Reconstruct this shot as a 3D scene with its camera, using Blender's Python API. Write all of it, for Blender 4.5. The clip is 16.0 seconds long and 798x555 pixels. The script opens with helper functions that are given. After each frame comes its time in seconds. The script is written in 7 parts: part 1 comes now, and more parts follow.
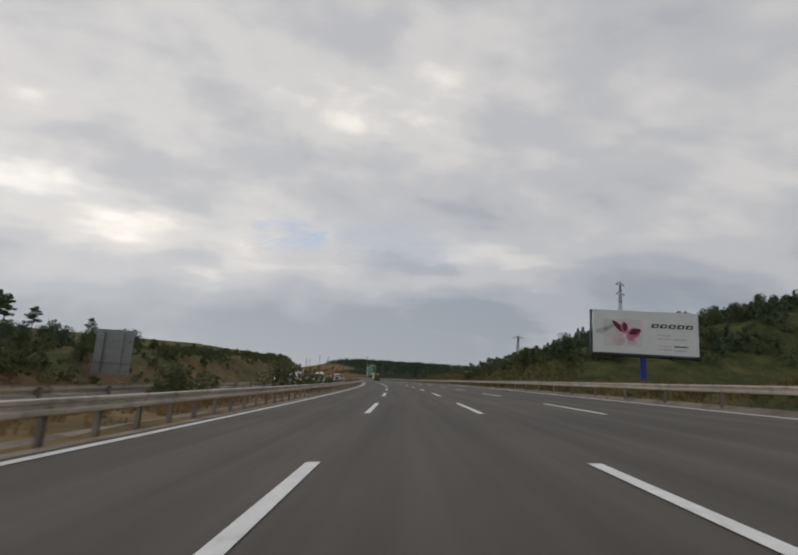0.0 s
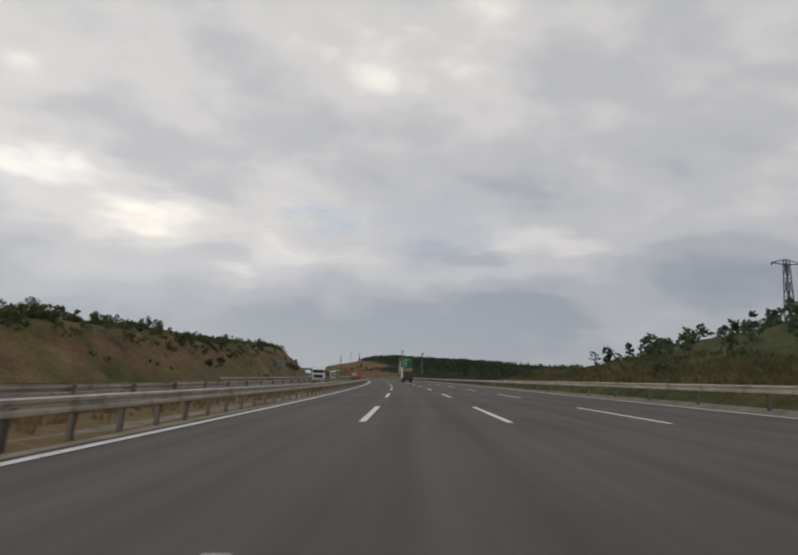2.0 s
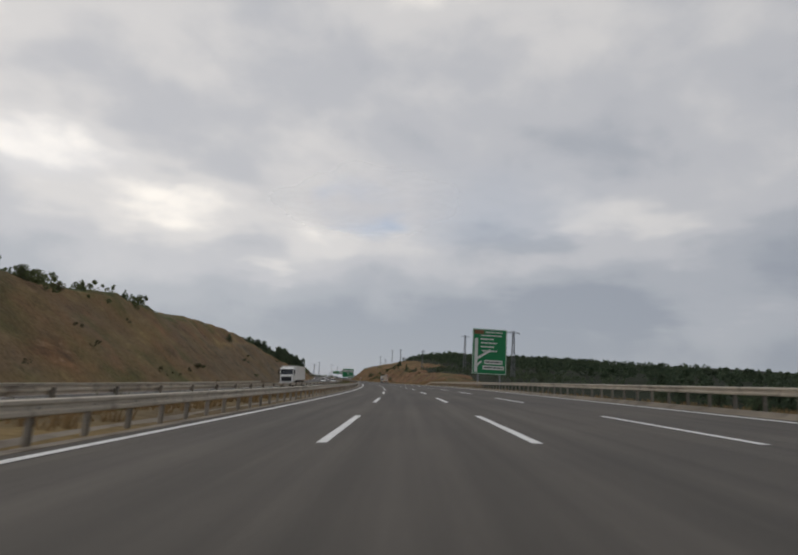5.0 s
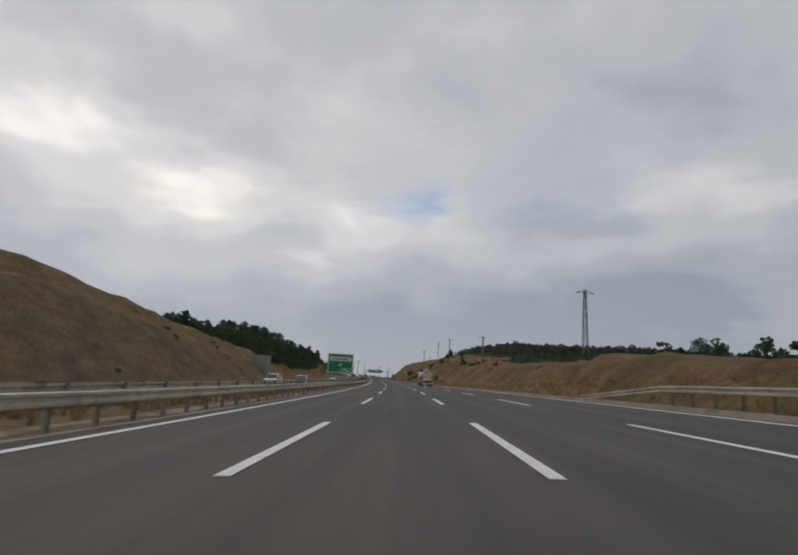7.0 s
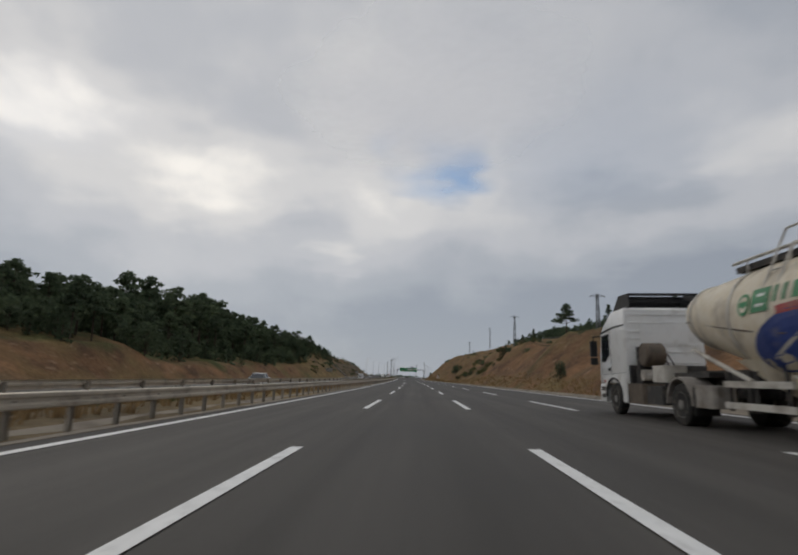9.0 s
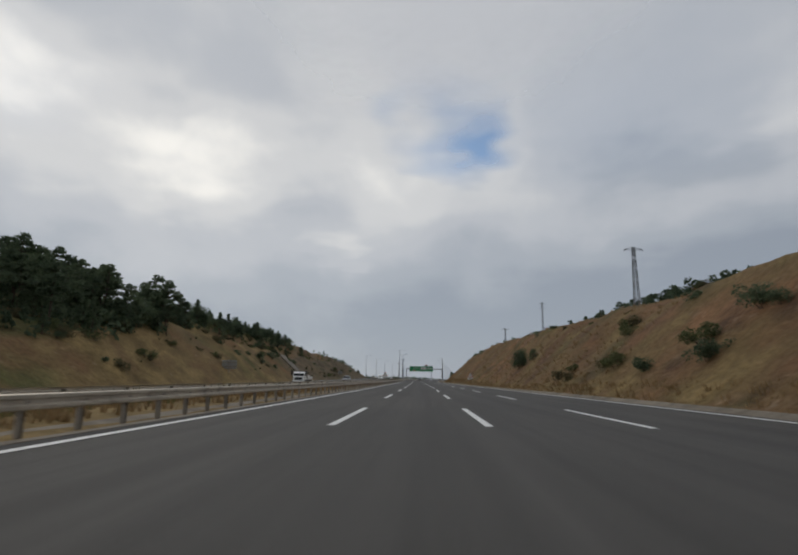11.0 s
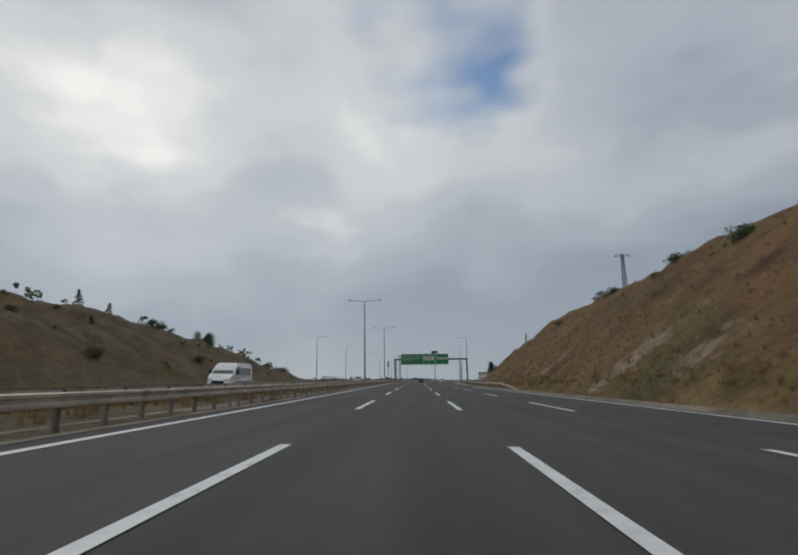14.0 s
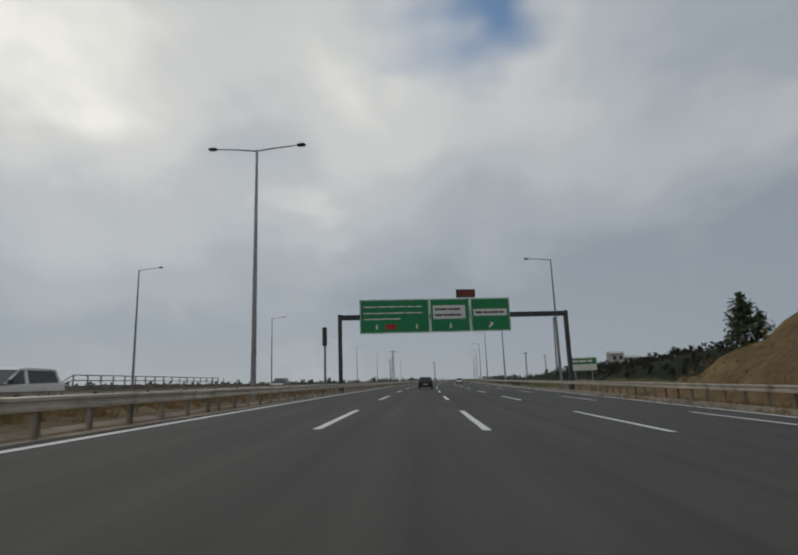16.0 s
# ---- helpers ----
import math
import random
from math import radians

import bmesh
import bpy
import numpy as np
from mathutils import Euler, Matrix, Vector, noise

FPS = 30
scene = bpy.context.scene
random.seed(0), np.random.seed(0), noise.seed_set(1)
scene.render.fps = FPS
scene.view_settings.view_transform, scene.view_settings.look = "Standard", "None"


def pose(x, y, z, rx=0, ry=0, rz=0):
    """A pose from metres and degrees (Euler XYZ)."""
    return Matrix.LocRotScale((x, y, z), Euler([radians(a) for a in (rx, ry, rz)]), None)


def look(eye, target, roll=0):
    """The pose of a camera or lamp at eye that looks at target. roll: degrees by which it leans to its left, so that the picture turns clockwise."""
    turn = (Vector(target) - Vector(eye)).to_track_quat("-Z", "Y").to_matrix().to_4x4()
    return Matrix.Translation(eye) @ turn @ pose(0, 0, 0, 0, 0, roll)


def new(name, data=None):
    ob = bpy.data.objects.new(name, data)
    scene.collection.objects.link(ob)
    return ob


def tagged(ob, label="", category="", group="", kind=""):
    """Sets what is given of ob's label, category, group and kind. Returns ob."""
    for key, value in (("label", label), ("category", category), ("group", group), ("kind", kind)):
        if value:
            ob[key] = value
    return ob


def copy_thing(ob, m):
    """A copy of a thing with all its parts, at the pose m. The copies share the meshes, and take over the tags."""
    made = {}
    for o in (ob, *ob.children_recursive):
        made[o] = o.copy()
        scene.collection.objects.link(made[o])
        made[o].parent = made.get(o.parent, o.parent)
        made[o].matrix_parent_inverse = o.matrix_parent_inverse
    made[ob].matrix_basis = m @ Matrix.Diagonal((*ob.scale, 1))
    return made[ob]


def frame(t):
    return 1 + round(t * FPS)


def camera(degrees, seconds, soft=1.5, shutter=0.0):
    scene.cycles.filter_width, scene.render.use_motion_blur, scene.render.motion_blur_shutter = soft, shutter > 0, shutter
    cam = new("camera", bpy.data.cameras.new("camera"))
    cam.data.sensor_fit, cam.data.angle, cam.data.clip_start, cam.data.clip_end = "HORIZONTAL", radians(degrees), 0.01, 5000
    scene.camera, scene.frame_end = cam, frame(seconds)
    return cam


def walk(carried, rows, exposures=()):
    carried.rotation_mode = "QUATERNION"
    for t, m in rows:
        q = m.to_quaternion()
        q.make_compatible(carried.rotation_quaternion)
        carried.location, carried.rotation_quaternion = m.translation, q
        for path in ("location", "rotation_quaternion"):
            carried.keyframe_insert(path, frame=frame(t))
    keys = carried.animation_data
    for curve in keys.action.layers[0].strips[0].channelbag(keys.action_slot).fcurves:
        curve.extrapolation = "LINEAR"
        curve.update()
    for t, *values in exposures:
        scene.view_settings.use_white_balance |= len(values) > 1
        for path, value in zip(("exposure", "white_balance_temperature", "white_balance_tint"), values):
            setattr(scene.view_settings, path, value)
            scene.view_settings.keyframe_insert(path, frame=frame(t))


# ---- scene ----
SCALE = 0.63  # world metres for one metre on the road
cam = camera(73.5, 16.0, soft=2.1, shutter=0.07)

# seconds, eye (road metres), tilt, turn to the left, roll
PATH = [
    (0.0, -0.54, 0.19, 1.124, 100.965, -17.627, 3.717),
    (0.5, 9.09, 28.32, 1.254, 101.021, -16.538, 3.745),
    (1.0, 18.21, 56.56, 1.352, 100.718, -15.434, 3.773),
    (1.5, 26.71, 84.93, 1.423, 100.609, -14.330, 3.679),
    (2.0, 34.71, 113.37, 1.462, 100.648, -13.251, 3.586),
    (2.5, 42.19, 141.89, 1.485, 100.513, -12.257, 3.461),
    (3.0, 49.18, 170.47, 1.507, 100.705, -11.274, 3.337),
    (3.5, 55.72, 199.08, 1.527, 100.690, -10.361, 3.224),
    (4.0, 61.77, 227.74, 1.547, 100.644, -9.428, 3.111),
    (4.5, 67.67, 256.44, 1.543, 100.925, -8.647, 3.196),
    (5.0, 73.08, 285.34, 1.518, 100.867, -7.822, 3.281),
    (5.5, 77.93, 314.43, 1.472, 100.809, -6.813, 3.389),
    (6.0, 82.23, 343.70, 1.405, 100.751, -5.760, 3.497),
    (6.5, 85.74, 373.17, 1.328, 100.682, -4.367, 3.382),
    (7.0, 88.68, 402.79, 1.226, 100.622, -2.985, 3.267),
    (7.5, 90.95, 432.56, 1.106, 100.448, -1.682, 2.864),
    (8.0, 92.73, 462.46, 0.959, 100.431, -0.563, 2.461),
    (8.5, 94.16, 492.45, 0.810, 100.479, 0.174, 2.130),
    (9.0, 95.26, 522.54, 0.686, 100.497, 0.772, 1.799),
    (9.5, 96.20, 552.71, 0.585, 100.573, 1.267, 1.504),
    (10.0, 96.93, 582.96, 0.511, 100.649, 1.678, 1.208),
    (10.5, 97.44, 613.29, 0.454, 100.684, 1.954, 0.945),
    (11.0, 97.82, 643.71, 0.401, 100.719, 2.174, 0.681),
    (11.5, 98.02, 674.20, 0.353, 100.754, 2.202, 0.445),
    (12.0, 98.12, 704.77, 0.309, 100.776, 2.198, 0.210),
    (12.5, 98.19, 735.37, 0.274, 100.861, 2.173, -0.088),
    (13.0, 98.17, 765.97, 0.256, 100.830, 2.160, -0.385),
    (13.5, 98.13, 796.55, 0.255, 100.760, 2.140, -0.661),
    (14.0, 98.03, 827.13, 0.270, 100.904, 2.070, -0.937),
    (14.5, 97.86, 857.70, 0.299, 100.917, 2.020, -1.169),
    (15.0, 97.69, 888.25, 0.339, 100.923, 1.928, -1.401),
    (15.5, 97.54, 918.80, 0.392, 100.962, 1.841, -1.741),
    (16.0, 97.50, 949.33, 0.456, 100.963, 1.596, -2.080),
]
walk(cam, [(t, Matrix.Translation((x * SCALE, y * SCALE, z * SCALE)) @ pose(0, 0, 0, 0, 0, turn) @ pose(0, 0, 0, tilt) @ pose(0, 0, 0, 0, 0, roll))
           for t, x, y, z, tilt, turn, roll in PATH],
     exposures=[(0, 0.15, 7250, 10), (4, 0.12, 7200, 10), (7, 0.05, 7000, 10), (9, 0.0, 7000, 9), (12, 0.0, 6750, 7), (14, -0.03, 6680, 6), (16, -0.09, 6930, 5)])

# ---- world and sun ----
SUN_TURN, SUN_UP = 33.0, 30.0  # degrees to the left of +y, and above the horizon
world = bpy.data.worlds.new("world")
scene.world = world
world.use_nodes = True
wn = world.node_tree.nodes
sky = wn.new("ShaderNodeTexSky")
sky.sky_type, sky.sun_disc = "NISHITA", False
sky.sun_elevation, sky.sun_rotation = radians(SUN_UP), radians(-SUN_TURN)
sky.air_density, sky.dust_density, sky.ozone_density = 1.0, 0.4, 3.0
wn["Background"].inputs["Strength"].default_value = 0.10
world.node_tree.links.new(sky.outputs[0], wn["Background"].inputs["Color"])

sun = new("sun", bpy.data.lights.new("sun", "SUN"))
sun.data.energy, sun.data.angle, sun.data.color = 4.6, radians(12), (1.0, 0.955, 0.89)
sun_way = Vector((-math.sin(radians(SUN_TURN)) * math.cos(radians(SUN_UP)), math.cos(radians(SUN_TURN)) * math.cos(radians(SUN_UP)), math.sin(radians(SUN_UP))))
sun.matrix_world = look(sun_way * 100, (0, 0, 0))
scene.view_settings.exposure = 0.0

# ---- materials ----
MATS = {}


def material(name, color, rough=0.8, metal=0.0, vary=0.25, grain=30.0, stain=1.5, bump=0.15, second=None, coat=0.0, spec=0.5, per_object=0.0, dirt=None, dirt_amount=0.0):
    """Two noises, fine and coarse, vary the colour, the gloss and the relief; a third lays dirt over it."""
    m = bpy.data.materials.new(name)
    m.use_nodes = True
    n, k = m.node_tree.nodes, m.node_tree.links
    b = n["Principled BSDF"]
    tc = n.new("ShaderNodeTexCoord")

    def tex(scale, detail=6.0):
        t = n.new("ShaderNodeTexNoise")
        t.inputs["Scale"].default_value, t.inputs["Detail"].default_value = scale, detail
        k.new(tc.outputs["Object"], t.inputs["Vector"])
        return t

    def mix(kind, fac, a, c):
        x = n.new("ShaderNodeMix")
        x.data_type, x.blend_type = "RGBA", kind
        for slot, v in ((x.inputs[0], fac), (x.inputs[6], a), (x.inputs[7], c)):
            if isinstance(v, (int, float)):
                slot.default_value = v
            elif isinstance(v, tuple):
                slot.default_value = (*v, 1.0)
            else:
                k.new(v, slot)
        return x.outputs[2]

    fine, coarse = tex(grain), tex(stain, 4.0)
    dark = tuple(c * (1 - vary) for c in color)
    light = tuple(min(1.0, c * (1 + vary)) for c in color)
    if second:
        dark = second
    ramp = n.new("ShaderNodeMapRange")
    ramp.inputs[1].default_value, ramp.inputs[2].default_value = 0.32, 0.68
    k.new(coarse.outputs["Fac"], ramp.inputs[0])
    col = mix("MIX", ramp.outputs[0], dark, light)
    col = mix("OVERLAY", 0.35, col, fine.outputs["Fac"])
    if per_object:
        info = n.new("ShaderNodeObjectInfo")
        r = n.new("ShaderNodeMapRange")
        r.inputs[3].default_value, r.inputs[4].default_value = 1 - per_object, 1 + per_object
        k.new(info.outputs["Random"], r.inputs[0])
        v = n.new("ShaderNodeVectorMath")
        v.operation = "SCALE"
        k.new(col, v.inputs[0]), k.new(r.outputs[0], v.inputs["Scale"])
        col = v.outputs[0]
    if dirt:
        d = tex(stain * 2.3, 8.0)
        r = n.new("ShaderNodeMapRange")
        r.inputs[1].default_value, r.inputs[2].default_value = 0.62 - 0.3 * dirt_amount, 0.8 - 0.2 * dirt_amount
        r.inputs[4].default_value = min(1.0, 0.4 + dirt_amount)
        k.new(d.outputs["Fac"], r.inputs[0])
        col = mix("MIX", r.outputs[0], col, dirt)
    k.new(col, b.inputs["Base Color"])
    b.inputs["Metallic"].default_value = metal
    b.inputs["Specular IOR Level"].default_value = spec
    b.inputs["Coat Weight"].default_value = coat
    rr = n.new("ShaderNodeMapRange")
    rr.inputs[3].default_value, rr.inputs[4].default_value = max(0.03, rough - 0.12), min(1.0, rough + 0.12)
    k.new(coarse.outputs["Fac"], rr.inputs[0]), k.new(rr.outputs[0], b.inputs["Roughness"])
    if bump:
        bp = n.new("ShaderNodeBump")
        bp.inputs["Strength"].default_value, bp.inputs["Distance"].default_value = bump, 0.02
        k.new(fine.outputs["Fac"], bp.inputs["Height"]), k.new(bp.outputs[0], b.inputs["Normal"])
    MATS[name] = m
    return m


def glass(name, tint=(0.02, 0.025, 0.03)):
    m = bpy.data.materials.new(name)
    m.use_nodes = True
    b = m.node_tree.nodes["Principled BSDF"]
    b.inputs["Base Color"].default_value = (*tint, 1)
    b.inputs["Roughness"].default_value, b.inputs["Specular IOR Level"].default_value = 0.06, 0.6
    return m


ASPHALT = material("asphalt", (0.070, 0.065, 0.060), 0.78, vary=0.22, grain=60, stain=0.12, bump=0.3, spec=0.35)
PAINT_LINE = material("line_paint", (0.80, 0.80, 0.78), 0.6, vary=0.08, grain=14, stain=2.5, bump=0.1, dirt=(0.30, 0.29, 0.27), dirt_amount=0.22)
CONCRETE = material("concrete", (0.35, 0.315, 0.265), 0.9, vary=0.25, grain=20, stain=0.5, bump=0.3, dirt=(0.16, 0.12, 0.085), dirt_amount=0.4)
WEATHERED = material("weathered_concrete", (0.20, 0.175, 0.14), 0.95, vary=0.25, grain=12, stain=0.4, bump=0.4, dirt=(0.12, 0.10, 0.07), dirt_amount=0.5)
STEEL = material("galvanised_steel", (0.53, 0.475, 0.395), 0.5, 0.7, vary=0.15, grain=18, stain=0.8, bump=0.05, dirt=(0.16, 0.12, 0.09), dirt_amount=0.3)
STEEL_POST = material("weathered_post", (0.31, 0.28, 0.24), 0.6, 0.55, vary=0.2, grain=18, stain=2, bump=0.05, dirt=(0.14, 0.10, 0.07), dirt_amount=0.4, per_object=0.25)
STEEL_LAMP = material("lamp_steel", (0.30, 0.31, 0.32), 0.5, 0.6, vary=0.1, grain=10, stain=0.5, bump=0.03)
STEEL_DARK = material("dark_steel", (0.06, 0.065, 0.07), 0.55, 0.4, vary=0.15, grain=10, stain=0.5, bump=0.03)
LATTICE = material("lattice_steel", (0.20, 0.21, 0.22), 0.6, 0.5, vary=0.15, grain=5, stain=0.3, bump=0.0)
SIGN_BACK = material("sign_back", (0.36, 0.37, 0.36), 0.5, 0.6, vary=0.12, grain=10, stain=0.6, bump=0.05, dirt=(0.2, 0.18, 0.15), dirt_amount=0.3)
SIGN_GREEN = material("sign_green", (0.004, 0.21, 0.072), 0.42, vary=0.08, grain=8, stain=0.5, bump=0.02)
SIGN_WHITE = material("sign_white", (0.72, 0.73, 0.70), 0.45, vary=0.06, grain=8, stain=0.6, bump=0.02)
SIGN_ORANGE = material("sign_orange", (0.75, 0.16, 0.025), 0.45, vary=0.08, grain=8, stain=0.6, bump=0.02)
SIGN_RED = material("sign_red", (0.42, 0.02, 0.018), 0.45, vary=0.08, grain=8, stain=0.6, bump=0.02)
SIGN_BLACK = material("sign_black", (0.018, 0.018, 0.018), 0.45, vary=0.1, grain=8, stain=0.6, bump=0.02)
BARK = material("bark", (0.075, 0.052, 0.038), 0.95, vary=0.4, grain=12, stain=2, bump=0.6)


def leaf_material(name, a, c, island=0.5):
    m = bpy.data.materials.new(name)
    m.use_nodes = True
    n, k = m.node_tree.nodes, m.node_tree.links
    b = n["Principled BSDF"]
    g, o = n.new("ShaderNodeNewGeometry"), n.new("ShaderNodeObjectInfo")
    add = n.new("ShaderNodeMath")
    add.operation = "MULTIPLY_ADD"
    add.inputs[1].default_value = island
    k.new(g.outputs["Random Per Island"], add.inputs[0])
    sc = n.new("ShaderNodeMath")
    sc.operation = "MULTIPLY"
    sc.inputs[1].default_value = 1 - island
    k.new(o.outputs["Random"], sc.inputs[0]), k.new(sc.outputs[0], add.inputs[2])
    r = n.new("ShaderNodeMix")
    r.data_type = "RGBA"
    r.inputs[6].default_value, r.inputs[7].default_value = (*a, 1), (*c, 1)
    k.new(add.outputs[0], r.inputs[0]), k.new(r.outputs[2], b.inputs["Base Color"])
    b.inputs["Roughness"].default_value, b.inputs["Specular IOR Level"].default_value = 0.75, 0.2
    thin = n.new("ShaderNodeBsdfTranslucent")
    both = n.new("ShaderNodeMixShader")
    both.inputs[0].default_value = 0.5
    k.new(r.outputs[2], thin.inputs["Color"])
    k.new(b.outputs[0], both.inputs[1]), k.new(thin.outputs[0], both.inputs[2]), k.new(both.outputs[0], n["Material Output"].inputs["Surface"])
    return m


PINE = leaf_material("pine_needles", (0.062, 0.090, 0.058), (0.145, 0.185, 0.105))
LEAF = leaf_material("broad_leaves", (0.066, 0.088, 0.040), (0.165, 0.180, 0.085))
SCRUB = leaf_material("scrub_leaves", (0.060, 0.062, 0.034), (0.15, 0.135, 0.075))
THICKET = leaf_material("thicket_twigs", (0.035, 0.032, 0.026), (0.075, 0.068, 0.050))
DRY = leaf_material("dry_grass", (0.205, 0.135, 0.070), (0.370, 0.260, 0.135))
GRASS = leaf_material("green_grass", (0.085, 0.092, 0.04), (0.20, 0.18, 0.085))

# ---- geometry helpers ----


class Geo:
    """Gathers vertices and faces of one mesh."""

    def __init__(self):
        self.v, self.f = [], []

    def add(self, verts, faces):
        n = len(self.v)
        self.v += [tuple(p) for p in verts]
        self.f += [tuple(i + n for i in q) for q in faces]
        return self

    def box(self, x0, x1, y0, y1, z0, z1, chamfer=0.0):
        c = min(chamfer, (x1 - x0) / 2.2, (y1 - y0) / 2.2)
        if c <= 0:
            p = [(x0, y0), (x1, y0), (x1, y1), (x0, y1)]
        else:
            p = [(x0 + c, y0), (x1 - c, y0), (x1, y0 + c), (x1, y1 - c), (x1 - c, y1), (x0 + c, y1), (x0, y1 - c), (x0, y0 + c)]
        n = len(p)
        v = [(x, y, z0) for x, y in p] + [(x, y, z1) for x, y in p]
        f = [tuple(range(n))[::-1], tuple(range(n, 2 * n))] + [(i, (i + 1) % n, n + (i + 1) % n, n + i) for i in range(n)]
        return self.add(v, f)

    def tube(self, path, radius, sides=8, caps=True):
        """A tube through points; radius a number or one for each point."""
        path = [Vector(p) for p in path]
        rad = radius if isinstance(radius, (list, tuple)) else [radius] * len(path)
        v, f = [], []
        for i, p in enumerate(path):
            d = (path[min(i + 1, len(path) - 1)] - path[max(i - 1, 0)]).normalized()
            a = d.orthogonal().normalized() if abs(d.z) < 0.99 else Vector((1, 0, 0))
            if abs(d.z) < 0.99:
                a = d.cross(Vector((0, 0, 1))).normalized()
            b = d.cross(a)
            for j in range(sides):
                w = 2 * math.pi * j / sides
                v.append(p + float(rad[i]) * (math.cos(w) * a + math.sin(w) * b))
        for i in range(len(path) - 1):
            for j in range(sides):
                k = (j + 1) % sides
                f.append((i * sides + j, i * sides + k, (i + 1) * sides + k, (i + 1) * sides + j))
        if caps:
            f += [tuple(range(sides))[::-1], tuple(range((len(path) - 1) * sides, len(path) * sides))]
        return self.add(v, f)

    def ring_stack(self, rings):
        """Joins rings of equal length, one after another, and closes both ends."""
        n = len(rings[0])
        v = [p for r in rings for p in r]
        f = [(i * n + j, i * n + (j + 1) % n, (i + 1) * n + (j + 1) % n, (i + 1) * n + j) for i in range(len(rings) - 1) for j in range(n)]
        f += [tuple(range(n))[::-1], tuple(range((len(rings) - 1) * n, len(rings) * n))]
        return self.add(v, f)

    def prism(self, outline, x0, x1, inset=None):
        """A side outline of (y, z) points, drawn out across x; inset(y, z): how far each side draws in there."""
        n = len(outline)
        g = inset or (lambda y, z: 0.0)
        v = [(x0 + g(y, z), y, z) for y, z in outline] + [(x1 - g(y, z), y, z) for y, z in outline]
        f = [tuple(range(n)), tuple(range(n, 2 * n))[::-1]] + [(i, n + i, n + (i + 1) % n, (i + 1) % n) for i in range(n)]
        return self.add(v, f)

    def soft_prism(self, outline, x0, x1, soft=0.06):
        """As prism, with the two side faces drawn in to round the edges."""
        cy, cz = sum(y for y, z in outline) / len(outline), sum(z for y, z in outline) / len(outline)
        hy, hz = max(abs(y - cy) for y, z in outline), max(abs(z - cz) for y, z in outline)

        def ring(x, d):
            return [(x, cy + (y - cy) * (1 - d / hy), cz + (z - cz) * (1 - d / hz)) for y, z in outline]
        return self.ring_stack([ring(x0, soft), ring(x0 + soft * 0.3, soft * 0.3), ring(x0 + soft, 0), ring(x1 - soft, 0), ring(x1 - soft * 0.3, soft * 0.3), ring(x1, soft)])

    def mesh(self, name, smooth=False):
        me = bpy.data.meshes.new(name)
        me.from_pydata(self.v, [], self.f)
        bm = bmesh.new()
        bm.from_mesh(me)
        bmesh.ops.recalc_face_normals(bm, faces=bm.faces)
        bm.to_mesh(me)
        bm.free()
        if smooth:
            me.polygons.foreach_set("use_smooth", [True] * len(me.polygons))
            me.set_sharp_from_angle(angle=radians(35))
        return me


def part(name, geo, mat, parent=None, label="", smooth=False, m=None, kind=""):
    """One mesh object, under a thing or under a part."""
    me = geo if isinstance(geo, bpy.types.Mesh) else geo.mesh(name, smooth)
    if not me.materials:
        me.materials.append(mat)
    ob = new(name, me)
    if parent:
        ob.parent = parent
    if m is not None:
        ob.matrix_basis = m
    return tagged(ob, label=label, kind=kind)


def thing(name, label, category, group="", kind="", m=None):
    ob = new(name)
    ob.empty_display_size = 0.2
    if m is not None:
        ob.matrix_basis = m
    return tagged(ob, label, category, group, kind)


# ---- the line of the road ----
CURVE = [(0.0, 5.753), (59.4, 5.940), (118.6, 5.658), (177.5, 5.552), (236.2, 5.823), (294.9, 6.305), (354.0, 6.788), (413.4, 6.614), (473.2, 4.439), (533.4, 2.795), (593.8, 1.805), (654.6, 1.148), (715.6, 0.782), (776.8, 0.913), (838.0, 0.352), (899.1, -0.139), (960.2, -1.932)]
BANK = [(0, 0.0597), (59, 0.0607), (119, 0.0574), (178, 0.0531), (236, 0.0491), (295, 0.0521), (354, 0.0558), (413, 0.0518), (473, 0.0378), (533, 0.0262), (594, 0.0159), (655, 0.0067), (716, -0.0015), (777, -0.0119), (838, -0.0215), (899, -0.0296), (960, -0.0415)]
RISE = [(0, 0.00), (59, 0.23), (119, 0.34), (178, 0.37), (236, 0.41), (295, 0.41), (354, 0.33), (413, 0.15), (473, -0.12), (533, -0.40), (594, -0.57), (655, -0.69), (716, -0.78), (777, -0.84), (838, -0.83), (899, -0.76), (960, -0.65)]
HEADING = -0.33648
STEP = 1.0
S0, S1 = -160, 2600
_s = np.arange(S0, S1, STEP)
_k = np.interp(_s, [s for s, _ in CURVE] + [970, 1150, 1200], [k * 1e-4 for _, k in CURVE] + [-4.0e-4, -4.0e-4, 0])
_k[_s < 0] = CURVE[0][1] * 1e-4
_h = np.concatenate([[0], np.cumsum(_k[:-1] * STEP)])
_h += HEADING - _h[-S0]
_x = np.concatenate([[0], np.cumsum(-np.sin(_h[:-1]) * STEP)])
_y = np.concatenate([[0], np.cumsum(np.cos(_h[:-1]) * STEP)])
_x -= _x[-S0]
_y -= _y[-S0]
_z = np.interp(_s, [s for s, _ in RISE], [z for _, z in RISE])
_b = np.interp(_s, [s for s, _ in BANK] + [1100, 1300], [b for _, b in BANK] + [-0.02, -0.015])


def at(s):
    """x, y, heading, height and bank of the road's line at s metres along it."""
    return (np.interp(s, _s, _x), np.interp(s, _s, _y), np.interp(s, _s, _h), np.interp(s, _s, _z), np.interp(s, _s, _b))


def bank_of(s, l):
    return np.interp(s, _s, _b) * np.clip(l, -30, 14)


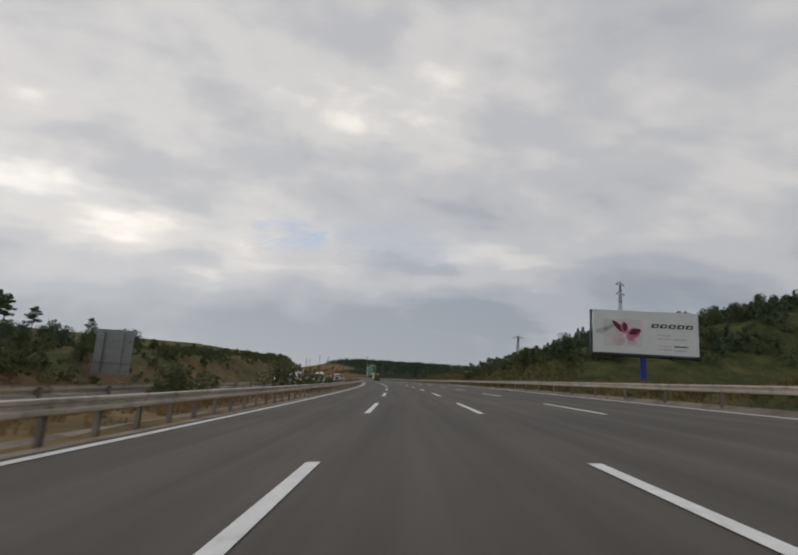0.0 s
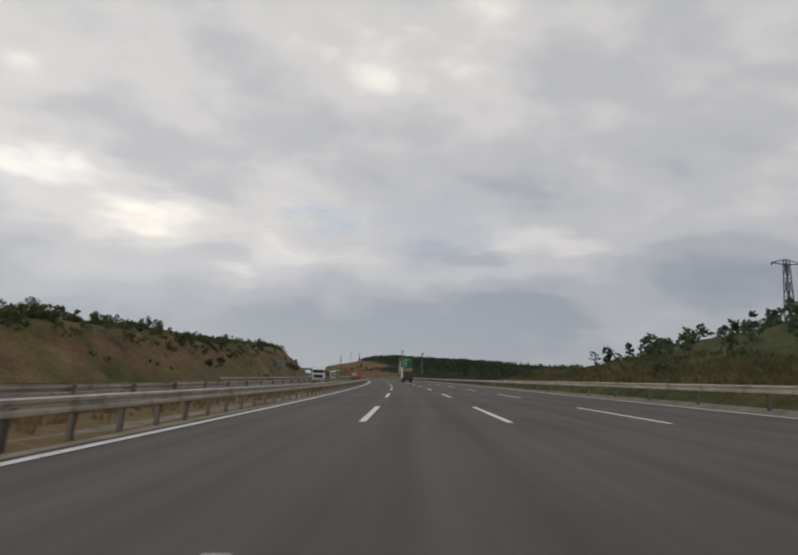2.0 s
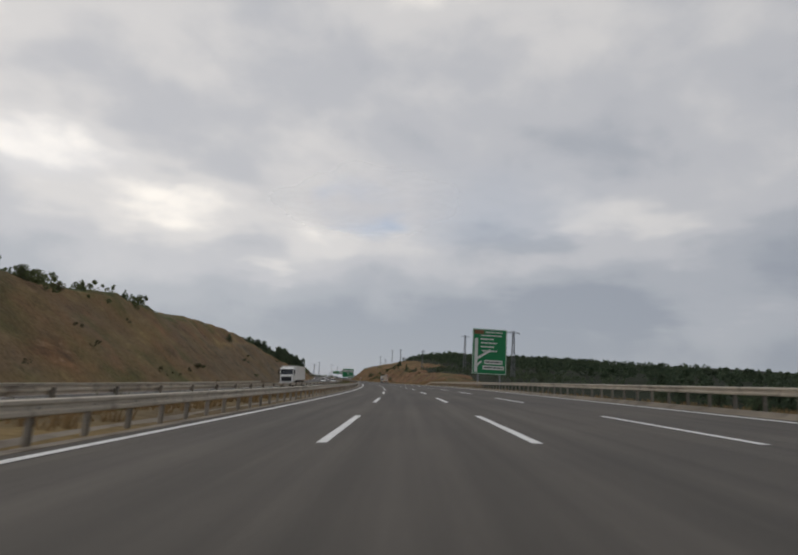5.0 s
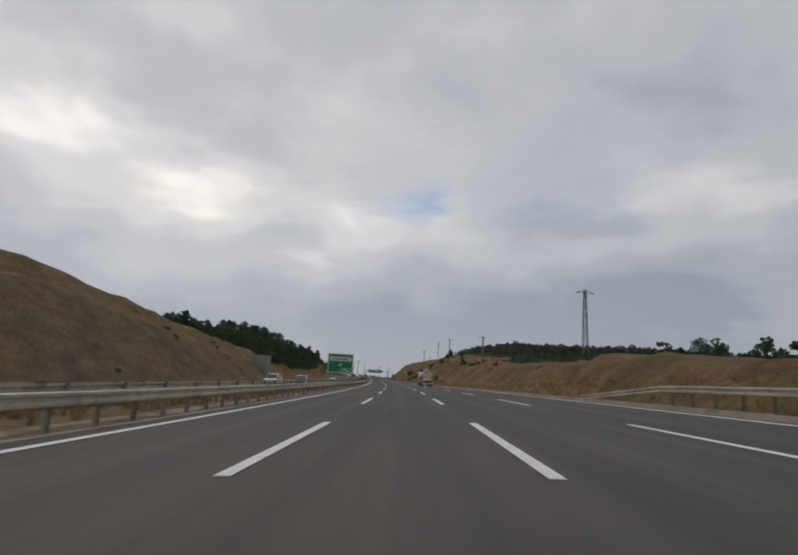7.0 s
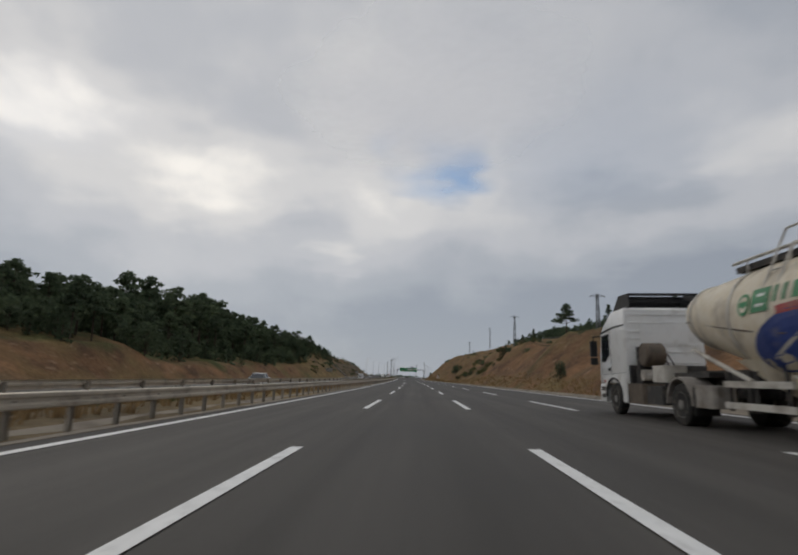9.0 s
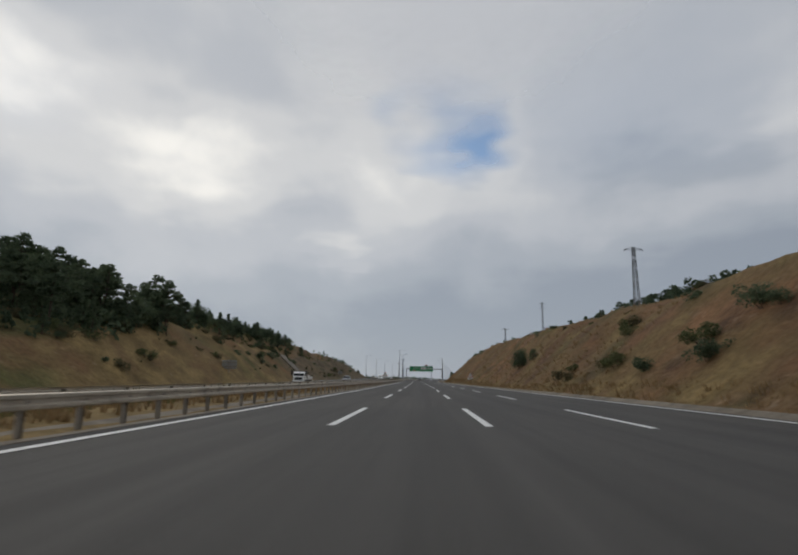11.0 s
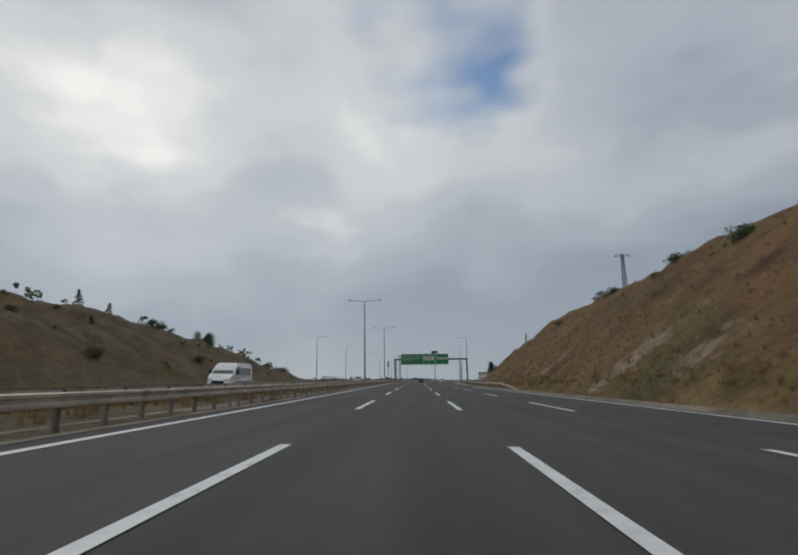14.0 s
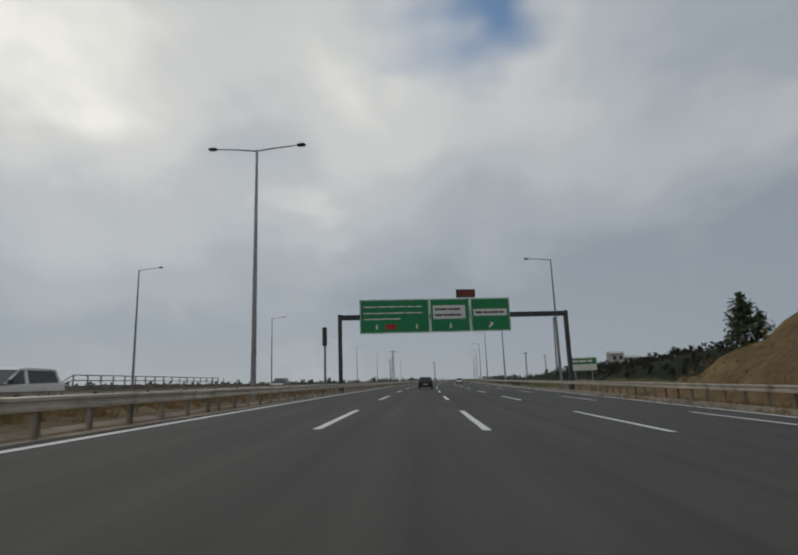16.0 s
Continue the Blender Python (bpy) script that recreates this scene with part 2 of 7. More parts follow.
def spot(s, l, z=0.0):
    """A place s along, l to the right of and z above the banked road."""
    x, y, h, c, b = at(s)
    return Vector((x + l * math.cos(h), y + l * math.sin(h), c + b * min(max(l, -30), 14) + z))


def stand(s, l, z=0.0, turn=0.0, lean=False):
    """The pose of an upright thing there: its +y along the road, turned to the left by degrees. lean: square to the banked road."""
    x, y, h, c, b = at(s)
    m = Matrix.Translation(spot(s, l, z)) @ Matrix.Rotation(h + radians(turn), 4, "Z")
    return m @ Matrix.Rotation(-math.atan(b), 4, "Y") if lean else m


def strip(s_list, profile):
    """Sweeps a cross-section of (l, z) points along the road."""
    g = Geo()
    n = len(profile)
    v = [spot(s, l, z) for s in s_list for l, z in profile]
    f = [(i * n + j, i * n + j + 1, (i + 1) * n + j + 1, (i + 1) * n + j) for i in range(len(s_list) - 1) for j in range(n - 1)]
    return g.add(v, f)


# ---- ground ----
LEFT_CREST = [(-160, 2.6), (45, 2.8), (80, 3.9), (105, 5.0), (130, 6.0), (165, 6.5), (190, 7.0), (225, 7.5), (285, 8.8), (320, 11.0), (345, 12.0), (375, 13.0), (405, 13.2), (435, 15.0), (465, 15.8), (485, 15.3), (505, 13.1), (525, 10.5), (555, 7.9),
              (585, 4.4), (615, 3.0), (680, 3.6), (720, 6.5), (740, 9.9), (795, 13.0), (825, 13.8), (855, 12.6), (885, 10.2), (915, 9.2), (945, 6.3), (958, 4.0), (972, 1.9), (1000, 0.4), (1030, -0.6), (1300, -0.6)]
RIGHT_CREST = [(-160, 1.0), (62, 1.0), (70, 3.2), (80, 4.4), (105, 2.6), (130, 1.4), (170, 1.0), (205, 0.8), (220, -0.5), (250, -4.0), (390, -3.0), (420, 0.0), (435, 2.5), (465, 3.1), (495, 3.7), (525, 5.2), (555, 5.8), (585, 5.9), (615, 6.2),
               (675, 8.4), (735, 10.1), (765, 11.5), (795, 13.0), (825, 14.2), (885, 14.0), (915, 13.5), (945, 13.8), (962, 13.9), (978, 12.5), (986, 10.2), (992, 6.6), (997, 2.2), (1002, 0.2), (1060, 0.1), (1100, -2.0), (1300, -2.0)]
LEFT_RISE = [(-160, 0.05), (240, 0.04), (300, 0.08), (540, 0.10), (600, 0.22), (720, 0.22), (780, 0.14), (840, 0.1), (980, 0.1), (1003, 0.0), (1300, 0.0)]
RIGHT_RISE = [(-160, 0.03), (64, 0.03), (78, 0.26), (105, 0.27), (130, 0.285), (155, 0.315), (178, 0.30), (192, 0.20), (206, 0.11), (222, 0.05), (245, 0.0), (420, 0.02), (640, 0.12), (760, 0.25), (965, 0.22), (1000, 0.0), (1060, 0.0), (1300, 0.0)]


def profile_at(table, s):
    return np.interp(s, [a for a, _ in table], [b for _, b in table])


def right_foot(s):
    """Where the right slope begins; further out beside the exit lane."""
    return 14.0 + 0.8 * math.sin(s / 37.0) + float(np.interp(s, [925, 1010], [0.0, 3.0]))


def ground_height(s, l):
    """Height over the road's own level; flat under the road, cut or fill slopes beside it, gentler land behind."""
    b = bank_of(s, l)
    if l > 0:
        foot, crest, rise, slope = right_foot(s), profile_at(RIGHT_CREST, s), profile_at(RIGHT_RISE, s), 0.9
    else:
        foot, crest, rise, slope = 30.0 + 0.8 * math.sin(s / 31.0), profile_at(LEFT_CREST, s), profile_at(LEFT_RISE, s), 0.9
    a = abs(l)
    if a <= foot:
        if l > 0:
            return b - 0.10 - (0.06 if a > 12.4 else 0.0) - (0.25 if a < 11.0 else 0.0)
        if a < 6.4:
            return b - 0.35
        if a < 12.0:
            return b - 0.08 + 0.24 * math.sin((a - 6.4) / 5.6 * math.pi) + 0.05 * noise.noise(Vector((s * 0.3, l, 1.7)))
        return b - 0.35 if a < 28.0 else b - 0.12
    d = a - foot
    ledge = 0.0
    if l < 0:
        rim = crest * (0.62 + 0.1 * math.sin(s / 23.0))
        ledge = 2.0 * float(np.interp(s, [405, 440, 545, 570, 745, 770, 880, 910], [0, 1, 1, 0, 0, 1, 1, 0]))
        lip = rim / slope
        d_up = d if d < lip else max(lip, d - ledge)
    else:
        d_up = d
    z = min(d_up * slope, crest) if crest > 0 else max(-d * 0.5, crest)
    over = max(0.0, d - ledge - abs(crest) / (slope if crest > 0 else 0.5))
    if l > 30 and s > 1015:
        z += 5.0 * float(np.interp(l, [36, 42, 50, 110, 180], [0, 0.8, 1, 1.05, 0.3])) * float(np.interp(s, [1036, 1056, 1150, 1300], [0, 1, 1.1, 0]))
    z += rise * min(over, 55.0) + 0.02 * min(max(over - 55.0, 0.0), 300.0)
    p = Vector((s * 0.06, l * 0.06, 3.1))
    rough = 0.9 * noise.noise(p) + 0.5 * noise.noise(p * 3.3) + 0.22 * noise.noise(p * 9.1)
    if l > 0:
        rough *= float(np.interp(s, [430, 480, 540, 580, 640, 700], [1.0, 1.2, 1.3, 1.8, 1.8, 1.0]))
    gully = 0.35 * abs(noise.noise(Vector((s * 0.16, l * 0.02, 7.7))))
    return b - 0.1 + z + (rough - gully) * min(1.0, d / 5.0) * (1.0 if over <= 0 else 1.4)


def ground_point(s, l):
    x, y, h, c, _ = at(s)
    return Vector((x + l * math.cos(h), y + l * math.sin(h), c + ground_height(s, l)))


def ground_z(s, l):
    """Ground height over the banked road at that place."""
    return ground_height(s, l) - bank_of(s, l)


def ground_material():
    """Earth, dry grass and green growth, mixed by how much grows where, with noises at three scales. Tree shade is put
    into the woodland floor's colour.
    """
    m = bpy.data.materials.new("earth_and_grass")
    m.use_nodes = True
    n, k = m.node_tree.nodes, m.node_tree.links
    b = n["Principled BSDF"]
    tc = n.new("ShaderNodeTexCoord")

    def tex(scale, detail=7.0, stretch=None):
        t = n.new("ShaderNodeTexNoise")
        t.inputs["Scale"].default_value, t.inputs["Detail"].default_value = scale, detail
        src = tc.outputs["Object"]
        if stretch:
            mp = n.new("ShaderNodeMapping")
            mp.inputs["Scale"].default_value = stretch
            k.new(src, mp.inputs["Vector"])
            src = mp.outputs[0]
        k.new(src, t.inputs["Vector"])
        return t.outputs["Fac"]

    def ramp(src, a, c):
        r = n.new("ShaderNodeMapRange")
        r.inputs[1].default_value, r.inputs[2].default_value = a, c
        k.new(src, r.inputs[0])
        return r.outputs[0]

    def mix(fac, a, c, kind="MIX"):
        x = n.new("ShaderNodeMix")
        x.data_type, x.blend_type = "RGBA", kind
        for slot, v in ((x.inputs[0], fac), (x.inputs[6], a), (x.inputs[7], c)):
            if isinstance(v, float):
                slot.default_value = v
            elif isinstance(v, tuple):
                slot.default_value = (*v, 1.0)
            else:
                k.new(v, slot)
        return x.outputs[2]

    def grown(name, src, soft):
        at_ = n.new("ShaderNodeAttribute")
        at_.attribute_name = name
        add = n.new("ShaderNodeMath")
        add.operation = "ADD"
        k.new(at_.outputs["Fac"], add.inputs[0]), k.new(src, add.inputs[1])
        return ramp(add.outputs[0], 1.0 - soft, 1.0 + soft)

    big, mid, fine = tex(0.035, 5.0), tex(0.22, 8.0, (1, 1, 2.2)), tex(2.2, 8.0)
    earth = mix(ramp(big, 0.35, 0.65), (0.150, 0.084, 0.046), (0.290, 0.158, 0.080))
    earth = mix(ramp(mid, 0.42, 0.64), earth, (0.092, 0.054, 0.033))
    earth = mix(ramp(tex(0.6, 8.0, (1, 1, 3)), 0.58, 0.75), earth, (0.29, 0.19, 0.12))
    grass = mix(ramp(mid, 0.35, 0.65), (0.125, 0.088, 0.041), (0.262, 0.184, 0.083))
    green = mix(ramp(tex(0.4, 6.0), 0.35, 0.65), (0.048, 0.060, 0.022), (0.100, 0.105, 0.040))
    col = mix(grown("dry", tex(0.16, 8.0), 0.14), earth, grass)
    silt = mix(ramp(tex(0.3, 8.0, (1, 1, 2.5)), 0.35, 0.7), (0.094, 0.074, 0.048), (0.170, 0.132, 0.088))
    col = mix(grown("silt", tex(0.09, 7.0), 0.25), col, silt)
    col = mix(grown("stony", tex(0.9, 8.0), 0.12), col, (0.34, 0.27, 0.20))
    col = mix(grown("green", tex(0.11, 9.0), 0.12), col, green)
    # woodland floor: dark growth, with the trees' shade put into its colour
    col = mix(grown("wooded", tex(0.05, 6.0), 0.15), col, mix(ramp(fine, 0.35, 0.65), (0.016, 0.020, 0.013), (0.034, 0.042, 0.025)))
    col = mix(0.5, col, fine, "OVERLAY")
    k.new(col, b.inputs["Base Color"])
    b.inputs["Roughness"].default_value, b.inputs["Specular IOR Level"].default_value = 0.95, 0.15
    bp = n.new("ShaderNodeBump")
    bp.inputs["Strength"].default_value, bp.inputs["Distance"].default_value = 0.8, 0.25
    k.new(mix(0.5, mid, fine), bp.inputs["Height"]), k.new(bp.outputs[0], b.inputs["Normal"])
    return m


EARTH = ground_material()
# how green and how dry the land is: s along the road, then left and right
GREEN = [(-160, 0.45, 0.56), (60, 0.46, 0.64), (110, 0.47, 0.72), (190, 0.47, 0.72), (260, 0.47, 0.66), (340, 0.42, 0.64), (400, 0.34, 0.5), (450, 0.24, 0.36), (560, 0.24, 0.32), (600, 0.34, 0.34),
         (760, 0.35, 0.34), (840, 0.36, 0.34), (920, 0.34, 0.34), (1000, 0.32, 0.22), (1050, 0.44, 0.42), (1400, 0.5, 0.5)]
DRYNESS = [(-160, 0.50, 0.60), (200, 0.52, 0.6), (360, 0.50, 0.5), (430, 0.52, 0.44), (560, 0.46, 0.36), (640, 0.36, 0.40), (720, 0.58, 0.50), (800, 0.56, 0.47), (900, 0.50, 0.48), (1100, 0.6, 0.6)]

# how much grey-brown silt covers the red earth
SILT = [(-160, 0.30, 0.25), (380, 0.40, 0.25), (440, 0.64, 0.15), (545, 0.60, 0.10), (590, 0.05, 0.10), (700, 0.08, 0.12), (765, 0.22, 0.16), (800, 0.58, 0.16), (860, 0.72, 0.18), (900, 0.76, 0.2), (1000, 0.6, 0.3)]
# pale stony rills on the slope: s, l at the foot and at the head, half width
RILLS = [(879.6, 14.3, 877.0, 17.6, 1.2), (870.6, 14.6, 868.2, 16.2, 1.2), (907.0, 15.0, 904.0, 19.0, 0.9)]


def in_rill(s, l):
    best = 0.0
    for s0, l0, s1, l1, w in RILLS:
        k = min(max(((s - s0) * (s1 - s0) + (l - l0) * (l1 - l0)) / ((s1 - s0) ** 2 + (l1 - l0) ** 2), 0.0), 1.0)
        best = max(best, 1.0 - math.hypot(s - s0 - k * (s1 - s0), l - l0 - k * (l1 - l0)) / (w * 2.2))
    return best


def build_ground():
    ss = np.concatenate([np.arange(-2600, -160, 120.0), np.arange(-160, 855, 3.0), np.arange(855, 912, 1.0), np.arange(912, 1120, 3.0), np.arange(1120, 1600, 15.0), np.arange(1600, 2590, 60.0), [3200.0, 4000.0, 5200.0, 7000.0]])
    near = [0, 4, 6.4, 8, 9.2, 10.5, 11.0, 12.0, 12.4, 13.0, 14.0]
    right = near + list(np.arange(15, 34, 1.25)) + list(np.arange(34, 60, 2.5)) + [64, 70, 78, 88, 100, 120, 150, 190, 250, 350, 500, 750, 1100, 1600, 2500, 4000]
    left = [4, 6.4, 7.2, 8, 9.2, 10.5, 12.0, 13.0, 20.0, 27.0, 28.0, 29.0, 30.0] + list(np.arange(31, 56, 1.25)) + list(np.arange(56, 90, 3.0)) + [95, 105, 120, 145, 180, 240, 330, 460, 650, 900, 1200]
    ll = [-a for a in left[::-1]] + right
    verts, green, dry, silt, stony, wooded = [], [], [], [], [], []
    gl, gr = [p[1] for p in GREEN], [p[2] for p in GREEN]
    dl, dr = [p[1] for p in DRYNESS], [p[2] for p in DRYNESS]
    gs, ds = [p[0] for p in GREEN], [p[0] for p in DRYNESS]
    for s in ss:
        for l in ll:
            sc = min(max(s, S0), S1 - 2)
            x, y, h, c, b = at(sc)
            p = ground_point(sc, l) if -160 <= s <= 1600 else Vector((x + l * math.cos(h), y + l * math.sin(h), c + bank_of(sc, l) - 0.4 - (0 if abs(l) < 40 else 2)))
            ex = s - sc
            verts.append((p.x - math.sin(h) * ex, p.y + math.cos(h) * ex, p.z))
            g = np.interp(s, gs, gr if l > 0 else gl)
            d = np.interp(s, ds, dr if l > 0 else dl)
            crest = profile_at(RIGHT_CREST if l > 0 else LEFT_CREST, s)
            foot = 14.0 if l > 0 else 30.0
            if abs(l) > foot + max(crest, 0) / 0.9:
                g += 0.16 if (l < 0 and s < 850) or (l > 0 and s < 420) or s > 1040 else 0.03
            elif abs(l) > foot + 1.5:
                g -= 0.02
            else:
                d += 0.12
            if l < 0 and abs(l) < 13:
                d += 0.25
                g -= 0.2
            # under the woods the ground colour also carries the trees' shade
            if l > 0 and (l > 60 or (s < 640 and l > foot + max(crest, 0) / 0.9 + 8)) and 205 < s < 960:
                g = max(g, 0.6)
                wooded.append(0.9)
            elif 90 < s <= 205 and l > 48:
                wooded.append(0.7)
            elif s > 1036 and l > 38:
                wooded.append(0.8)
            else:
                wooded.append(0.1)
            if s > 1000 and abs(l) > 32:
                g = max(g, 0.68)
            green.append(g), dry.append(d)
            cover = np.interp(s, [q[0] for q in SILT], [q[2] if l > 0 else q[1] for q in SILT])
            if l < 0 and (420 < s < 560 or 755 < s < 900) and abs(l) - foot > crest * (0.62 + 0.1 * math.sin(s / 23.0)) / 0.9 + 0.8:
                cover -= 0.3
            silt.append(cover)
            stony.append(0.25 + 0.42 * in_rill(s, l) if 850 < s < 915 and 13 < l < 22 else 0.2)
    n = len(ll)
    faces = [(i * n + j, i * n + j + 1, (i + 1) * n + j + 1, (i + 1) * n + j) for i in range(len(ss) - 1) for j in range(n - 1)]
    me = bpy.data.meshes.new("ground")
    me.from_pydata(verts, [], faces)
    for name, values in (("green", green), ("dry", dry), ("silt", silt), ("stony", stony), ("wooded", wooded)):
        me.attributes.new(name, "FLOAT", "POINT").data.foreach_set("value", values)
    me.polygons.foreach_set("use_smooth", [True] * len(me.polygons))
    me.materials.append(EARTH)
    tagged(new("ground", me), "brown earth cuttings with dry grass and green scrub", "ground", kind="structure")


build_ground()

# ---- road ----
run = list(np.arange(-150, 1200, 6.0)) + list(np.arange(1200, 2500, 40.0))


LANE_LINES = {  # where the painted lines run: s along, metres to the right
    "left": [(0, -6.0), (280, -5.95), (350, -5.5), (640, -5.7), (860, -5.5), (960, -5.8)],
    "first": [(0, -1.82), (280, -1.82), (440, -1.70), (960, -1.70)],
    "second": [(0, 2.12), (120, 2.13), (280, 2.27), (350, 2.0), (520, 2.02), (680, 2.07), (760, 2.14), (920, 2.17), (1000, 2.28)],
    "third": [(0, 6.35), (120, 6.4), (280, 6.53), (350, 5.95), (440, 6.0), (600, 5.82), (680, 5.9), (760, 6.07), (840, 6.33), (1000, 6.46)],
    "right": [(0, 11.45), (200, 11.36), (280, 10.95), (350, 10.38), (520, 10.08), (680, 10.6), (960, 10.7)],
}


def across_at(name, s):
    t = LANE_LINES[name]
    return float(np.interp(s, [a for a, _ in t], [b for _, b in t]))


def edge_right(s):
    """The paved edge moves out where the exit lane begins."""
    return across_at("right", s) + 0.5 + float(np.interp(s, [925, 1010, 1500], [0.0, 3.1, 3.1]))


road = tagged(new("road"), "grey asphalt motorway carriageway with worn white lines", "road", kind="structure")
g = Geo()
n_across = 7
for s in run:
    for i in range(n_across):
        g.v.append(tuple(spot(s, -6.3 + (edge_right(s) + 6.3) * i / (n_across - 1), 0)))
for i in range(len(run) - 1):
    for j in range(n_across - 1):
        a = i * n_across + j
        g.f.append((a, a + 1, a + 1 + n_across, a + n_across))
surface = part("surface", g, ASPHALT, road)
across = [-6.3 + (edge_right(s) + 6.3) * i / (n_across - 1) for s in run for i in range(n_across)]
along = [s for s in run for i in range(n_across)]
for name, values in (("across", across), ("along", along)):
    surface.data.attributes.new(name, "FLOAT", "POINT").data.foreach_set("value", [float(v) for v in values])


def wear_tracks(m):
    """Two darker wheel tracks in each lane and long streaks, over the asphalt's own grain."""
    n, k = m.node_tree.nodes, m.node_tree.links
    b = n["Principled BSDF"]
    old = b.inputs["Base Color"].links[0].from_socket
    a1, a2 = n.new("ShaderNodeAttribute"), n.new("ShaderNodeAttribute")
    a1.attribute_name, a2.attribute_name = "across", "along"
    both = n.new("ShaderNodeCombineXYZ")
    k.new(a1.outputs["Fac"], both.inputs[0])
    short = n.new("ShaderNodeMath")
    short.operation = "MULTIPLY"
    short.inputs[1].default_value = 0.025
    k.new(a2.outputs["Fac"], short.inputs[0]), k.new(short.outputs[0], both.inputs[1])
    streak = n.new("ShaderNodeTexNoise")
    streak.inputs["Scale"].default_value, streak.inputs["Detail"].default_value = 2.2, 6.0
    k.new(both.outputs[0], streak.inputs["Vector"])
    ph = n.new("ShaderNodeMath")
    ph.operation = "MULTIPLY_ADD"
    ph.inputs[1].default_value, ph.inputs[2].default_value = 2 * math.pi / 1.89, 0.3
    k.new(a1.outputs["Fac"], ph.inputs[0])
    wave = n.new("ShaderNodeMath")
    wave.operation = "COSINE"
    k.new(ph.outputs[0], wave.inputs[0])
    add = n.new("ShaderNodeMath")
    add.operation = "MULTIPLY_ADD"
    add.inputs[1].default_value = 0.10
    k.new(wave.outputs[0], add.inputs[0]), k.new(streak.outputs["Fac"], add.inputs[2])
    r = n.new("ShaderNodeMapRange")
    for i, v in zip((1, 2, 3, 4), (0.3, 0.75, 0.80, 1.18)):
        r.inputs[i].default_value = v
    k.new(add.outputs[0], r.inputs[0])
    mul = n.new("ShaderNodeVectorMath")
    mul.operation = "SCALE"
    k.new(old, mul.inputs[0]), k.new(r.outputs[0], mul.inputs["Scale"])
    # the first stretch is paler and warmer in tone than the rest
    along_mix = n.new("ShaderNodeMapRange")
    along_mix.inputs[1].default_value, along_mix.inputs[2].default_value = 300.0, 640.0
    k.new(a2.outputs["Fac"], along_mix.inputs[0])
    pale = n.new("ShaderNodeMix")
    pale.data_type = "RGBA"
    pale.inputs[6].default_value, pale.inputs[7].default_value = (1.42, 1.36, 1.26, 1), (0.95, 0.95, 0.95, 1)
    k.new(along_mix.outputs[0], pale.inputs[0])
    paved = n.new("ShaderNodeVectorMath")
    paved.operation = "MULTIPLY"
    k.new(mul.outputs[0], paved.inputs[0]), k.new(pale.outputs[2], paved.inputs[1]), k.new(paved.outputs[0], b.inputs["Base Color"])


ASPHALT_LANES = ASPHALT.copy()
wear_tracks(ASPHALT_LANES)
surface.data.materials[0] = ASPHALT_LANES
far_road = tagged(new("opposite_road"), "grey asphalt carriageway for the oncoming traffic", "road", kind="structure")
part("surface", strip(run, [(-12.6, 0), (-17, 0), (-22, 0), (-28.2, 0)]), ASPHALT, far_road)


def line_along(s_list, place, width, parent, z=0.012):
    g = Geo()
    for s in s_list:
        g.v += [tuple(spot(s, place(s) - width / 2, z)), tuple(spot(s, place(s) + width / 2, z))]
    g.f = [(2 * i, 2 * i + 1, 2 * i + 3, 2 * i + 2) for i in range(len(s_list) - 1)]
    return part("edge_line", g, PAINT_LINE, parent)


line_along(run, lambda s: across_at("left", s), 0.24, road)
line_along([s for s in run if s <= 936], lambda s: across_at("right", s), 0.24, road)
line_along([s for s in run if 918 <= s], lambda s: across_at("right", s) + float(np.interp(s, [924, 1010, 1500], [0.05, 3.1, 3.1])), 0.24, road)
line_along(run, lambda s: -13.2, 0.24, far_road)
line_along(run, lambda s: -27.4, 0.24, far_road)


def dash(s, l, parent, end=None):
    e = l if end is None else end
    g = Geo()
    for k in (0.0, 0.5, 1.0):
        m = l + (e - l) * k
        g.v += [tuple(spot(s + 8.0 * k, m - 0.1, 0.012)), tuple(spot(s + 8.0 * k, m + 0.1, 0.012))]
    g.f = [(0, 1, 3, 2), (2, 3, 5, 4)]
    part("dash", g, PAINT_LINE, parent)


PERIOD, PHASE = 19.08, 7.88 - 8.0
for i in range(-3, 80):
    s = PHASE + i * PERIOD
    for name in ("first", "second", "third") + (("right",) if s > 940 else ()):
        dash(s, across_at(name, s), road, across_at(name, s + 8.0))
for i in range(-3, 70):
    for l in (-17.0, -20.7, -24.4):
        dash(PHASE + i * PERIOD, l, far_road)

# concrete gutters along the edges
gut = tagged(new("gutter_strip"), "pale dusty concrete gutter along the road's edges", "gutter", kind="structure")
step = [s for s in run if s < 1300]
DUSTY_GUTTER = material("dusty_gutter", (0.24, 0.205, 0.16), 0.9, vary=0.25, grain=20, stain=0.4, bump=0.3, dirt=(0.12, 0.09, 0.065), dirt_amount=0.5)
for piece in ([q for q in step if q <= 212], [q for q in step if q >= 288]):
    part("gutter", strip(piece, [(-6.3, -0.2), (-6.3, 0.012), (-6.95, -0.03), (-7.35, 0.07), (-7.45, 0.07), (-7.5, -0.3)]), DUSTY_GUTTER, gut, "dusty brown gutter beside the reserve")
g = Geo()
sec = [(0, -0.2), (0, 0.012), (0.7, -0.03), (1.0, 0.12), (1.15, 0.12), (1.2, -0.3)]
late = step
for s in late:
    g.v += [tuple(spot(s, edge_right(s) + l, z)) for l, z in sec]
g.f = [(i * 6 + j, i * 6 + j + 1, i * 6 + j + 7, i * 6 + j + 6) for i in range(len(late) - 1) for j in range(5)]
